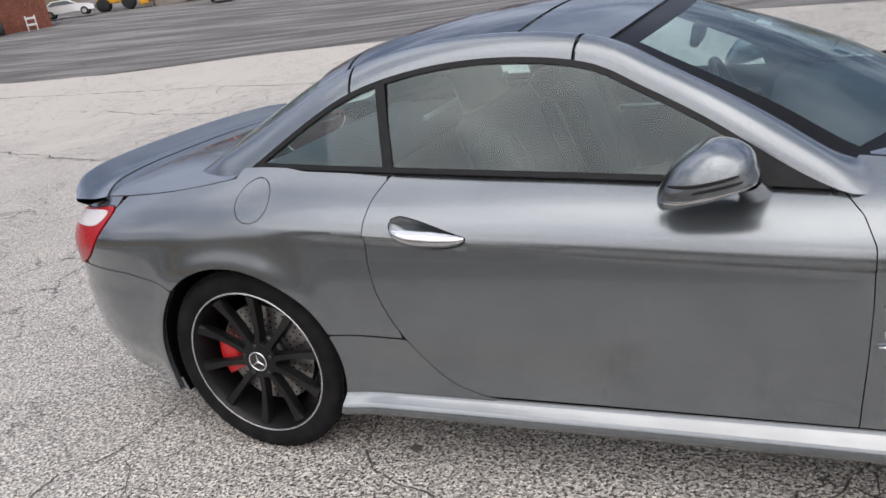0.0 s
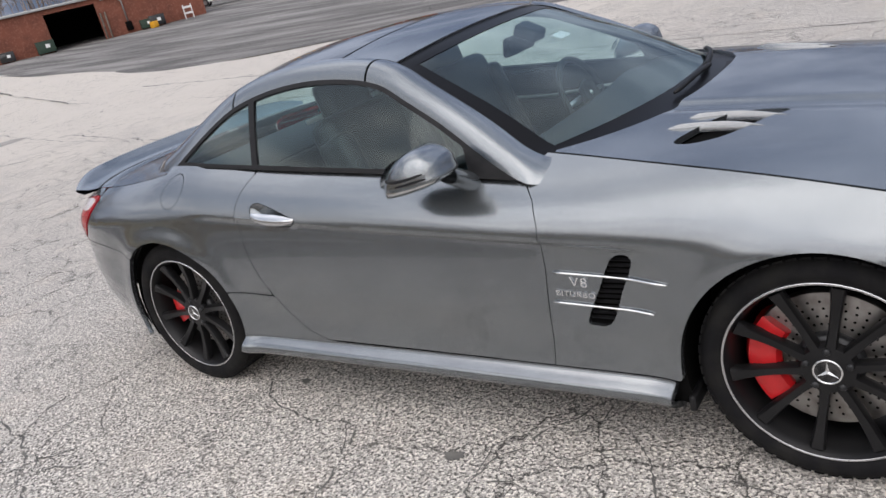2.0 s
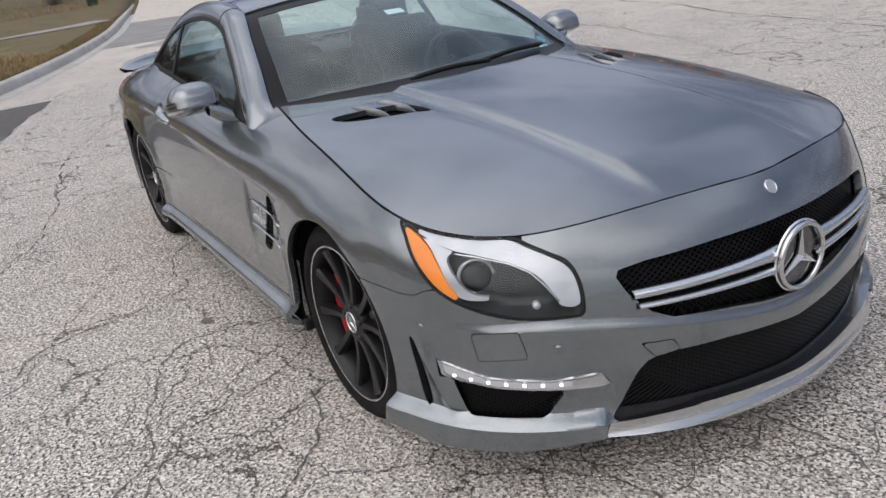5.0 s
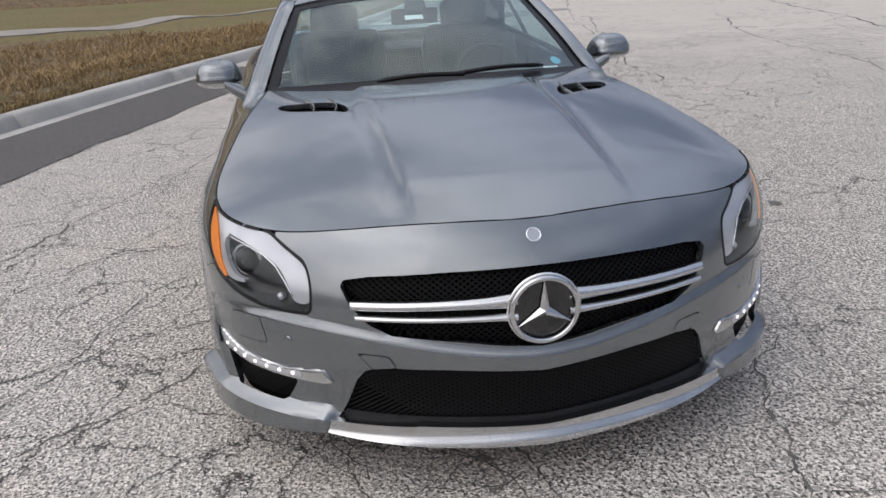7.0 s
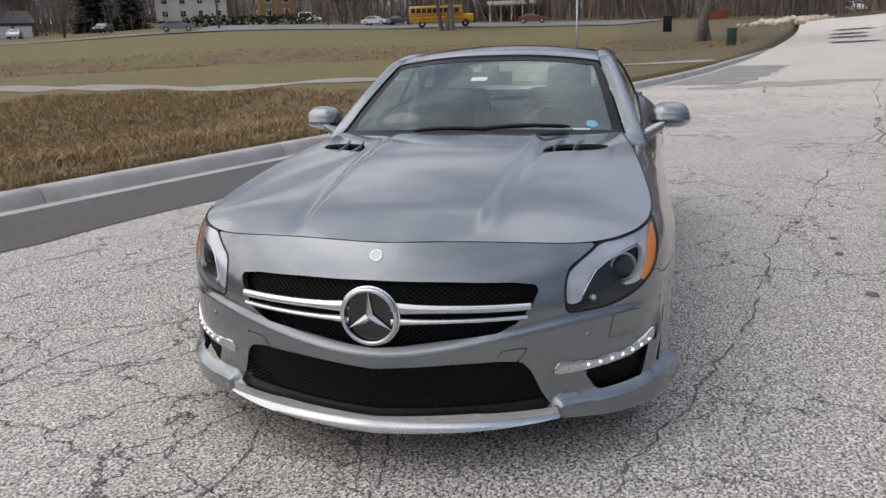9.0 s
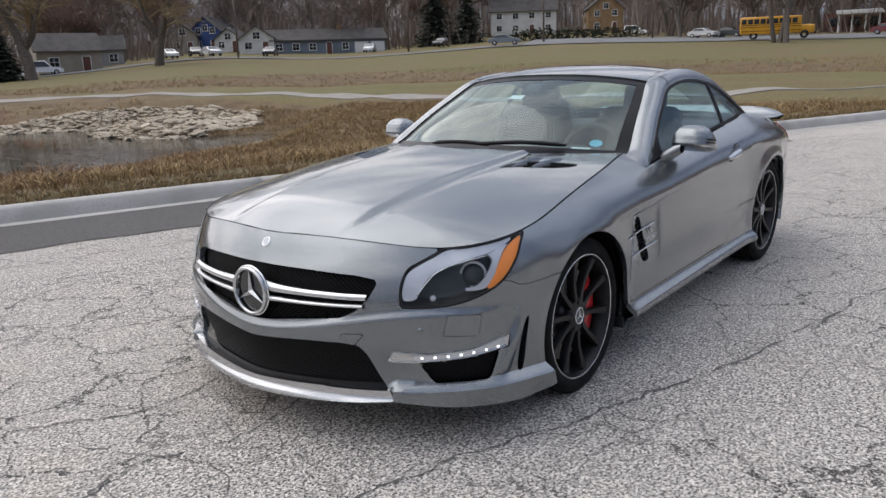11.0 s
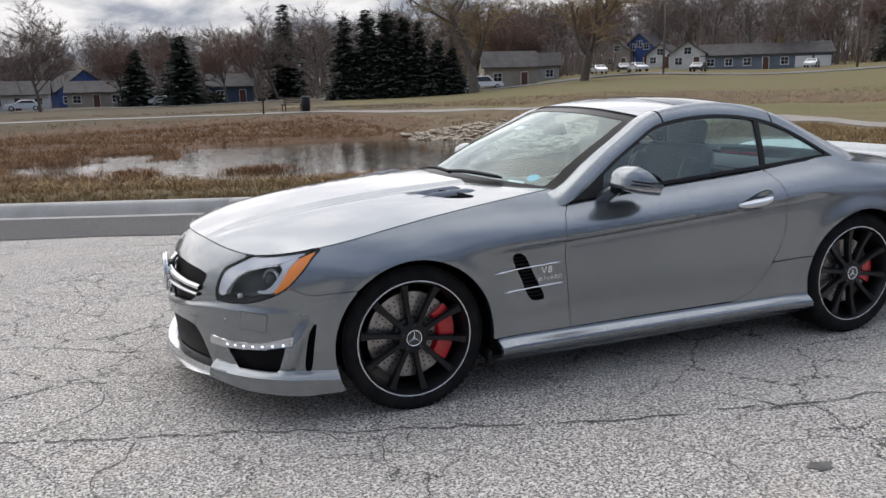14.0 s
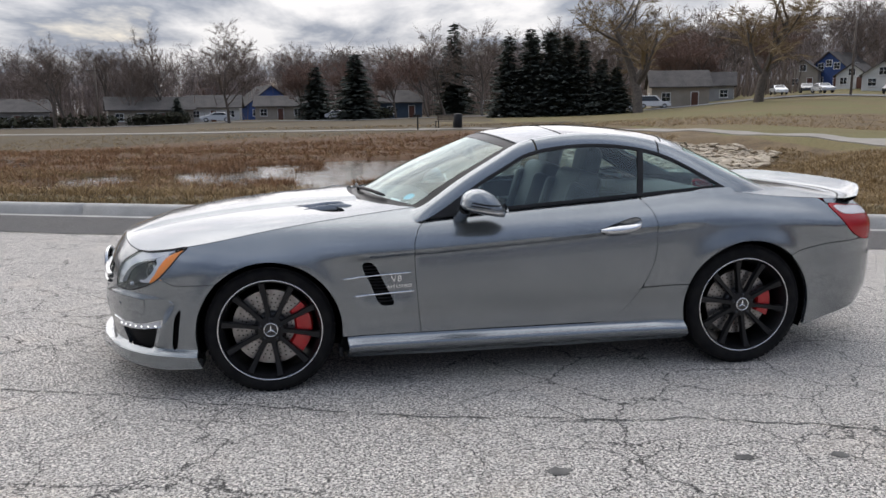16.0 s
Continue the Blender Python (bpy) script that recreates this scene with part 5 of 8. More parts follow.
backing("grille_backing", inside(GRILLE), (-.57, .57), (.42, .67), -.055)
backing("lower_backing", shrunk(inside(LOWER), -.03), (-.65, .65), (.17, .45), -.05)
part("grille_mesh", rib_mesh(inside(GRILLE), (-.55, .55), (.43, .66), .021, .75, -.030), MESHBLACK, car, "black diagonal grille mesh", smooth_faces=False)
part("lower_grille_mesh", rib_mesh(inside(LOWER), (-.57, .57), (.22, .40), .024, .55, -.016, .0042), MESHBLACK, car, "black mesh of the lower air intake", smooth_faces=False)
for y in (1, -1):
    reg = inside(INTAKE)
    geo = patch(shrunk(reg, -.035), (.63, 1.06), (.20, .40), .02, lifted(-.030))
    part("intake_backing", geo if y > 0 else flipped(geo), DARK, car)
    geo = rib_mesh(reg, (.68, 1.02), (.245, .35), .018, .6, -.018)
    part("intake_mesh", geo if y > 0 else flipped(geo), MESHBLACK, car, smooth_faces=False)
    geo = patch(shrunk(inside(SLOT), -.008), (1.03, 1.14), (.24, .47), .012, lifted(-.025))
    part("slot_backing", geo if y > 0 else flipped(geo), DARK, car)
    geo = patch(shrunk(inside(VENT), -.008), (1.98, 2.22), (.42, .67), .012, lifted(-.03))
    part("vent_backing", geo if y > 0 else flipped(geo), DARK, car)
    ribs = []
    for i in range(12):
        z = .455 + i * .0165
        s = np.linspace(2.0, 2.2, 30)
        ok = inside(VENT)(s, z + 0 * s) > -.004
        if ok.sum() > 1:
            s = s[ok]
            ribs.append(loft([lifted(-.016)(s, z - .004 + 0 * s), lifted(-.010)(s, z + .004 + 0 * s), lifted(-.02)(s, z + .006 + 0 * s)]))
    geo = join(*ribs)
    part("vent_louvres", geo if y > 0 else flipped(geo), BLACK, car, smooth_faces=False)
    for a, b in (((1.922, .584), (2.276, .602)), ((1.972, .489), (2.288, .505))):
        t = np.linspace(0, 1, 14)
        pts = lifted(.006)(a[0] + (b[0] - a[0]) * t, a[1] + (b[1] - a[1]) * t)
        geo = tube([tuple(p) for p in pts], [.0015] + [.0042] * 12 + [.003], 6)
        part("vent_fin", geo if y > 0 else flipped(geo), CHROME, car)

# ---- twin grille bars, ring and three-armed emblem
for z0, z1, w in ((.566, .572, .0135), (.536, .532, .0085)):
    for sg in (1, -1):
        s = np.linspace(.07, .512 if w > .01 else .50, 18)
        z = z1 + (z0 - z1) * (s - .07) / .44
        c = lifted(.0)(sg * s, z)
        rows = [[(p[0] + .018 * math.cos(a) + .0, p[1], p[2] + w * (1 + .75 * math.exp((.07 - q) / .07)) * math.sin(a)) for a in np.linspace(-math.pi, math.pi, 13)[:-1]] for p, q in zip(c, s)]
        part("grille_bar", loft(rows, closed=True, flip=sg > 0), BRIGHT, car, "silver horizontal grille bar")
EMB = Vector((.968, 0, .549))


def ring(radius, r, n=56, flat=1.0):
    return [(flat * r * math.sin(b), (radius + r * math.cos(b)) * math.cos(a), (radius + r * math.cos(b)) * math.sin(a)) for a in np.linspace(0, 2 * math.pi, n, endpoint=False) for b in np.linspace(0, 2 * math.pi, 10, endpoint=False)], \
        [(i * 10 + q, i * 10 + (q + 1) % 10, ((i + 1) % n) * 10 + (q + 1) % 10, ((i + 1) % n) * 10 + q) for i in range(n) for q in range(10)]


def star(radius, depth, width):
    """Three tapered ridged arms, pointing up and down to both sides."""
    geos = []
    for k in range(3):
        a = math.pi / 2 + k * 2 * math.pi / 3
        d, n = Vector((0, math.cos(a), math.sin(a))), Vector((0, -math.sin(a), math.cos(a)))
        tip, top = d * radius, Vector((depth, 0, 0))
        b1, b2 = d.normalized() * 0 + n * width + d * width * .58, -n * width + d * width * .58
        back = Vector((-.004, 0, 0))
        v = [top, b1, tip, b2, b1 + back, tip + back, b2 + back]
        geos.append(([tuple(p) for p in v], [(0, 2, 1), (0, 3, 2), (1, 2, 5, 4), (2, 3, 6, 5)]))
    return join(*geos)


emblem = part("grille_emblem", moved(ring(.088, .0075), Matrix.Translation(EMB + Vector((.012, 0, 0)))), BRIGHT, car, "round chrome ring with a three-armed emblem")
part("emblem_disc", moved(([(.0, .084 * math.cos(a), .084 * math.sin(a)) for a in np.linspace(0, 2 * math.pi, 48, endpoint=False)], [tuple(range(48))]), Matrix.Translation(EMB + Vector((.002, 0, 0)))), GLOSSBLACK, emblem, smooth_faces=False)
part("emblem_arms", moved(star(.086, .010, .0125), Matrix.Translation(EMB + Vector((.010, 0, 0)))), BRIGHT, emblem, smooth_faces=False)
part("emblem_rim", moved(ring(.096, .0045), Matrix.Translation(EMB + Vector((.002, 0, 0)))), CHROME, emblem)
p = flank2(np.array([0.0]), np.array([.722]))[0]
nose_m = Matrix.Translation((p[0] + .001, 0, p[2])) @ Matrix.Rotation(radians(-38), 4, "Y")
badge = part("nose_badge", moved(ring(.0185, .0022), nose_m), CHROME, car, "small round nose badge")
part("badge_disc", moved(([(.001, .018 * math.cos(a), .018 * math.sin(a)) for a in np.linspace(0, 2 * math.pi, 32, endpoint=False)], [tuple(range(32))]), nose_m), BADGE, badge, smooth_faces=False)


# ---- headlights
def on_side(geo, y):
    return geo if y > 0 else flipped(geo)


for y in (1, -1):
    lamp_r = inside(LAMP)
    lamp = part("headlight", on_side(patch(shrunk(lamp_r, .002), (.58, 1.17), (.5, .79), .010, lifted(.001)), y), LENS, car, "clear headlight with amber side reflector")
    part("lamp_housing", on_side(patch(shrunk(lamp_r, .001), (.58, 1.17), (.5, .79), .014, lifted(lambda s, z: -.001 - .05 * np.clip(lamp_r(s, z) / .03, 0, 1))), y), LAMPGREY, lamp)
    part("lamp_seal", on_side(thick(patch(without(shrunk(lamp_r, -.0015), shrunk(lamp_r, .0045)), (.58, 1.17), (.5, .79), .004, lifted(.0015)), .01), y), BLACK, lamp)
    amber = rounded([(1.134, .750), (1.084, .738), (1.036, .712), (1.0, .668), (.976, .628), (.946, .590), (.976, .585), (1.02, .613), (1.063, .662), (1.102, .708)], 4)
    part("amber_reflector", on_side(thick(patch(inside(amber), (.88, 1.15), (.54, .76), .008, lifted(-.005)), .02), y), ORANGE, lamp, "orange side reflector")
    brow = rounded([(1.115, .762), (1.042, _lz(1.042) - .004), (.982, _lz(.982) - .004), (.886, _lz(.886) - .004), (.808, _lz(.808) - .005), (.755, .703), (.705, .681), (.660, .655), (.640, .615), (.638, .560), (.684, .562), (.708, .606), (.738, .640), (.778, .662), (.838, .682), (.898, .696), (.964, .708), (1.018, .725), (1.072, .741)], 4)
    part("light_guide", on_side(thick(patch(inside(brow), (.6, 1.12), (.53, .76), .008, lifted(-.007)), .02), y), LAMPWHITE, lamp, "pale daytime light guide")
    inner = rounded([(1.085, .746), (1.036, .716), (1.0, .672), (.976, .625), (.946, .592), (.91, .583), (.862, .586), (.862, .594), (.904, .599), (.934, .620), (.962, .653), (.978, .683), (.972, .697), (.958, .703), (.988, .714), (1.042, .734)], 4)
    part("silver_surround", on_side(thick(patch(inside(inner), (.83, 1.07), (.55, .73), .007, lifted(-.009)), .015), y), LAMPWHITE, lamp)
    ls = np.interp(np.linspace(0, 5, 24), range(6), [.958, .898, .808, .754, .718, .688])
    lz_ = np.interp(np.linspace(0, 5, 24), range(6), [.700, .692, .672, .648, .613, .573])
    part("silver_edge", on_side(tube([tuple(p) for p in lifted(-.006)(ls, lz_)], .003, 6), y), BRIGHT, lamp)
    for s, z, r in ((.905, .642, .040),):
        c = lifted(-.05)(np.array([s]), np.array([z]))[0]
        ball = lathe([(r * math.cos(a), r * .7 * math.sin(a)) for a in np.linspace(0, math.pi / 2, 8)] + [(0, r * .7)], 20, "z")
        m = Matrix.Translation(c) @ Vector((.85, .5, .1)).to_track_quat("Z", "Y").to_matrix().to_4x4()
        projector = part("projector", on_side(moved(ball, m), y), LAMPGREY, lamp)
        rim = lathe([(r * 1.25, -.005), (r * 1.25, .008), (r * 1.02, .008), (r * 1.0, -.002)], 24, "z")
        part("projector_ring", on_side(moved(rim, m), y), SILVERTRIM, lamp)
    for s, z in ((.745, .560),):
        c = lifted(-.03)(np.array([s]), np.array([z]))[0]
        part("lamp_bulb", on_side(moved(lathe([(.011, -.01), (.011, .004), (.004, .008), (0, .008)], 12, "z"), Matrix.Translation(c) @ Vector((.85, .5, .1)).to_track_quat("Z", "Y").to_matrix().to_4x4()), y), LAMPWHITE, lamp)
    # daytime strip in the bumper
    bar_r = inside(LEDBAR)
    bar = part("daytime_light", on_side(thick(patch(shrunk(bar_r, .0012), (.56, 1.04), (.32, .42), .005, lifted(lambda s, z: .002 + .004 * smooth(.012, .002, bar_r(s, z)))), .02), y), BRIGHT, car, "silver daytime running light strip")
    glassy = inside([(.672, .339), (.672, .357), (.75, .357), (.88, .367), (1.008, .397), (1.003, .371), (.86, .346), (.70, .337)])
    part("led_window", on_side(thick(patch(glassy, (.66, 1.02), (.33, .40), .006, lifted(.0045)), .006), y), LAMPWHITE, bar, "clear strip with small lamps")
    for i in range(7):
        s = .70 + .046 * i
        z = .349 + .014 * ((s - .70) / .25) ** 2 + .006 * (s - .7)
        c = lifted(.005)(np.array([s]), np.array([z]))[0]
        part("led", on_side(moved(box(.010, .0085, .005, (0, 0, 0), .002), Matrix.Translation(c) @ Vector((.8, .6, 0)).to_track_quat("Z", "Y").to_matrix().to_4x4()), y), LEDLIT, bar)
    # tail light
    tl = inside(TAIL)
    tail = part("tail_light", on_side(thick(patch(shrunk(tl, .003), (4.66, 5.13), (.64, .90), .010, lifted(.004)), .02), y), TAILRED, car, "red tail light with a pale upper band")
    band = rounded([(4.735, .862), (4.88, .857), (5.03, .843), (5.05, .81), (4.92, .812), (4.775, .822)], 4)
    part("reversing_lens", on_side(thick(patch(inside(band), (4.7, 5.1), (.78, .87), .010, lifted(.0065)), .004), y), TAILWHITE, tail, "pale reversing lens")

# ---- hood with its rear edge and vents
cowl_x = lambda y: -.44 - .345 * (np.abs(y) / .735) ** 3
_hx = np.linspace(HOOD_TIP - .004, -.775, 60)
hood_line = [(x, float(hood_edge_y(x)) - .004) for x in _hx]
_cy = np.linspace(.73, -.73, 30)
hood_poly = hood_line + [(float(cowl_x(y)), y) for y in _cy] + [(x, -y) for x, y in reversed(hood_line)]
HVENT = rounded([(-.135, .415), (-.18, .475), (-.265, .605), (-.345, .665), (-.40, .665), (-.385, .605), (-.31, .465), (-.22, .415)], 5)
hv = inside(HVENT)
hood_sdf = without(shrunk(inside(hood_poly), .0015), lambda x, y: hv(x, np.abs(y)))
hood_place = lambda x, y: np.stack([x, y, hood_top(x, y)], -1)
part("hood", thick(patch(hood_sdf, (-.82, .88), (-.92, .92), .0125, hood_place), .02), PAINT, car, "long ridged bonnet with two vents", split=40)
for y in (1, -1):
    under = lambda a, b: np.stack([a, b, hood_top(a, b) - .028], -1)
    part("hood_vent", on_side(patch(shrunk(hv, -.008), (-.42, -.08), (.34, .68), .02, under), y), DARK, car, "dark bonnet vent")
    for line in ([(-.445, .567), (-.34, .541), (-.25, .531), (-.175, .545)], [(-.405, .482), (-.32, .459), (-.235, .447), (-.125, .466)]):
        pts = rounded([np.array(p) for p in line], 5, closed=False)
        rows = []
        for i, p in enumerate(pts):
            q = i / (len(pts) - 1)
            zt = float(hood_top(p[0], p[1])) + .013 * (1 - q ** 2) * min(1, q * 6 + .2)
            w = .0014 + .0006 * (1 - q)
            rows.append([(p[0], p[1] - w - .0015, zt - .030), (p[0], p[1] - w, zt - .002), (p[0], p[1], zt), (p[0], p[1] + w, zt - .002), (p[0], p[1] + w + .0015, zt - .030)])
        part("vent_blade", on_side(loft(rows, flip=True), y), SILL, car, "silver blade across the bonnet vent")

# ---- pillars, roof and glass
LOW_K = [(-.70, .852), (-.80, .860), (-.95, .938), (-1.12, 1.045), (-1.288, 1.135), (-1.444, 1.20), (-1.75, 1.232), (-2.044, 1.205), (-2.26, 1.13), (-2.494, .998), (-2.60, .945), (-2.70, .900)]
UP_K = [(-.68, .752, .897), (-.80, .735, .920), (-.93, .700, 1.000), (-1.09, .657, 1.094), (-1.25, .612, 1.180), (-1.42, .572, 1.250), (-1.75, .548, 1.284), (-2.05, .545, 1.265), (-2.30, .56, 1.195), (-2.60, .59, 1.06), (-2.83, .62, .960), (-3.0, .63, .885)]
_k = np.linspace(0, 1, len(LOW_K))
low_x, low_z = Spline(_k, [a for a, b in LOW_K]), Spline(_k, [b for a, b in LOW_K])
up_c = [Spline(_k, [p[i] for p in UP_K]) for i in range(3)]


def low_pt(t):
    x, z = low_x(t), low_z(t)
    return np.stack([x, glass_side(x, z) + .006 - .03 * smooth(-.80, -.72, x), z], -1)


def up_pt(t):
    return np.stack([c(t) for c in up_c], -1)


def rail(t0, t1, n=40):
    rows = []
    for t in np.linspace(t0, t1, n):
        a, b = low_pt(t), up_pt(t)
        d = b - a
        nrm = np.array([0, d[2], -d[1]])
        nrm = nrm / np.linalg.norm(nrm)
        rows.append([tuple(a + d * v + nrm * (.030 * math.sin(math.pi * v) ** .8 * float(smooth(.02, .14, t) * smooth(1.0, .88, t)))) for v in np.linspace(0, 1, 13)])
    return thick(loft(rows, flip=True), .02)


T_A, T_C = float(np.interp(1.452, -low_x(np.linspace(0, 1, 400)), np.linspace(0, 1, 400))), float(np.interp(2.15, -low_x(np.linspace(0, 1, 400)), np.linspace(0, 1, 400)))
both_sides("windscreen_pillar", rail(0, T_A - .002), PAINT, split=40)
both_sides("roof_rail", rail(T_A + .002, T_C - .002, 30), PAINT, split=40)
both_sides("rear_pillar", rail(T_C + .002, 1, 36), PAINT, split=40)

sweep = Spline([0, .11, .25, .44, .55, .66, .77, .88, 1], [.31, .26, .19, .085, .02, -.07, -.12, -.09, -.07])
crown = Spline([0, .2, .44, .55, .66, .77, .88, 1], [.020, .050, .046, .042, .040, .05, .05, .03])


def canopy(u, t, drop=0.0):
    e = up_pt(t)
    q = 1 - np.abs(u) ** 2.4
    return (float(e[0] + sweep(t) * q), float(u * (e[1] - .004)), float(e[2] + crown(t) * q - drop))


def canopy_part(name, t0, t1, mat, drop=0.0, u1=1.0, u0=-1.0, n=24, label="", rim=.012, parent=None):
    rows = [[canopy(u, t, drop) for u in np.linspace(u0, u1, 33)] for t in np.linspace(t0, t1, n)]
    geo = loft(rows, flip=False)
    v = [Vector(p) for p in geo[0]]
    f = geo[1][0]
    if (v[f[1]] - v[f[0]]).cross(v[f[2]] - v[f[0]]).z < 0:
        geo = geo[0], [q[::-1] for q in geo[1]]
    return part(name, thick(geo, rim), mat, parent or car, label, split=40)


T_H = .435
screen = canopy_part("windscreen", .012, T_H - .012, GLASS, .010, .955, -.955, label="raked tinted windscreen", rim=.004)
for a, b, c, d in ((.0, .098, 1, -1), (T_H - .030, T_H, 1, -1), (.0, T_H, -.93, -1), (.0, T_H, 1, .93)):
    canopy_part("windscreen_border", a, b, FRIT, .008, c, d, 20, rim=.003, parent=screen)
canopy_part("roof_header", T_H, .515, PAINT, 0, n=10, label="painted roof header")
canopy_part("roof_panel", .519, .70, ROOFGLASS, .001, n=16, label="dark glass roof panel")
canopy_part("rear_header", .704, .745, PAINT, 0, n=6)
canopy_part("rear_window", .75, .985, GLASS, .008, .97, -.97, label="tinted rear window")

glass_place = lambda x, z: np.stack([x, glass_side(x, z), z], -1)
_tt = np.linspace(.012, .915, 60)
dlo = [tuple(p) for p in np.stack([low_x(_tt), low_z(_tt)], 1)] + [(x, float(belt_z(x)) + .004) for x in np.linspace(-2.53, -.84, 30)]
dlo_sdf = inside(dlo)
divider = inside([(-2.072, 1.25), (-2.040, 1.25), (-1.978, .90), (-2.010, .90)])
corner_tri = inside([(-.80, .84), (-.80, 1.2), (-1.035, 1.2), (-1.035, .99), (-.985, .84)])
trim_geo = thick(patch(without(dlo_sdf, without(shrunk(dlo_sdf, .015), divider, corner_tri)), (-2.60, -.78), (.84, 1.26), .0055, lambda x, z: np.stack([x, glass_side(x, z) + .005, z], -1), flip=True), .015)
for y in (1, -1):
    part("window_trim", on_side(trim_geo, y), BLACK, car, "black window surround")
    part("side_window", on_side(patch(without(shrunk(dlo_sdf, .010), inside([(-2.03, 1.3), (-1.99, .88), (-2.7, .88), (-2.7, 1.3)]), corner_tri), (-2.60, -.78), (.84, 1.26), .015, glass_place, flip=True), y), GLASS, car, "tinted frameless side window")
    part("quarter_window", on_side(patch(without(shrunk(dlo_sdf, .010), inside([(-2.05, 1.3), (-1.99, .88), (-.7, .88), (-.7, 1.3)])), (-2.60, -1.9), (.84, 1.26), .015, glass_place, flip=True), y), GLASS, car, "tinted rear quarter window")
    # the ledge between belt and glass
    xs = np.linspace(-.80, -2.53, 40)
    rows = [[(x, float(flank(s_at(x), belt_z(x))[1]) - .002, float(belt_z(x)) - .004), (x, float(glass_side(x, belt_z(x))) - .006, float(belt_z(x)) + .003)] for x in xs]
    part("belt_ledge", on_side(loft(rows), y), BLACK, car)

# ---- boot lid and spoiler
_ds = np.linspace(float(s_at(-2.56)), S_END, 160)
_dp = flank(_ds, deck_z(plan_x(_ds)))
_do = np.argsort(_dp[:, 0])
deck_edge_y = lambda x: np.interp(x, _dp[_do, 0], _dp[_do, 1])
deck_edge_z = lambda x: np.interp(x, _dp[_do, 0], _dp[_do, 2])
DECK_END = float(_dp[:, 0].min())
deck_mid = Spline([-2.5, -2.85, -3.1, -3.35, DECK_END], [1.0, .972, .955, .925, .885])


def deck_top(x, y):
    ye, ze, zc = deck_edge_y(x), deck_edge_z(x), np.maximum(deck_mid(np.clip(x, DECK_END, -2.5)), deck_edge_z(x))
    return zc - (zc - ze) * np.clip(np.abs(y) / np.maximum(ye, .02), 0, 1) ** 3


_dx = np.linspace(-2.57, DECK_END + .003, 50)
deck_line = [(x, float(deck_edge_y(x)) - .004) for x in _dx]
deck_poly = [(-2.60, .74), (-2.72, .65), (-2.82, .58), (-2.885, .3), (-2.90, 0), (-2.885, -.3), (-2.82, -.58), (-2.72, -.65), (-2.60, -.74)] + [(x, -y) for x, y in deck_line] + deck_line[::-1]
boot = part("boot_lid", thick(patch(inside(deck_poly), (-3.70, -2.55), (-.95, .95), .0135, lambda x, y: np.stack([x, y, deck_top(x, y)], -1)), .02), PAINT, car, split=40)
half = without(inside([(5.01, .664), (4.72, .80), (4.705, .878)] + [(float(s), float(deck_z(plan_x(s)))) for s in np.linspace(4.71, S_END, 14)] + [(S_END, .664)]), inside(TAIL), inside([(4.6, .66), (5.0, .66), (4.9, .68), (4.78, .75), (4.70, .87), (4.6, .87)]))
back_face = patch(shrunk(half, .001), (4.68, S_END), (.65, .93), .012, flank)
both_sides("boot_face", back_face, PAINT)
rows = []
for y in np.linspace(-.79, .79, 41):
    k = abs(y) / .79
    xb = DECK_END + .035 + .265 * k ** 2.8
    # offsets run square to the boot's edge
    slope = .265 * 2.8 / .79 * k ** 1.8 * (1 if y > 0 else -1)
    nx, ny = 1 / math.hypot(1, slope), -slope / math.hypot(1, slope)
    h = .050 * (1 - (abs(y) / .81) ** 10) + .006

    def lip_row(o, f, up):
        px_, py_ = xb + o * nx, y + o * ny
        low = float(deck_top(np.array(max(px_, DECK_END + .003)), np.array(py_)))
        base = float(deck_top(np.array(xb), np.array(y * .98)))
        return px_, py_, (low if o > 0 else base) + h * f + up
    rows.append([lip_row(.056, 0, -.008), lip_row(.054, 0, .003), lip_row(.035, .10, .003), lip_row(.010, .42, 0), lip_row(-.018, .92, 0), lip_row(-.038, 1.30, 0), lip_row(-.048, 1.34, -.002), lip_row(-.045, .65, 0), lip_row(-.015, 0, -.010)])
gap_rows = [[(r[0][0] + .009, r[0][1], r[0][2] + .0105), (r[0][0] - .001, r[0][1], r[0][2] + .0115)] for r in rows]
part("spoiler_seam", loft(gap_rows, flip=True), BLACK, car, "dark seam before the spoiler")
part("boot_spoiler", loft(rows, closed=True, flip=True), PAINT, car, "lip spoiler along the boot edge", split=45)
rear_half = inside([(HUB_SR, .335), (4.27, .569), (4.33, .599), (4.44, .639), (4.614, .667), (4.80, .673), (4.9, .675), (5.0, .663), (S_END, .662), (S_END, .30), (5.1, .285), (4.8, .245), (4.57, .215), (4.50, .21)])
both_sides("rear_bumper", thick(patch(shrunk(arch(rear_half), GAP), (4.2, S_END), (.17, .70), .0125, flank), .02), PAINT, split=40)

# ---- mirrors and handles
MIRROR_SIDE = rounded([(-1.068, 1.040), (-1.023, 1.031), (-.989, 1.006), (-.977, .974), (-.974, .944), (-1.028, .921), (-1.094, .902), (-1.179, .888), (-1.207, .890), (-1.207, .925), (-1.192, .956), (-1.156, .999), (-1.11, 1.028)], 4)
MIRROR_C = np.array([-1.09, .935])
MIRROR_SIDE = [MIRROR_C + (np.asarray(p) - MIRROR_C) * .95 for p in MIRROR_SIDE]
_mo = np.array(MIRROR_SIDE) - MIRROR_C
_ma = np.unwrap(np.arctan2(_mo[:, 1], _mo[:, 0]))
if _ma[-1] < _ma[0]:
    _ma, _mo = _ma[::-1], _mo[::-1]
_mr = np.hypot(_mo[:, 0], _mo[:, 1])


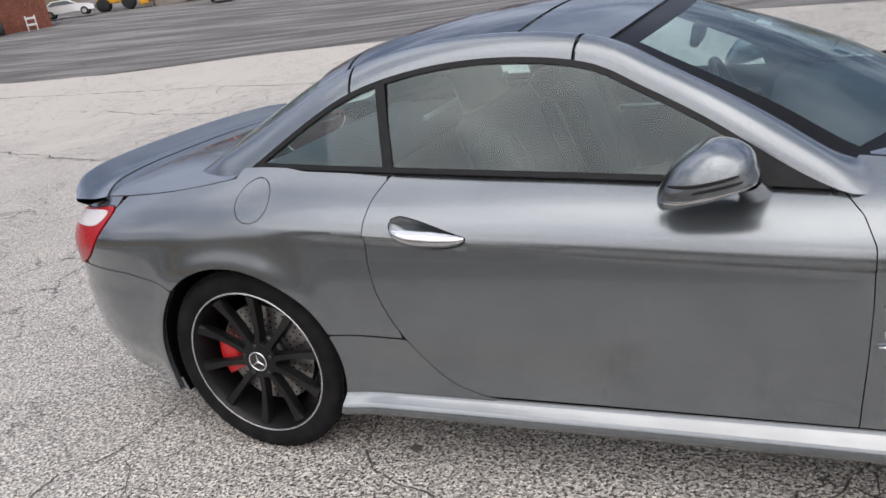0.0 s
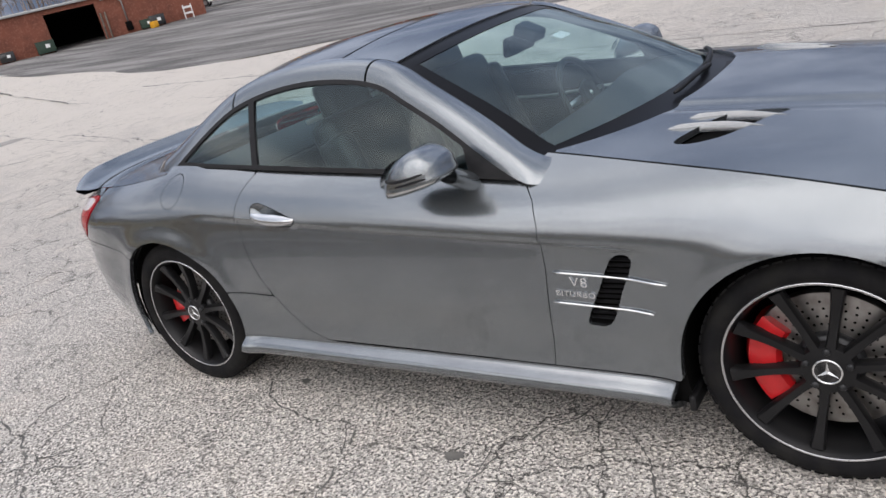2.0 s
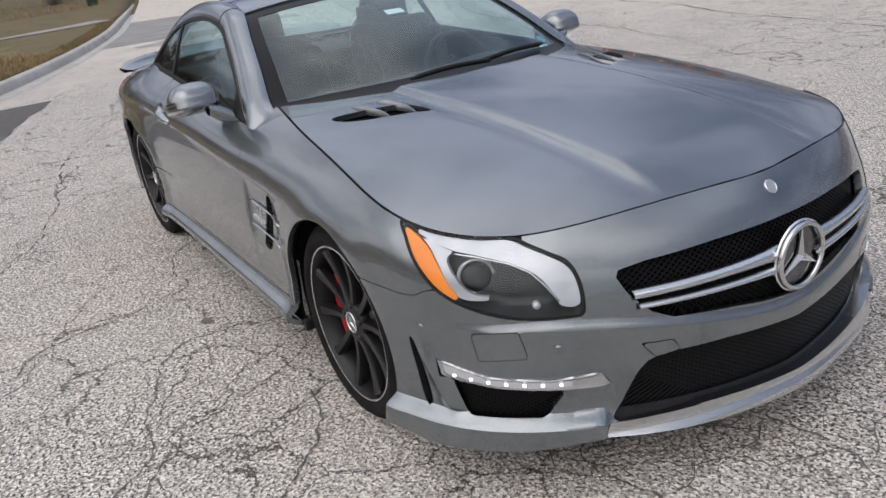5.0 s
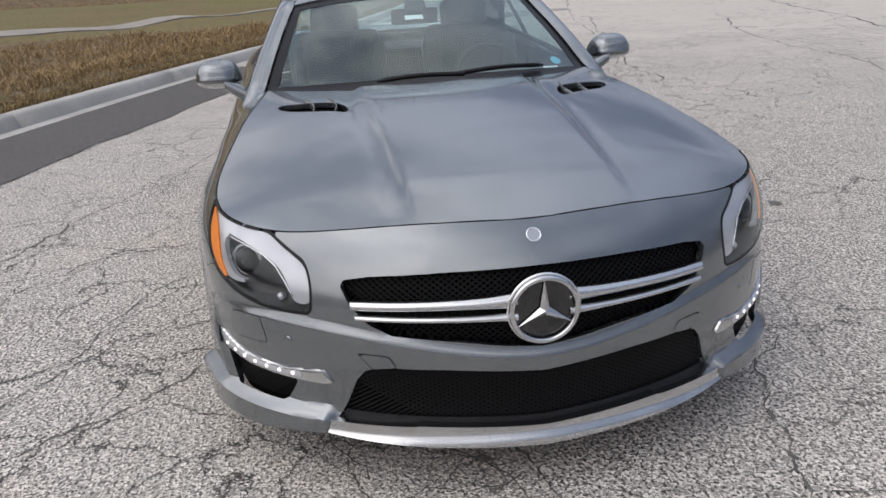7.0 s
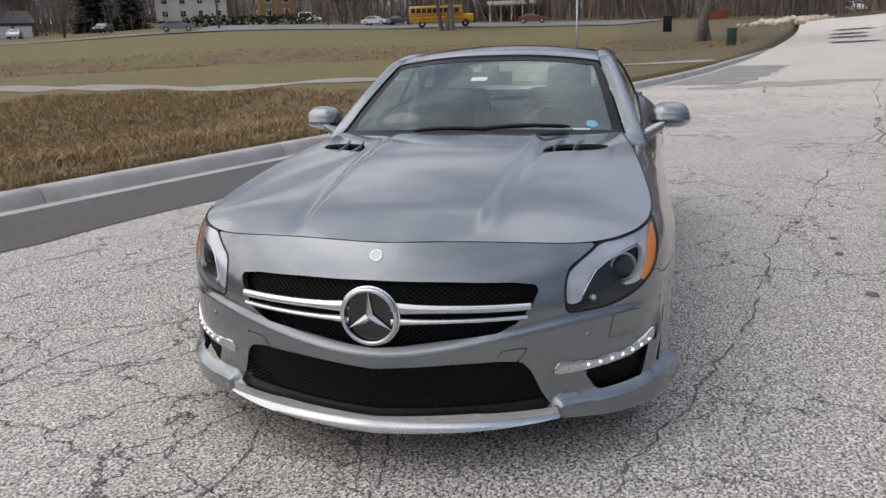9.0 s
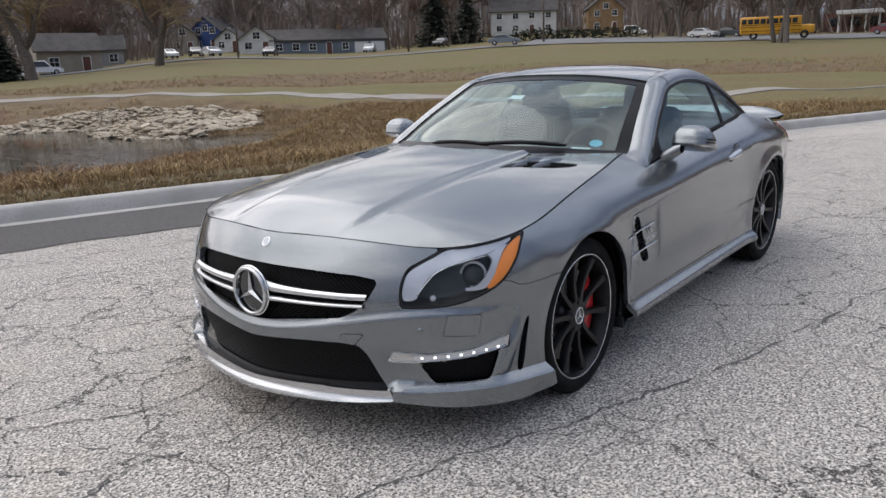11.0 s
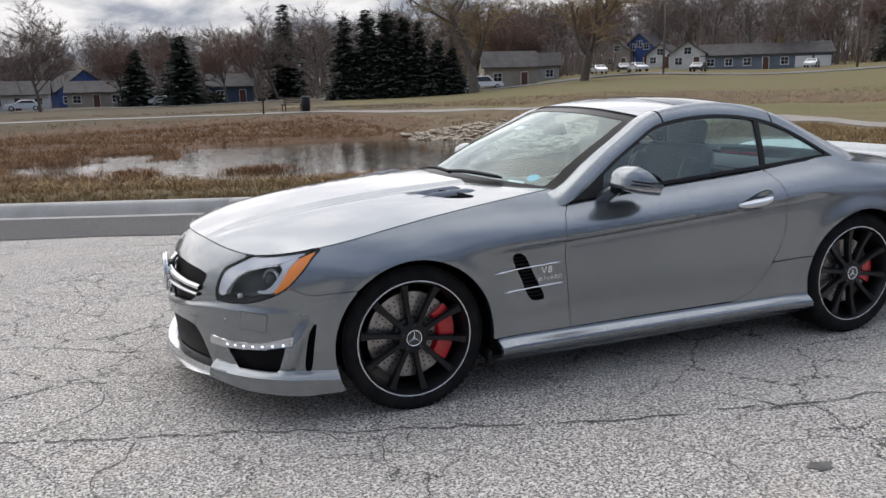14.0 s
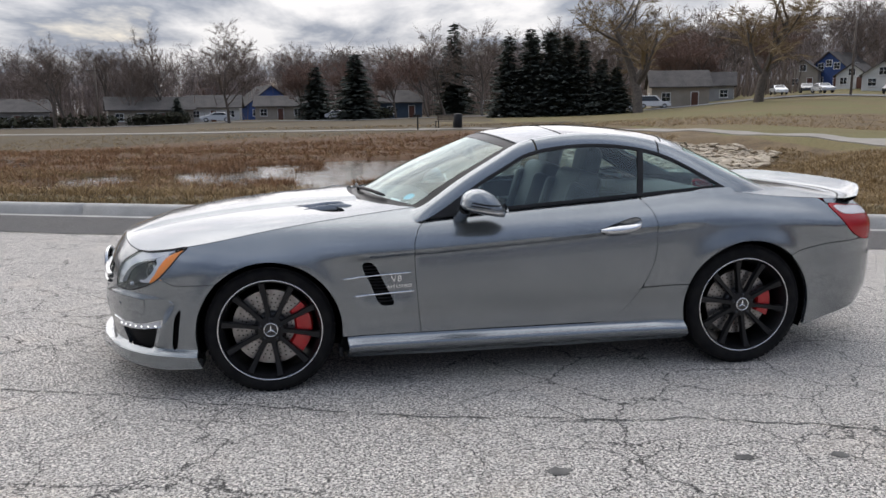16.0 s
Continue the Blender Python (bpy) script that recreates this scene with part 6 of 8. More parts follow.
def mirror_out(x, z):
    """How far the mirror's skin stands out sideways at a point of its side view."""
    dx, dz = x - MIRROR_C[0], z - MIRROR_C[1]
    a = (math.atan2(dz, dx) - _ma[0]) % (2 * math.pi) + _ma[0]
    edge = np.interp(a, np.append(_ma, _ma[0] + 2 * math.pi), np.append(_mr, _mr[0]))
    q = min(.999, math.hypot(dx, dz) / edge)
    return .955 + .105 * (1 - q ** 2) ** (1 / 3.4)


for y in (1, -1):
    rows = []
    for yy in np.sin(np.linspace(-math.pi / 2, math.pi / 2, 23)):
        rr = max(.01, 1 - abs(yy) ** 3.4) ** .5
        rows.append([(MIRROR_C[0] + ox * rr, .955 + .105 * yy, MIRROR_C[1] - .006 + oz * rr) for ox, oz in _mo])
    shell = loft(rows, closed=True, flip=True)
    n_m = len(_mo)
    shell = shell[0], list(shell[1]) + [tuple(range(n_m)), tuple(range(22 * n_m, 23 * n_m))[::-1]]
    mir = part("door_mirror", on_side(shell, y), PAINT, car, "grey domed door mirror with silver lower band", split=60)
    gl = [(-1.186 - .022 * math.sin(a) * -1 - .016, .955 + .062 * math.cos(a), .945 + .044 * math.sin(a)) for a in np.linspace(0, 2 * math.pi, 28, endpoint=False)]
    part("mirror_glass", on_side((gl, [tuple(range(28))[::-1]]), y), MIRROR, mir, smooth_faces=False)
    for nm, mat, w, line in (("mirror_groove", BLACK, .0042, ((-1.175, .954), (-1.116, .958), (-1.058, .967), (-1.012, .976))), ("mirror_groove", BLACK, .0036, ((-1.116, .942), (-1.053, .953), (-1.004, .960))), ("mirror_band", BRIGHT, .0045, ((-1.197, .913), (-1.123, .921), (-1.041, .933), (-.985, .944)))):
        pts = rounded([np.array(p) for p in line], 6, closed=False)
        rows = []
        for i, (px, pz) in enumerate(pts):
            k = w * (1 - .7 * abs(2 * i / (len(pts) - 1) - 1) ** 4)
            rows.append([(MIRROR_C[0] + (px - MIRROR_C[0]) * .95, mirror_out(MIRROR_C[0] + (px - MIRROR_C[0]) * .95, MIRROR_C[1] + (pz - MIRROR_C[1]) * .95 + o) + (.0018 if o == 0 else .0002), MIRROR_C[1] + (pz - MIRROR_C[1]) * .95 + o - .006) for o in (-k, 0, k)])
        part(nm, on_side(loft(rows, flip=True), y), mat, mir)
    arm = [[(-1.012 + .037 * math.cos(a) + .018 * t, .925 - .090 * t, .925 - .058 * t + .030 * math.sin(a) * (1 + .3 * t)) for a in np.linspace(0, 2 * math.pi, 14, endpoint=False)] for t in np.linspace(0, 1, 5)]
    part("mirror_arm", on_side(loft(arm, closed=True, flip=True), y), PAINT, mir)
    # handle: a full bar before a hollow in the door
    cup_r = inside(CUP)
    dr = doors[0 if y > 0 else 1]
    part("handle_cup", on_side(patch(shrunk(cup_r, .0005), (3.26, 3.54), (.74, .86), .006, lifted(lambda s, z: -.001 - .022 * np.clip(cup_r(s, z) / .03, 0, 1) ** .6)), y), PAINT, dr, "hollow behind the handle")
    bar_h = inside(rounded([(3.517, .815), (3.46, .812), (3.40, .808), (3.33, .799), (3.284, .786), (3.33, .767), (3.40, .761), (3.46, .768), (3.505, .790)], 4))
    part("door_handle", on_side(thick(patch(bar_h, (3.26, 3.54), (.74, .84), .006, lifted(lambda s, z: .001 + .016 * np.clip(bar_h(s, z) / .022, 0, 1) ** .6)), .02), y), BRIGHT, dr, "bright silver door handle")

# ---- lettering on the fenders
for y in (1, -1):
    for word, size, s0, z0 in (("V8", .044, 2.170, .556), ("BITURBO", .0255, 2.150, .522)):
        cu = bpy.data.curves.new("lettering", "FONT")
        cu.body, cu.size, cu.extrude, cu.space_character = word, size, .0015, 1.12
        tmp = new("lettering", cu)
        dg = bpy.context.evaluated_depsgraph_get()
        me = bpy.data.meshes.new_from_object(tmp.evaluated_get(dg))
        bpy.data.objects.remove(tmp)
        co = np.array([v.co for v in me.vertices])
        u = co[:, 0] * 1.12
        if y < 0:
            u = u.max() - u
        uu = s0 + u if y > 0 else s0 + u
        zz = z0 + co[:, 1] + (u * .045)
        pos = np.array([lifted(.003 + (.002 if e > 0 else -.002))(np.array([a]), np.array([b]))[0] for a, b, e in zip(uu, zz, co[:, 2])])
        pos[:, 1] *= y
        for v, p in zip(me.vertices, pos):
            v.co = p
        me.materials.clear()
        me.materials.append(CHROME)
        part("lettering", me, CHROME, car, "chrome fender lettering", smooth_faces=False)


# ---- wheels
def wheel_meshes(tyre_r, rim_r, width):
    w = width
    prof = [(rim_r - .004, -w), (rim_r + .012, -w - .006), (tyre_r - .018, -w - .010), (tyre_r - .006, -w + .004), (tyre_r, -w + .025), (tyre_r, -.022), (tyre_r - .005, -.003), (tyre_r - .016, .010), ((tyre_r + rim_r) / 2, .019), (rim_r + .010, .014), (rim_r + .001, .006), (rim_r - .004, 0)]
    tyre = lathe(prof, 72)
    blocks = []
    for i in range(60):
        a = 2 * math.pi * i / 60
        for y0, y1, twist in ((-.045, -.004, .02), (-w + .02, -w + .06, -.02), (-.115, -.062, .03), (-w + .075, -.13, -.03)):
            m = Matrix.Rotation(-a, 4, "Y")
            g = box(.026, y1 - y0, .006, (twist * .2, (y0 + y1) / 2, tyre_r - .002), .001)
            blocks.append(moved(g, m))
    tread = join(*blocks)
    lip = lathe([(rim_r - .0065, .0075), (rim_r - .003, .0098), (rim_r + .001, .0085), (rim_r + .001, .002)], 72)
    barrel = lathe([(rim_r - .0065, .0072), (rim_r - .012, -.002), (rim_r - .020, -.020), (rim_r - .028, -.06), (rim_r - .040, -w + .01), (rim_r - .01, -w), (rim_r, -w)], 56)
    spokes = []
    for i in range(10):
        a = 2 * math.pi * i / 10 + .157
        rows = []
        for t in np.linspace(0, 1, 9):
            r = .034 + (rim_r - .018 - .034) * t
            hw = .0195 - .0065 * math.sin(math.pi * t ** .8) + .001 * max(0, t - .75) * 4
            hy = -.012 - .012 * math.sin(math.pi * t) + .010 * t
            dy = .034
            sec = [(-hw * .7, hy), (-hw, hy - .010), (-hw * .85, hy - dy), (hw * .85, hy - dy), (hw, hy - .010), (hw * .7, hy)]
            rows.append([(x, yv, r) for x, yv in sec])
        spokes.append(moved(loft(rows, closed=True), Matrix.Rotation(a, 4, "Y")))
    face = lathe([(.0, -.012), (.036, -.010), (.066, -.016), (.072, -.026), (.072, -.06)], 40)
    bolts = []
    for i in range(5):
        a = 2 * math.pi * i / 5
        bolts.append(moved(lathe([(0, -.008), (.008, -.008), (.0105, -.012), (.0105, -.03)], 8), Matrix.Rotation(a, 4, "Y") @ Matrix.Translation((0, 0, .0555))))
    return tyre, tread, lip, barrel, face, bolts, spokes


def caliper(span, r0, r1):
    rows = []
    for a in np.linspace(-span, span, 14):
        k = 1 - .12 * (abs(a) / span) ** 4
        d = (math.cos(a), math.sin(a))
        pts = [(r0, -.145), (r0, -.062), (r0 + .012, -.048), ((r0 + r1) / 2, -.043), (r1 - .01, -.050), (r1 * k, -.068), (r1 * k, -.145)]
        rows.append([(-r * d[0], yv, r * d[1]) for r, yv in pts])
    g = loft(rows, flip=True)
    ends = [tuple(range(7)), tuple(range(13 * 7, 14 * 7))[::-1]]
    return g[0], list(g[1]) + ends


def brake_disc(r):
    g = lathe([(.085, -.075), (r, -.075), (r + .002, -.078), (r + .002, -.102), (r, -.105), (.085, -.105)], 56)
    hat = lathe([(.0, -.045), (.070, -.045), (.085, -.055), (.086, -.075)], 40)
    holes = []
    for i in range(36):
        for k, rr in enumerate((.105, .128, .150, .170)):
            a = 2 * math.pi * (i + .22 * k) / 36
            if rr < r - .01:
                holes.append(moved(lathe([(0, 0), (.0042, 0)], 6), Matrix.Translation((rr * math.cos(a), -.0745, rr * math.sin(a)))))
    return g, hat, join(*holes)


def build_wheel(hub, hub_y, tyre_r, rim_r, width, cal_span, disc_r):
    tyre, tread, lip_g, barrel, face, bolts, spokes = wheel_meshes(tyre_r, rim_r, width)
    disc, hat, holes = brake_disc(disc_r)
    star_g = moved(star(.031, .003, .0045), Matrix.Rotation(radians(90), 4, "Z"))
    star_g = [(x, yv - .0075, z) for x, yv, z in star_g[0]], star_g[1]
    cap_ring = [(z2, x2 - .009, y2) for x2, y2, z2 in ring(.0345, .003, 40)[0]], [f[::-1] for f in ring(.0345, .003, 40)[1]]
    cap_disc = lathe([(0, -.0085), (.034, -.0085)], 32)
    made = {}
    for y in (1, -1):
        me_face = mesh_from("wheel", *on_side(face, y), RIMBLACK)
        me_face.set_sharp_from_angle(angle=radians(35))
        w = new("wheel", me_face)
        w.parent = car
        w["label"] = "black ten-spoke wheel with a bright rim edge"
        place = Matrix.Translation((hub[0], y * hub_y, hub[1]))
        w.matrix_basis = place
        part("tyre", on_side(tyre, y), RUBBER, w, "low-profile black tyre", split=50)
        part("tread", on_side(tread, y), RUBBER, w, smooth_faces=False)
        part("rim_lip", on_side(lip_g, y), RIMEDGE, w)
        part("rim_barrel", on_side(barrel, y), RIMBLACK, w)
        for g in bolts:
            part("wheel_bolt", on_side(g, y), LAMPGREY, w)
        for g in spokes:
            part("spoke", on_side(g, y), RIMBLACK, w, split=35)
        part("brake_disc", on_side(disc, y), DISC, w, "drilled steel brake disc", split=40)
        part("disc_hat", on_side(hat, y), LAMPGREY, w)
        part("disc_drilling", on_side(holes, y), DARK, w, smooth_faces=False)
        part("brake_caliper", on_side(caliper(cal_span, disc_r - .075, disc_r + .018), y), RED, w, "red brake caliper", split=40)
        part("hub_cap", on_side(cap_disc, y), GLOSSBLACK, w)
        part("cap_ring", on_side(cap_ring, y), CHROME, w)
        part("cap_arms", on_side(star_g, y), CHROME, w, smooth_faces=False)
        made[y] = w
    return made


build_wheel((0.0, .327), .900, .327, .264, .235, radians(40), .196)
build_wheel((-2.585, .338), .916, .338, .266, .26, radians(25), .182)

# ---- inner skin, wheel housings, floor
inner_sdf = arch(inside([(1.0, .56), (1.15, .72)] + sx((.0, .74), (-.6, .80), (-.9, .80), (-2.0, .86), (-2.6, .84), (-3.1, .80), (-3.3, .6), (-3.3, .25), (-.0, .19)) + [(1.0, .19)]))
both_sides("inner_skin", patch(inner_sdf, (.95, 5.2), (.17, .90), .03, lifted(-.03)), DARK)
for (hx, hz), ra in ((HUB_F, ARCH_F), (HUB_R, ARCH_R)):
    rows = []
    for a in np.linspace(math.radians(-22), math.radians(202), 30):
        r = ra + .012
        rows.append([(hx + r * math.cos(a), yv, hz + r * math.sin(a)) for yv in (.60, .75, .90)])
    g = loft(rows)
    cap = [(hx + (ra + .012) * math.cos(a), .60, hz + (ra + .012) * math.sin(a)) for a in np.linspace(math.radians(-22), math.radians(202), 30)]
    both_sides("wheel_housing", join(g, (cap, [tuple(range(30))])), DARK)
part("underbody", box(3.70, 1.36, .06, (-1.30, 0, .20), .02), DARK, car)
both_sides("air_deflector", box(.02, .14, .05, (-.352, .86, .20), .008), BLACK)
both_sides("front_arch_flap", box(.02, .12, .05, (.350, .86, .178), .008), BLACK)

# ---- cabin
part("cowl_panel", loft([[(float(cowl_x(y)) + .006, y, float(hood_top(cowl_x(y) + .005, y)) - .018) for y in np.linspace(-.70, .70, 29)], [(float(cowl_x(y)) - .10, y * .985, float(hood_top(cowl_x(y), y)) - .024) for y in np.linspace(-.70, .70, 29)]]), BLACK, car)
dash_rows = []
for y in np.linspace(-.70, .70, 29):
    hood_b = .012 * math.exp(-((y - .36) / .16) ** 2)
    xb = float(cowl_x(y)) - .08
    dash_rows.append([(xb, y, .905), (-.80, y, .905 + hood_b), (-.93, y, .90 + 2 * hood_b), (-.99, y, .87 + hood_b), (-1.0, y, .78), (-.94, y, .60), (-.90, y, .40)])
part("dashboard", loft(dash_rows), DASH, car, "dark dashboard", split=40)
wheel_m = Matrix.Translation((-1.13, .36, .84)) @ Matrix.Rotation(radians(-22), 4, "Y")
sw = part("steering_wheel", moved(ring(.178, .0145, 48), wheel_m), LEATHER, car, "black leather steering wheel")
part("wheel_hub", moved(lathe([(0, .0), (.05, -.004), (.065, -.02), (.065, -.04)], 20, "z"), wheel_m @ Matrix.Rotation(radians(-90), 4, "Y")), DASH, sw)
for a in (0, 180, 270):
    d = Vector((0, math.cos(radians(a)), math.sin(radians(a))))
    part("wheel_spoke", moved(tube([d * .05, d * .175], [.016, .011], 8), wheel_m), SILVERTRIM, sw)


def cushion(sx_, sy, sz, at, tilt=0, r=.05):
    bm = bmesh.new()
    bmesh.ops.create_cube(bm, size=1)
    bmesh.ops.scale(bm, vec=(sx_, sy, sz), verts=bm.verts)
    bmesh.ops.bevel(bm, geom=bm.edges[:], offset=r, segments=4, affect="EDGES", profile=.5)
    bmesh.ops.transform(bm, matrix=Matrix.Translation(at) @ Matrix.Rotation(radians(tilt), 4, "Y"), verts=bm.verts)
    return bm


for y in (.37, -.37):
    seat = part("car_seat", cushion(.52, .50, .17, (-1.42, y, .47), -6, .06), LEATHER, car, "black leather bucket seat")
    part("backrest", cushion(.15, .50, .60, (-1.72, y, .78), -18, .06), LEATHER, seat)
    for q in (.22, -.22):
        part("side_bolster", cushion(.17, .09, .50, (-1.68, y + q, .76), -18, .04), LEATHER, seat)
    part("headrest", cushion(.10, .27, .20, (-1.845, y, 1.105), -12, .045), LEATHER, seat)
    part("belt_guide", tube([(-1.76, y + math.copysign(.2, y), 1.00), (-1.77, y + math.copysign(.21, y), .93), (-1.73, y + math.copysign(.19, y), .90)], .009, 8), SILVERTRIM, seat)
part("centre_console", cushion(.75, .22, .25, (-1.35, 0, .50), 0, .04), DASH, car)
part("rear_bulkhead", cushion(.10, 1.30, .50, (-2.10, 0, .66), 0, .04), DASH, car)
part("parcel_shelf", box(.60, 1.25, .03, (-2.42, 0, .90), .01), DASH, car)
part("wind_deflector_bar", tube([(-2.04, -.42, 1.03), (-2.04, .42, 1.03)], .011, 8), PAPER, car, "pale bar behind the seats")
for y in (1, -1):
    part("door_card", on_side(loft([[(x, .79, .90), (x, .80, .80), (x, .76, .72), (x, .80, .40)] for x in np.linspace(-.95, -2.0, 12)], flip=True), y), DASH, car)
    part("window_switch_trim", on_side(tube([(-1.05, .775, .80), (-1.5, .765, .775), (-1.85, .775, .79)], .010, 6), y), SILVERTRIM, car)
part("rear_view_mirror", cushion(.03, .23, .075, (-1.20, 0, 1.160), 12, .012), BLACK, car, "interior rear-view mirror")
part("mirror_housing", cushion(.10, .10, .05, (-1.145, 0, 1.195), 28, .015), BLACK, car)


def on_screen(name, u0, u1, t0, t1, mat, label, oval=False):
    if oval:
        pts = [canopy((u0 + u1) / 2 + (u1 - u0) / 2 * math.cos(a), (t0 + t1) / 2 + (t1 - t0) / 2 * math.sin(a), .013) for a in np.linspace(0, 2 * math.pi, 24, endpoint=False)]
        return part(name, (pts, [tuple(range(24))]), mat, screen, label, smooth_faces=False)
    return part(name, ([canopy(u, t, .013) for u, t in ((u0, t0), (u1, t0), (u1, t1), (u0, t1))], [(0, 1, 2, 3)]), mat, screen, label, smooth_faces=False)


on_screen("mirror_label", -.115, .02, .300, .318, PAPER, "small white label under the mirror")
on_screen("permit_sticker", .77, .845, .118, .148, CYAN, "small blue oval sticker", True)
on_screen("id_strip", .68, .79, .101, .111, PAPER, "pale strip with unreadable marks")
for u0, u1, t0, t1 in ((.10, .66, .080, .092), (.14, -.36, .076, .070)):
    blade = [Vector(canopy(u0 + (u1 - u0) * q, t0 + (t1 - t0) * q, -.012 - .010 * math.sin(math.pi * q))) for q in np.linspace(0, 1, 12)]
    part("wiper", tube(blade, [.010] * 11 + [.005], 6), BLACK, car, "black windscreen wiper")


# ---------------------------------------------------------------- far roads, houses, vehicles
FAR_ASPHALT = material("far_road_asphalt", (.20, .20, .20), .9, other=(.155, .155, .155), scale=.2)


def casing(w, h, wi, hi, y0, y1):
    """A rectangular frame in one piece, from its outer and inner width and height."""
    loop = lambda a, b, y: [(-a / 2, y, -b / 2), (a / 2, y, -b / 2), (a / 2, y, b / 2), (-a / 2, y, b / 2)]
    verts = loop(w, h, y0) + loop(wi, hi, y0) + loop(wi, hi, y1) + loop(w, h, y1)
    faces = [(4 * k + i, 4 * k + (i + 1) % 4, 4 * ((k + 1) % 4) + (i + 1) % 4, 4 * ((k + 1) % 4) + i) for k in range(4) for i in range(4)]
    return verts, faces


def on_land(x, y, up=0.0):
    return float(bed(x, y)) + up


def band(name, pts, width, mat, label):
    line = rounded([np.array(p) for p in pts], 8, closed=False)
    rows = []
    for i, p in enumerate(line):
        d = line[min(i + 1, len(line) - 1)] - line[max(i - 1, 0)]
        n = np.array([-d[1], d[0]]) / np.hypot(*d)
        rows.append([(p[0] + n[0] * w, p[1] + n[1] * w, on_land(p[0] + n[0] * w, p[1] + n[1] * w, .10)) for w in np.linspace(width / 2, -width / 2, 5)])
    return tagged(part(name, loft(rows, flip=True), mat), label, "road", kind="structure")


band("far_road", [(90, -108), (45, -104), (10, -108), (-20, -106), (-45, -94), (-66, -90), (-85, -66), (-98, -45), (-112, -24)], 7, FAR_ASPHALT, "grey park road before the houses")
band("far_car_park", [(-104, -62), (-114, -40), (-118, -20), (-112, 2)], 26, FAR_ASPHALT, "grey car park by the bus")

WALLS = {"tan": material("tan_siding", (.36, .32, .27), .8, other=(.30, .27, .225), scale=.7), "white": material("white_siding", (.62, .62, .60), .8, other=(.52, .52, .51), scale=.6),
         "blue": material("blue_siding", (.055, .10, .27), .8, other=(.045, .08, .22), scale=.6), "slate": material("slate_siding", (.17, .20, .245), .8, other=(.14, .165, .20), scale=.6),
         "grey": material("grey_siding", (.33, .33, .33), .8, other=(.27, .27, .27), scale=.6), "navy": material("navy_siding", (.07, .10, .14), .8, other=(.05, .075, .11), scale=.6),
         "ochre": material("ochre_brick", (.33, .225, .12), .85, other=(.26, .17, .09), scale=1.2)}
SHINGLE = material("grey_shingles", (.088, .080, .075), .9, other=(.058, .054, .052), scale=.8, fine=(.115, .106, .10), fine_scale=6)
FRAMEWHITE = material("white_window_frame", (.7, .7, .69), .6)
PANE = material("dark_pane", (.02, .024, .028), .08, coat=.5)
DOORMAT = material("house_door", (.13, .055, .038), .6, other=(.10, .045, .03), scale=3)


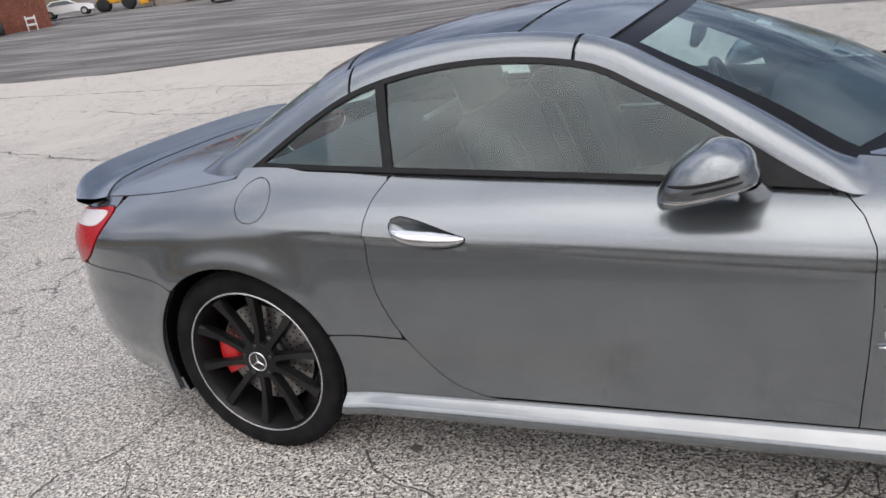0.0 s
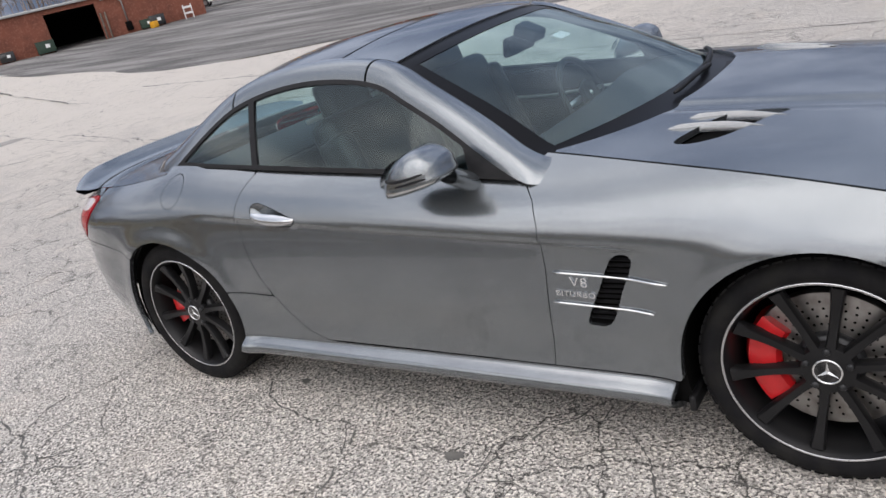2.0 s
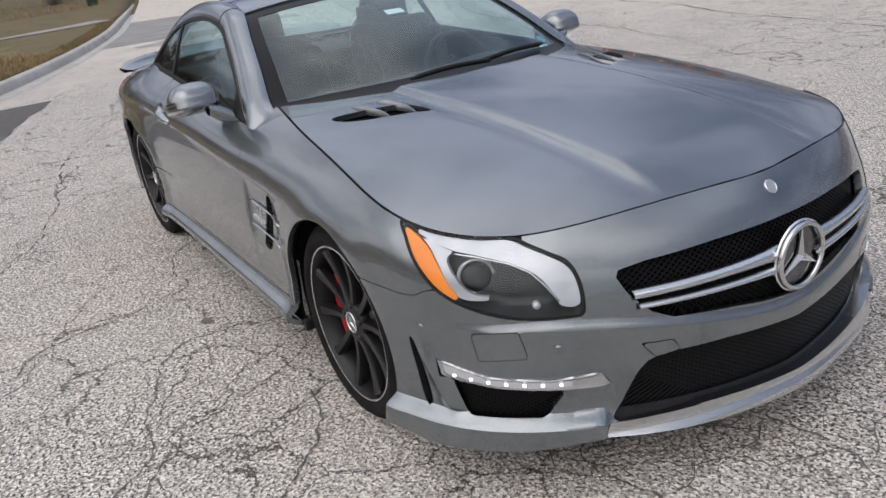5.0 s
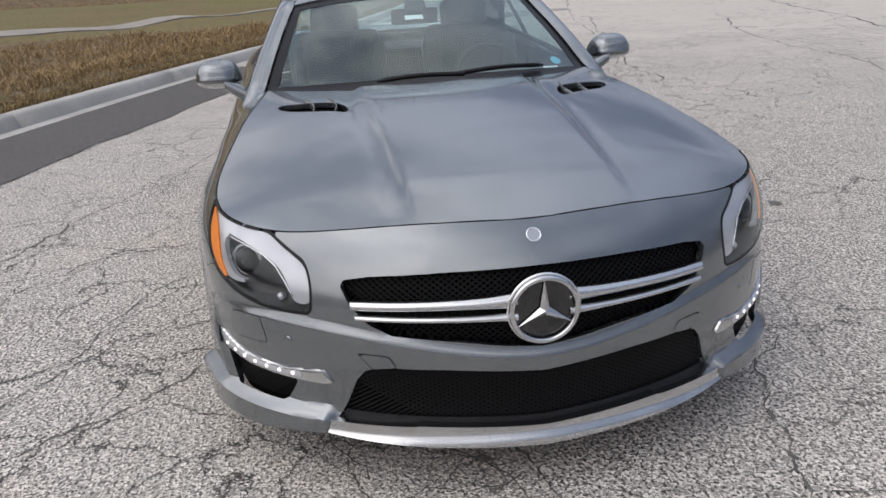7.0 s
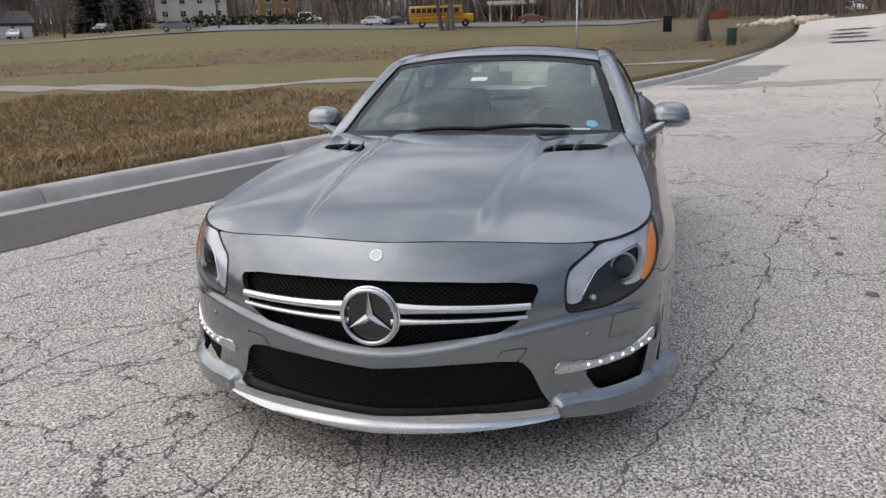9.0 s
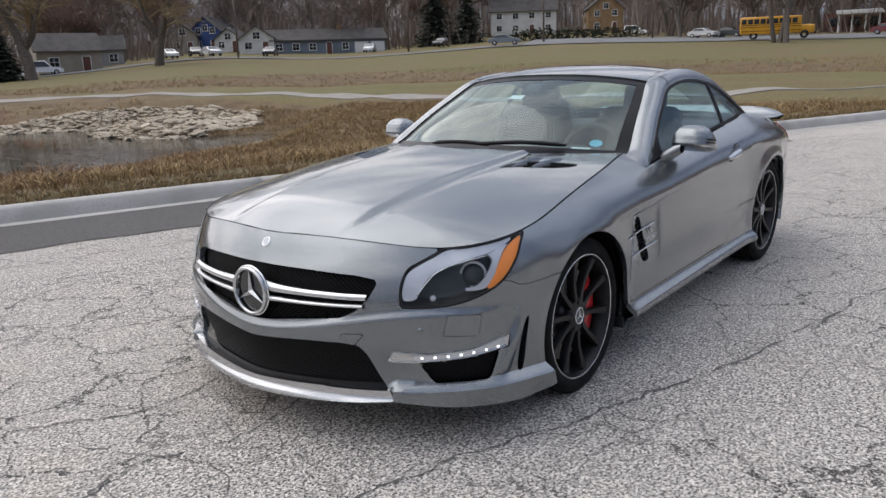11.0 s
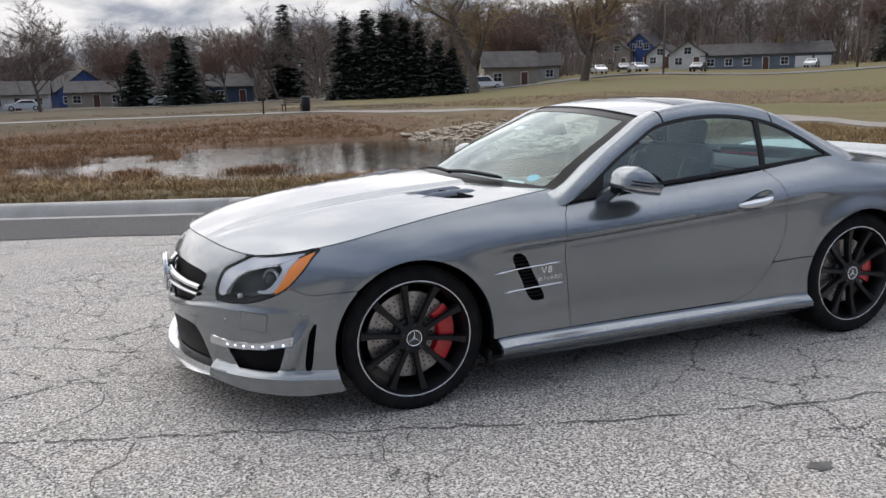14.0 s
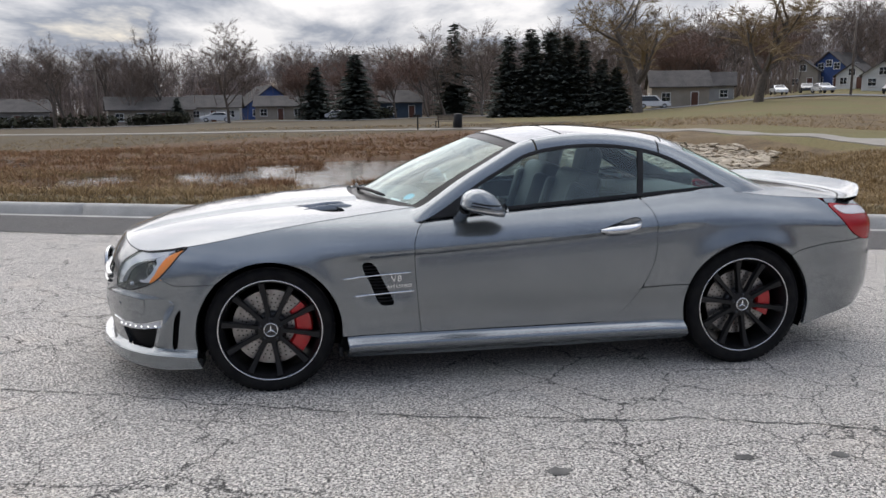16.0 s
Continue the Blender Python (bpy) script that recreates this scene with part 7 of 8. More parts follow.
def house(x, y, face, length, depth, wall_h, roof_h, wall, label, windows=4, storeys=1, chimney=False, garage=False, gable_front=False):
    """A house whose front looks along its own -y; face turns it, in degrees."""
    h = thing("house", label, "house", "houses beyond the park", at=Matrix.Translation((x, y, on_land(x, y, -.15))) @ Matrix.Rotation(radians(face), 4, "Z"))
    t = .25
    L, D = length / 2, depth / 2
    shell = join(box(length, t, wall_h, (0, -D + t / 2, wall_h / 2)), box(length, t, wall_h, (0, D - t / 2, wall_h / 2)), box(t, depth - 2 * t, wall_h, (-L + t / 2, 0, wall_h / 2)), box(t, depth - 2 * t, wall_h, (L - t / 2, 0, wall_h / 2)))
    ridge = [(-L, -D, wall_h), (-L, D, wall_h), (-L, 0, wall_h + roof_h), (L, -D, wall_h), (L, D, wall_h), (L, 0, wall_h + roof_h)] if not gable_front else [(-L, -D, wall_h), (L, -D, wall_h), (0, -D, wall_h + roof_h), (-L, D, wall_h), (L, D, wall_h), (0, D, wall_h + roof_h)]
    part("wall", join(shell, (ridge, [(0, 1, 2), (3, 5, 4), (0, 3, 4, 1)])), WALLS[wall], h, smooth_faces=False)
    o, q = .45, .16
    for sgn in (1, -1):
        if gable_front:
            v = [(sgn * (L + o), -D - o, wall_h - roof_h * o / L), (0, -D - o, wall_h + roof_h + .02), (0, D + o, wall_h + roof_h + .02), (sgn * (L + o), D + o, wall_h - roof_h * o / L)]
        else:
            v = [(-L - o, sgn * (D + o), wall_h - roof_h * o / D), (-L - o, 0, wall_h + roof_h + .02), (L + o, 0, wall_h + roof_h + .02), (L + o, sgn * (D + o), wall_h - roof_h * o / D)]
        v = v + [(a, b, c + q) for a, b, c in v]
        part("roof", (v, [(0, 1, 2, 3), (7, 6, 5, 4), (0, 4, 5, 1), (1, 5, 6, 2), (2, 6, 7, 3), (3, 7, 4, 0)]), SHINGLE, h, smooth_faces=False)
    spots = []
    for s in range(storeys):
        z = 1.45 + 2.7 * s
        for i in range(windows):
            spots.append((-L + length * (i + .5) / windows, -D, z, 0))
        spots += [(-L, 0, z, 1), (L, 0, z, 2)]
    if gable_front:
        spots.append((0, -D, wall_h + .5, 0))
    for i, (a, b, z, side) in enumerate(spots):
        if garage and side == 0 and a > L * .55:
            part("garage_door", box(2.6, .12, 2.1, (a, b - .03, 1.1), .02), FRAMEWHITE, h)
            continue
        if side == 0 and i == windows // 2 and z < 2:
            d = part("front_door", box(.95, .12, 2.05, (a, b - .03, 1.05), .02), DOORMAT, h)
            part("door_frame", join(box(.1, .16, 2.15, (a - .52, b - .03, 1.08)), box(.1, .16, 2.15, (a + .52, b - .03, 1.08)), box(1.14, .16, .1, (a, b - .03, 2.18))), FRAMEWHITE, d)
            continue
        m = Matrix.Translation((a, b, z)) @ Matrix.Rotation(radians((0, -90, 90)[side]), 4, "Z")
        w = part("window", moved(casing(1.34, 1.34, 1.14, 1.14, -.09, .03), m), FRAMEWHITE, h, smooth_faces=False)
        part("sill", moved(box(1.45, .10, .06, (0, -.10, -.68)), m), FRAMEWHITE, w)
        part("glazing_bar", moved(box(.05, .08, 1.15, (0, -.03, 0)), m), FRAMEWHITE, w)
        part("glazing_bar", moved(box(1.15, .07, .05, (0, -.03, 0)), m), FRAMEWHITE, w)
        part("pane", moved(box(1.2, .03, 1.2, (0, .0, 0)), m), PANE, w)
    if chimney:
        part("chimney", box(.7, .7, 1.8, (L * .25, 0, wall_h + roof_h + .2), .04), WALLS["ochre"], h)
    return h


def facing(x, y):
    """Turn so that the front looks back at the parked car."""
    return math.degrees(math.atan2(y, x)) - 90 + 180 + 180


house(27.2, -132.5, facing(27.2, -132.5) + 4, 13, 8, 2.7, 1.9, "tan", "low tan bungalow with a grey roof", 4)
house(18, -144, facing(18, -144) - 5, 9, 8, 2.7, 2.0, "white", "small white house with a grey roof", 3)
house(10, -158, facing(10, -158) + 20, 10, 8, 3.0, 3.6, "blue", "blue gabled house behind the trees", 3, gable_front=True)
house(6, -143, facing(6, -143) - 4, 9, 7, 2.6, 1.7, "tan", "low tan house with a grey roof", 3)
house(-14.8, -131, facing(-14.8, -131), 7, 7, 2.8, 1.8, "navy", "dark blue bungalow with white windows", 2)
house(-53.4, -106, facing(-53.4, -106) + 8, 8, 8, 3.0, 2.2, "tan", "small tan house beside bare trees", 2)
house(-104, -139.5, facing(-104, -139.5) - 30, 6.6, 8, 4.2, 2.6, "blue", "bright blue two-storey house with gabled roof", 2, 2, gable_front=True)
house(-97.5, -141, facing(-97.5, -141) - 10, 5.5, 6, 3.6, 2.0, "tan", "pinkish tan house with a grey gable", 2, gable_front=True)
house(-99.5, -128, facing(-99.5, -128) - 20, 5.5, 6, 2.5, 1.9, "white", "white gabled garage beside the blue house", 2, gable_front=True)
house(-103.5, -106, facing(-103.5, -106) + 8, 21, 8, 2.7, 1.8, "slate", "long slate-blue ranch house with grey roof", 7, chimney=True, garage=True)
house(-92.5, -112.5, facing(-92.5, -112.5), 6, 6, 2.7, 2.0, "white", "white gabled end house beside the ranch", 2, gable_front=True)
house(-161, -98, facing(-161, -98), 15, 9, 5.4, 3.4, "white", "large white two-storey house on the rise", 4, 2)
house(-170, -82, facing(-170, -82) + 10, 8, 8, 5.2, 3.0, "ochre", "ochre brick house among the trees", 2, 2, gable_front=True)
house(48, -128, facing(48, -128), 12, 8, 2.7, 1.8, "grey", "low grey house with a hedge", 4)
house(60, -115, facing(60, -115), 10, 7, 2.6, 1.5, "white", "low white outbuilding with grey roof", 2)
house(-64, -118, facing(-64, -118), 9, 7, 2.8, 2.0, "grey", "grey bungalow behind the willow", 3)

hedge_v, hedge_f = [], []
rnd = random.Random(21)
for x0, y0, x1, y1 in ((30, -121, 46, -118), (20, -124, 28, -123), (-112, -70, -122, -52), (-4, -126, -12, -124)):
    for i in range(900):
        t = rnd.random()
        x, y = x0 + (x1 - x0) * t + rnd.gauss(0, .5), y0 + (y1 - y0) * t + rnd.gauss(0, .5)
        z = on_land(x, y) + rnd.uniform(0, 1.6)
        k = len(hedge_v)
        hedge_v += [(x + rnd.gauss(0, .3), y + rnd.gauss(0, .3), z + rnd.gauss(0, .25)) for _ in range(3)]
        hedge_f.append((k, k + 1, k + 2))
tagged(part("hedge", (hedge_v, hedge_f), island_tint(material("dark_hedge", (.045, .046, .028), .95), .5), smooth_faces=False), "dark clipped hedges before the houses", "hedge", kind="stuff")

TYRE_FAR = material("far_tyre", (.02, .02, .02), .8)
LAMP_FAR = material("far_lamp", (.6, .58, .5), .2)


def far_car(x, y, turn, paint, label, van=False):
    """A parked car: body with cabin, glass, lamps and four wheels."""
    c = thing("parked_car", label, "car", "cars parked far off", at=Matrix.Translation((x, y, on_land(x, y, .12))) @ Matrix.Rotation(radians(turn), 4, "Z"))
    top = 1.75 if van else 1.42
    prof = [(-2.2, .35), (-2.25, .75), (-2.1, .92), (-1.65 if not van else -2.1, .98), (-1.15 if not van else -1.95, top - .04), (.25, top), (1.05, .98), (1.95, .86), (2.25, .70), (2.28, .35)]
    rows = [[(px_, wy * (1 if pz < 1 else .84), pz) for px_, pz in prof] for wy in (-.88, -.80, 0, .80, .88)]
    rows[0] = [(a, b, .35 + (cz - .35) * .96) for a, b, cz in rows[0]]
    rows[-1] = [(a, b, .35 + (cz - .35) * .96) for a, b, cz in rows[-1]]
    g = loft(rows)
    n = len(prof)
    g = g[0], list(g[1]) + [tuple(range(n)), tuple(range(4 * n, 5 * n))[::-1]]
    part("body", g, paint, c, split=30)
    for sgn in (1, -1):
        part("side_glass", ([(-1.45 if not van else -1.85, sgn * .885, 1.0), (.75, sgn * .885, 1.0), (.15, sgn * .765, top - .09), (-1.0 if not van else -1.75, sgn * .765, top - .09)], [(0, 1, 2, 3)]), PANE, c, smooth_faces=False)
        for wx in (-1.4, 1.4):
            w = part("wheel", moved(lathe([(.2, .02), (.31, .03), (.33, -.02), (.33, -.2), (.2, -.2)], 16), Matrix.Translation((wx, sgn * .89, .33)) @ Matrix.Rotation(0 if sgn > 0 else math.pi, 4, "Z")), TYRE_FAR, c)
            part("rim", moved(lathe([(0, .01), (.2, .02)], 12), Matrix.Translation((wx, sgn * .89, .33)) @ Matrix.Rotation(0 if sgn > 0 else math.pi, 4, "Z")), SILVERTRIM, w)
    part("windscreen", ([(.98, -.72, 1.02), (.98, .72, 1.02), (.32, .62, top - .03), (.32, -.62, top - .03)], [(0, 1, 2, 3)]), PANE, c, smooth_faces=False)
    for sgn in (1, -1):
        part("headlight", box(.06, .32, .13, (2.25, sgn * .6, .68), .02), LAMP_FAR, c)
    return c


CARS = {k: material(k + "_car_paint", v, .3, .2, coat=1.0) for k, v in {"white": (.75, .75, .74), "black": (.015, .016, .018), "grey": (.16, .18, .19), "silver": (.45, .46, .47), "red": (.16, .018, .02), "navy": (.03, .04, .07)}.items()}
for x, y, turn, col, label, van in ((-100.8, -92.5, 35, "white", "white saloon parked by the ranch house", False), (-104.8, -79.8, 20, "black", "black car parked at the roadside", False), (-91.6, -58.6, 120, "grey", "grey saloon standing on the park road", False),
                                    (-134.6, -58.1, 100, "white", "white van in the car park", True), (-119.9, -40.6, 80, "silver", "silver car in the car park", False), (-123, -37.6, 85, "black", "black car in the car park", False),
                                    (-120.5, -15.5, 95, "red", "dark red car beside the bus", False), (-3.8, -120.1, 175, "silver", "silver saloon before the bungalows", False), (-69.4, -105.3, 70, "white", "white car on the drive", False),
                                    (-72.6, -103.2, 60, "black", "dark car on the drive", False), (-71.3, -97.5, 75, "silver", "silver car on the drive", False), (-41.3, -97.3, 160, "white", "white car behind the willow", False), (-45.9, -97.5, 165, "white", "white van behind the willow", True),
                                    (14, -112, 5, "silver", "silver car on the park road", False), (-58.8, 49.1, 40, "white", "white car beside the brick building", False), (-46.5, 54.5, 130, "black", "black car before the far brick building", True), (-150, 36.5, 10, "white", "white van at the end of the road", True), (-78, -92, 40, "black", "black car at the drive", False)):
    far_car(x, y, turn, CARS[col], label, van)

# school bus
BUSYELLOW = material("bus_yellow", (.72, .36, .02), .4, coat=.5, other=(.62, .31, .018), scale=1.5)
bx, by = -107.4, -26.4
bus = thing("school_bus", "yellow school bus parked in the car park", "bus", at=Matrix.Translation((bx, by, on_land(bx, by, .12))) @ Matrix.Rotation(radians(105), 4, "Z"))
part("body", box(7.4, 2.4, 2.2, (-1.0, 0, 1.75), .18), BUSYELLOW, bus)
part("bonnet", box(1.7, 2.1, 1.1, (3.4, 0, 1.15), .2), BUSYELLOW, bus)
part("bumper", box(.2, 2.3, .3, (4.3, 0, .65), .05), BLACK, bus)
for sgn in (1, -1):
    for i in range(9):
        part("window", box(.62, .04, .62, (-4.2 + i * .76, sgn * 1.205, 2.25), .02), PANE, bus)
    for z in (1.05, 1.55, 1.8):
        part("stripe", box(7.2, .03, .07, (-1.0, sgn * 1.21, z), .01), BLACK, bus)
    for wx in (-3.0, 3.1):
        part("wheel", moved(lathe([(.25, .03), (.48, .03), (.5, -.02), (.5, -.3), (.25, -.3)], 18), Matrix.Translation((wx, sgn * 1.15, .5)) @ Matrix.Rotation(0 if sgn > 0 else math.pi, 4, "Z")), TYRE_FAR, bus)
part("windscreen", box(.05, 2.0, .8, (2.72, 0, 2.25), .02), PANE, bus)

# school entrance with columns
ex, ey = -147, -26
ent = thing("school_building", "low brick school with a white columned porch", "building", at=Matrix.Translation((ex, ey, on_land(ex, ey, -.1))) @ Matrix.Rotation(radians(280), 4, "Z"))
part("wall", box(13, 8, 3.4, (-3, -7, 1.7), .05), material("far_brick", (.20, .10, .075), .9, other=(.15, .08, .06), scale=.8), ent)
part("porch_roof", box(9, 4, .7, (-3, 0, 3.3), .08), FRAMEWHITE, ent)
for i in range(5):
    part("column", moved(lathe([(.18, 0), (.16, .1), (.15, 2.9), (.2, 2.95)], 12, "z"), Matrix.Translation((-7 + i * 2, 1.6, 0))), FRAMEWHITE, ent)
for i in range(4):
    part("window", box(1.8, .1, 1.5, (-7.8 + i * 3.2, -2.94, 1.9), .02), PANE, ent)
for i in range(14):
    x, y = -136.2 + i * 1.2, 14.4 - i * .35
    tagged(part("fence_panel", moved(join(*[box(.08, .04, 1.2, (q * .16, 0, .6)) for q in range(7)], box(1.1, .05, .08, (.48, 0, 1.0)), box(1.1, .05, .08, (.48, 0, .25))), Matrix.Translation((x, y, on_land(x, y))) @ Matrix.Rotation(radians(-16), 4, "Z")), material("orange_fence", (.34, .085, .045), .8) if i == 0 else bpy.data.materials["orange_fence"], smooth_faces=False), "orange slatted safety fence by the woods", "fence", "safety fence panels")

# poles, sign, bin, bench, reading post, utility box
WOODPOLE = material("weathered_pole", (.16, .13, .105), .95, other=(.11, .09, .075), scale=4)
GALV = material("galvanised_steel", (.42, .43, .43), .45, .8, other=(.34, .35, .35), scale=9)
BINGREEN = material("dark_green_plastic", (.02, .045, .03), .55, other=(.03, .055, .038), scale=5)
SIGNFACE = material("sign_back", (.55, .56, .56), .5, .4)
for x, y, h in ((-93.4, -77.6, 10.5), (-68.5, -87.7, 9.5), (-101.3, -58, 11), (-118, -48, 10), (30, -112, 8.5)):
    p = thing("utility_pole", "weathered wooden utility pole with crossarm", "pole", "utility poles along the road", at=Matrix.Translation((x, y, on_land(x, y))))
    part("pole", tube([(0, 0, -.3), (0, 0, h)], [.16, .11], 10), WOODPOLE, p)
    part("crossarm", box(2.2, .1, .12, (0, 0, h - .7), .01), WOODPOLE, p)
    part("insulator", moved(lathe([(.05, 0), (.07, .08), (.04, .16), (0, .16)], 10, "z"), Matrix.Translation((.9, 0, h - .63))), GALV, p)
x, y = -22.7, -1.2
sg = thing("street_sign", "grey steel sign post seen from behind", "sign", at=Matrix.Translation((x, y, on_land(x, y))))
part("post", tube([(0, 0, -.2), (0, 0, 2.6)], .032, 10), GALV, sg)
part("plate", box(.02, .45, .6, (-.04, 0, 2.75), .008), SIGNFACE, sg)
x, y = -9.8, -48.1
bn = thing("litter_bin", "dark round litter bin beside the path", "bin", at=Matrix.Translation((x, y, on_land(x, y, .08))))
part("body", lathe([(.26, 0), (.29, .05), (.30, .75), (.27, .78), (0, .78)], 20, "z"), BLACK, bn)
part("lid", lathe([(.31, .78), (.29, .90), (.12, .98), (0, .98)], 20, "z"), BLACK, bn)
x, y = -9.1, -49.0
be = thing("park_bench", "plain slatted park bench on a concrete pad", "bench", at=Matrix.Translation((x, y, on_land(x, y, .08))) @ Matrix.Rotation(radians(20), 4, "Z"))
for i in range(4):
    part("seat_slat", box(1.7, .09, .035, (0, -.15 + i * .11, .45), .008), WOODPOLE, be)
for i in range(3):
    part("back_slat", box(1.7, .03, .09, (0, .27 + i * .02, .58 + i * .13), .008), WOODPOLE, be)
for s in (-.7, .7):
    part("leg", join(box(.05, .45, .05, (s, 0, .41), .01), box(.05, .05, .45, (s, -.15, .2), .01), box(.05, .05, .85, (s, .24, .42), .01)), BLACK, be)
x, y = -7.1, -48.7
po = thing("information_post", "dark reading panel on a post", "sign", at=Matrix.Translation((x, y, on_land(x, y))))
part("post", box(.09, .09, 1.0, (0, 0, .5), .01), BLACK, po)
part("panel", moved(box(.5, .4, .05, (0, 0, 1.05), .01), Matrix.Rotation(radians(25), 4, "X")), BLACK, po)
x, y = -44.6, 5.7
ub = thing("utility_box", "green metal utility box in the grass", "box", at=Matrix.Translation((x, y, on_land(x, y))))
part("cabinet", box(.5, .5, .9, (0, 0, .45), .03), BINGREEN, ub)
part("lid", box(.56, .56, .08, (0, 0, .92), .02), BINGREEN, ub)
x, y = -71.8, 3.0
bb = thing("litter_bin", "dark square litter bin on the lawn", "bin", at=Matrix.Translation((x, y, on_land(x, y))))
part("body", box(.75, .75, 1.25, (0, 0, .62), .05), BLACK, bb)
part("lid", box(.8, .8, .12, (0, 0, 1.3), .03), BLACK, bb)

# pale stones: shore armour of the pond and a heap by the ditch
STONE = material("pale_limestone", (.60, .52, .40), .9, other=(.46, .385, .29), scale=3, fine=(.30, .25, .185), fine_scale=20, bump=.6, bump_scale=30, random_tint=.22)


def rock_mesh(seed):
    r = random.Random(seed)
    bm = bmesh.new()
    bmesh.ops.create_icosphere(bm, subdivisions=1, radius=1)
    for v in bm.verts:
        v.co = Vector((v.co.x * r.uniform(.8, 1.15), v.co.y * r.uniform(.75, 1.1), v.co.z * r.uniform(.5, .8)))
    me = bpy.data.meshes.new("stone")
    bm.to_mesh(me)
    bm.free()
    me.materials.append(STONE)
    return me


ROCKS = [rock_mesh(i) for i in range(6)]
bank = thing("stone_bank", "bank of pale broken limestone at the pond edge", "stones")
rnd = random.Random(31)
rest = []
in_fan = inside(STONE_FAN)
for n_st in range(7500):
    x, y = rnd.uniform(-17.3, -10.2), rnd.uniform(-30.2, -19.7)
    if float(in_fan(np.array(x), np.array(y))) < rnd.gauss(0, .12):
        continue
    u = (y + 30) / 10
    if on_land(x, y) < WATER_Z - .12:
        continue
    z = max(on_land(x, y), WATER_Z - .05)
    s = rnd.uniform(.05, .11) if rnd.random() < (.92 if u > .35 else .6) else rnd.uniform(.13, .2)
    m = Matrix.Translation((x, y, z + s * .35)) @ Euler((rnd.uniform(-.25, .25), rnd.uniform(-.25, .25), rnd.uniform(0, 6))).to_matrix().to_4x4() @ Matrix.Diagonal((s * 1.7, s * 1.15, s * .55, 1))
    rock = ROCKS[rnd.randrange(6)]
    if u > .5 and rnd.random() < .3 and len(bank.children) < 290:
        ob = new("stone", rock)
        ob.parent = bank
        ob.matrix_basis = m
    else:
        rest.append(moved(([v.co for v in rock.vertices], [tuple(p.vertices) for p in rock.polygons]), m))
rubble = part("rubble", join(*rest), STONE, bank, smooth_faces=False)
heap = thing("stone_heap", "heap of pale stones by the ditch", "stones")
for i in range(130):
    u = rnd.random()
    x, y = -84 - 40 * u + rnd.gauss(0, 1), 12.2 + 13 * u + rnd.gauss(0, 1.2)
    s = rnd.uniform(.3, .7)
    ob = new("stone", ROCKS[rnd.randrange(6)])
    ob.parent = heap
    ob.matrix_basis = Matrix.Translation((x, y, on_land(x, y) + s * .3)) @ Matrix.Rotation(rnd.uniform(0, 6), 4, "Z") @ Matrix.Diagonal((s, s, s, 1))

# brick building beyond the car park
BRICK = material("red_brick", (.205, .072, .046), .9, other=(.15, .054, .036), scale=1.2, fine=(.25, .105, .07), fine_scale=7, bump=.4, bump_scale=12)
a, b = Vector((-53.6, 42.5, 0)), Vector((-63.0, 26.1, 0))
d = (b - a).normalized()
turn = math.degrees(math.atan2(d.y, d.x))
base = on_land(-58, 34.3, -.2)
brick = thing("brick_building", "long low red brick building with an open garage bay", "building", at=Matrix.Translation((a.x, a.y, base)) @ Matrix.Rotation(radians(turn), 4, "Z"))
LEN = (b - a).length
H = 3.35
g0, g1 = 8.2, 12.0
for side in (box(g0, .4, H, (g0 / 2, 0, H / 2)), box(LEN - g1, .4, H, ((LEN + g1) / 2, 0, H / 2)), box(g1 - g0, .4, .35, ((g0 + g1) / 2, 0, H - .175)), box(.4, 12, H, (.2, -6.2, H / 2)), box(.4, 12, H, (LEN - .2, -6.2, H / 2)), box(LEN - .8, .3, H, (LEN / 2, -12.0, H / 2))):
    part("wall", side, BRICK, brick, smooth_faces=False)
part("roof", box(LEN + .3, 12.6, .16, (LEN / 2, -6, H + .08), .03), SHINGLE, brick)
part("coping", box(LEN + .3, .12, .2, (LEN / 2, .34, H + .1), .02), GALV, brick)
part("garage_interior", join(box(g1 - g0 + 1.2, .1, 3.2, ((g0 + g1) / 2, -6.5, 1.6)), box(.1, 6, 3.2, (g0 - .3, -3.4, 1.6)), box(.1, 6, 3.2, (g1 + .3, -3.4, 1.6))), DARK, brick)
part("downpipe", tube([(LEN - 1.6, .3, 0), (LEN - 1.6, .3, H)], .08, 8), GALV, brick)
part("downpipe", tube([(g0 - .5, .3, H - .2), (g0 - 1.6, .3, H - .2), (g0 - 2.0, .3, H - .6), (g0 - 2.0, .3, .9)], .06, 8), GALV, brick)
part("meter_box", box(.5, .3, .7, (g0 - 2.0, .35, .8), .03), DARK, brick)
for s in (-.1, -.45):
    part("leaning_plank", tube([(g0 + s, .9, 0), (g0 + s - .1, .25, 2.2)], .07, 6), WOODPOLE, brick)


def along(u, out):
    """A place before the brick wall."""
    nrm = Vector((-d.y, d.x, 0))
    p = a + d * u + nrm * out
    return p.x, p.y


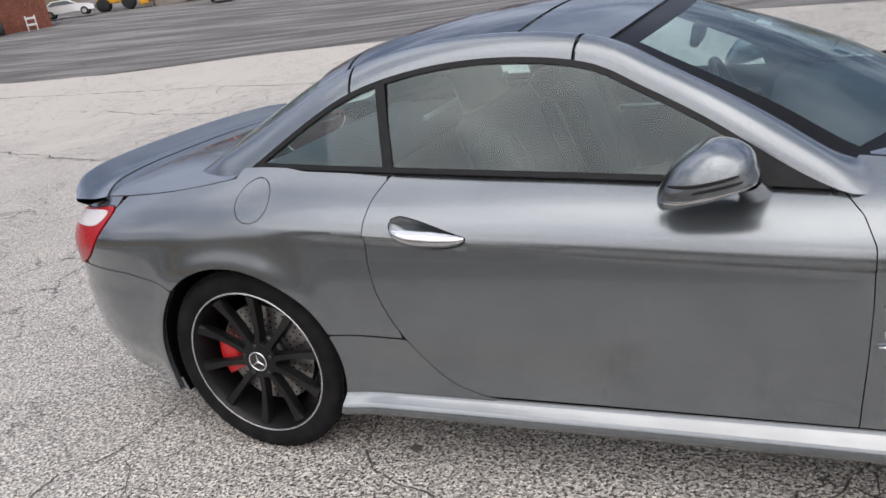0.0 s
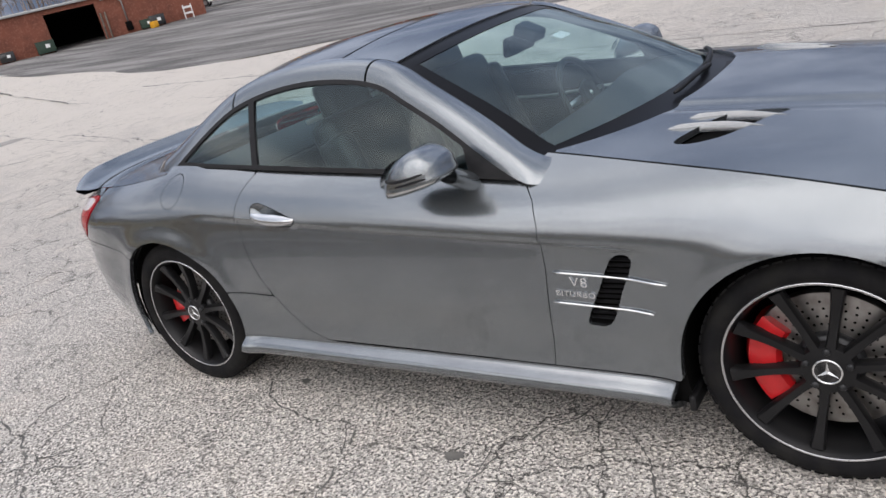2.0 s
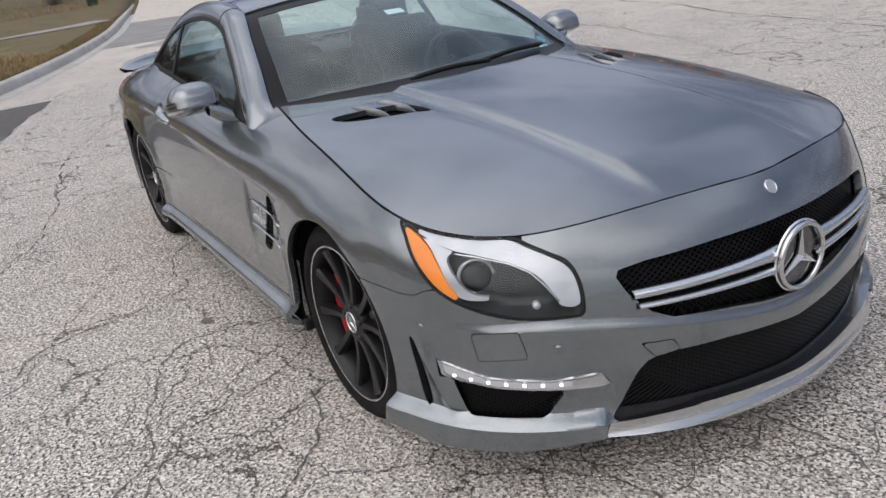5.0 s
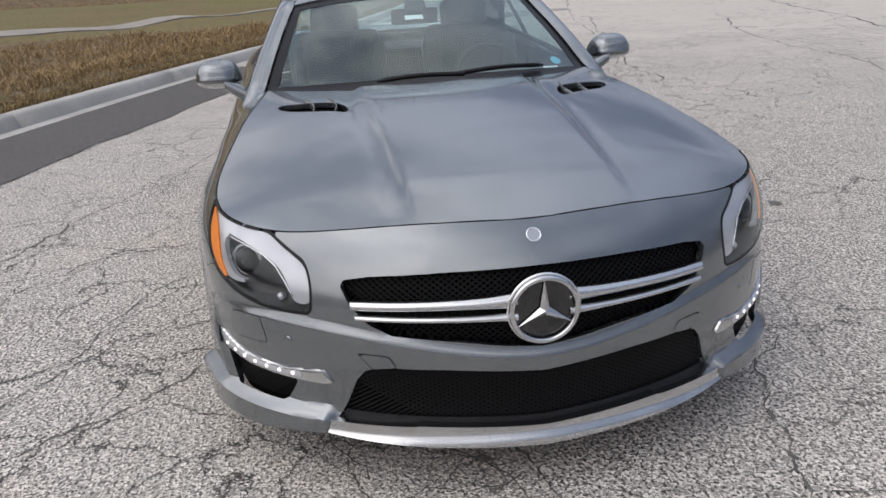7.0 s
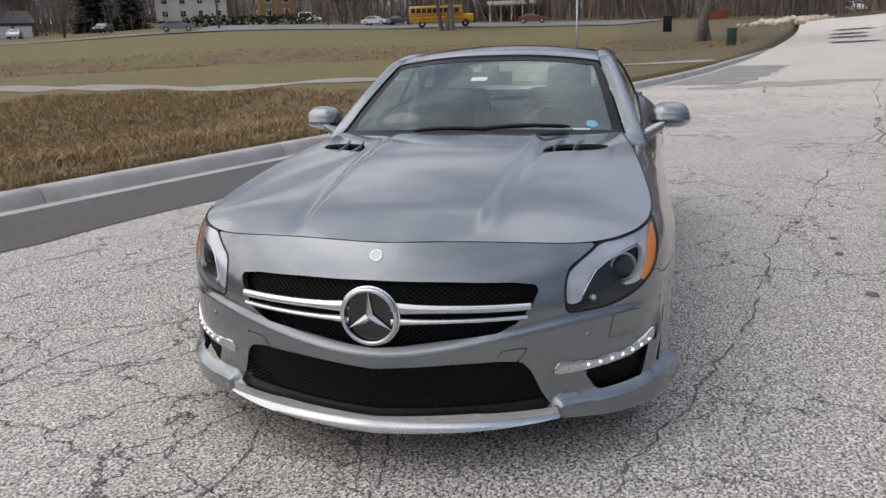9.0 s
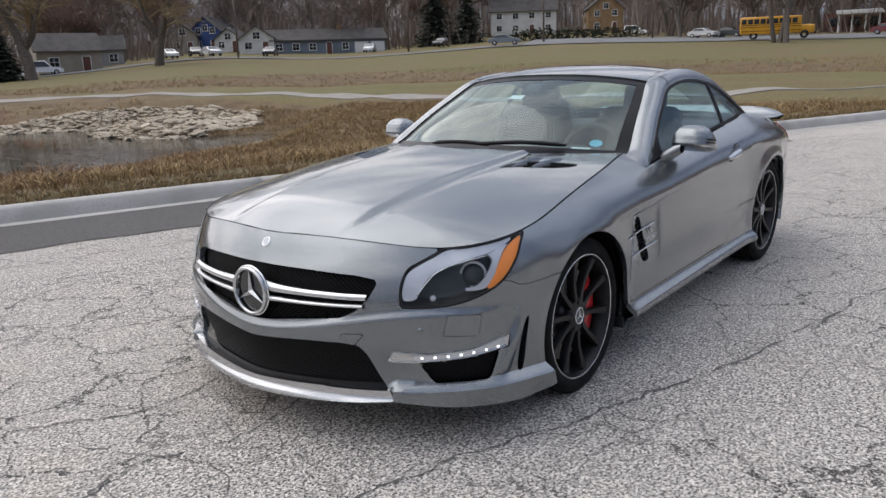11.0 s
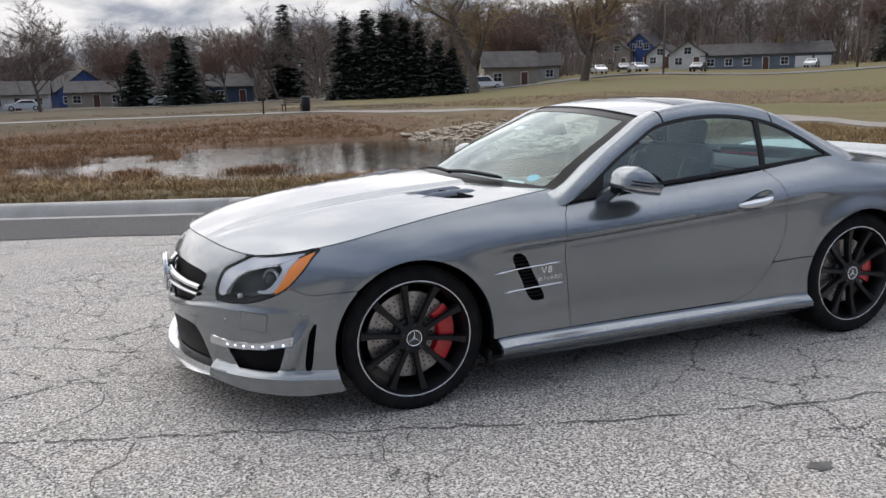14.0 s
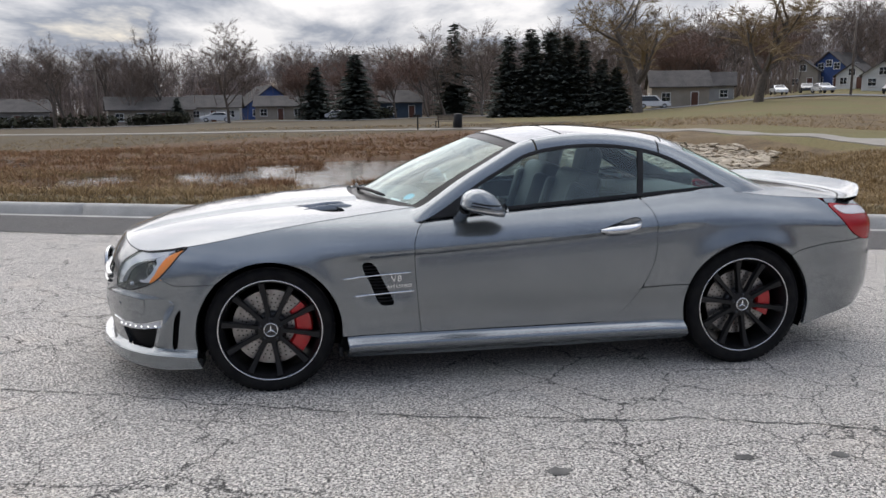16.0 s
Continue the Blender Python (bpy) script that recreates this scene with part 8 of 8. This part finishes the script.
for u, out, size, col, nm in ((g1 + .6, .9, .78, BINGREEN, "dark green waste container beside the garage"), (g1 + 3.4, .8, .62, CARS["black"], "black waste container by the wall"), (4.9, .8, .6, BINGREEN, "small green waste container by the wall"), (4.1, .9, .7, CARS["black"], "black waste container by the wall")):
    x, y = along(u, out)
    dp = thing("waste_container", nm, "container", "waste containers", at=Matrix.Translation((x, y, on_land(x, y, .0))) @ Matrix.Rotation(radians(turn), 4, "Z") @ Matrix.Diagonal((size, size, size, 1)))
    part("tub", join(box(1.7, 1.1, 1.05, (0, 0, .65), .04)), col, dp)
    part("lid", box(1.75, 1.15, .1, (0, 0, 1.22), .03), col, dp)
    part("label", box(.4, .02, .35, (-.2, .56, .75), .004), PAPER, dp)
    for s in (-.7, .7):
        part("wheel", moved(lathe([(0, .03), (.09, .03), (.09, -.03), (0, -.03)], 10), Matrix.Translation((s, .4, .09))), TYRE_FAR, dp)
x, y = along(4.5, 1.7)
yb = thing("yellow_crate", "small yellow crate before the waste containers", "crate", at=Matrix.Translation((x, y, on_land(x, y))))
part("crate", box(.6, .4, .5, (0, 0, .25), .03), BUSYELLOW, yb)
FENCEPOST = material("rusty_fence_steel", (.16, .12, .10), .7, other=(.24, .20, .18), scale=3)
for i in range(6):
    x, y = -76.6 - .85 * i, 31.2 - .45 * i
    fp = thing("steel_gate", "tall rusty steel bar gate beside the brick building", "gate", "bar gates", at=Matrix.Translation((x, y, on_land(x, y))) @ Matrix.Rotation(radians(37), 4, "Z"))
    for q in range(4):
        part("bar", tube([(q * .28, 0, 0), (q * .28, 0, 2.0 + .15 * (q % 2))], .035, 6), FENCEPOST, fp)
    part("rail", box(1.1, .05, .06, (.45, 0, .3), .01), FENCEPOST, fp)
    part("rail", box(1.1, .05, .06, (.45, 0, 1.8), .01), FENCEPOST, fp)
x, y = -140.4, 47.3
ba = thing("white_pergola", "white open timber frame at the road's end", "pergola", at=Matrix.Translation((x, y, on_land(x, y))) @ Matrix.Rotation(radians(68), 4, "Z"))
for q in (-2.6, -.6, 2.2):
    for w in (0, 2.0):
        part("post", box(.16, .16, 2.3, (q, w, 1.1), .01), FRAMEWHITE, ba)
for w in (0, 2.0):
    part("beam", box(5.4, .12, .22, (-.2, w, 2.3), .01), FRAMEWHITE, ba)
part("rail", box(2.8, .1, .14, (.8, 0, 1.0), .01), FRAMEWHITE, ba)
x, y = along(1.6, 1.4)
aw = thing("sawhorse_barrier", "small white sawhorse barrier by the wall", "barrier", at=Matrix.Translation((x, y, on_land(x, y))) @ Matrix.Rotation(radians(turn), 4, "Z"))
for z in (.45, .9):
    part("rail", box(.75, .05, .16, (0, 0, z), .01), FRAMEWHITE, aw)
for s in (-.32, .32):
    part("leg", box(.08, .08, 1.1, (s, 0, .55), .01), FRAMEWHITE, aw)
x, y = -57.6, 53.6
ld = thing("wheel_loader", "yellow wheel loader at the far side", "loader", at=Matrix.Translation((x, y, on_land(x, y))) @ Matrix.Rotation(radians(40), 4, "Z"))
part("chassis", box(3.2, 1.6, .9, (0, 0, 1.1), .1), BUSYELLOW, ld)
part("cab", box(1.2, 1.4, 1.3, (-.2, 0, 2.1), .1), PANE, ld)
part("bucket", box(.8, 2.2, .9, (2.4, 0, .6), .1), BUSYELLOW, ld)
part("arm", box(1.6, .25, .25, (1.7, 0, 1.2), .05), BUSYELLOW, ld)
for sgn in (1, -1):
    for wx in (-1.1, 1.1):
        part("wheel", moved(lathe([(0, .05), (.5, .05), (.6, 0), (.6, -.35), (0, -.35)], 16), Matrix.Translation((wx, sgn * .95, .6)) @ Matrix.Rotation(0 if sgn > 0 else math.pi, 4, "Z")), TYRE_FAR, ld)

# second brick building behind the loader
x0, y0, x1, y1 = -56.5, 56.5, -46.5, 66.0
fb = thing("brick_building", "far red brick building with tall doors", "building", at=Matrix.Translation((x0, y0, on_land(x0, y0, -.1))) @ Matrix.Rotation(math.atan2(y1 - y0, x1 - x0), 4, "Z"))
fl = math.hypot(x1 - x0, y1 - y0)
part("wall", box(fl, 8, 4.2, (fl / 2, 4.2, 2.1), .03), BRICK, fb)
part("roof", box(fl + .4, 8.4, .2, (fl / 2, 4.2, 4.3), .03), SHINGLE, fb)
part("plinth", box(fl + .1, .2, .5, (fl / 2, .15, .25), .02), PATHMAT, fb)
for i in range(4):
    part("door", box(1.5, .12, 2.6, (1.8 + i * 3.1, .18, 1.8), .02), BINGREEN, fb)
    part("post", tube([(.4 + i * 3.1, -.1, 0), (.4 + i * 3.1, -.1, 3.6)], .07, 8), GALV, fb)
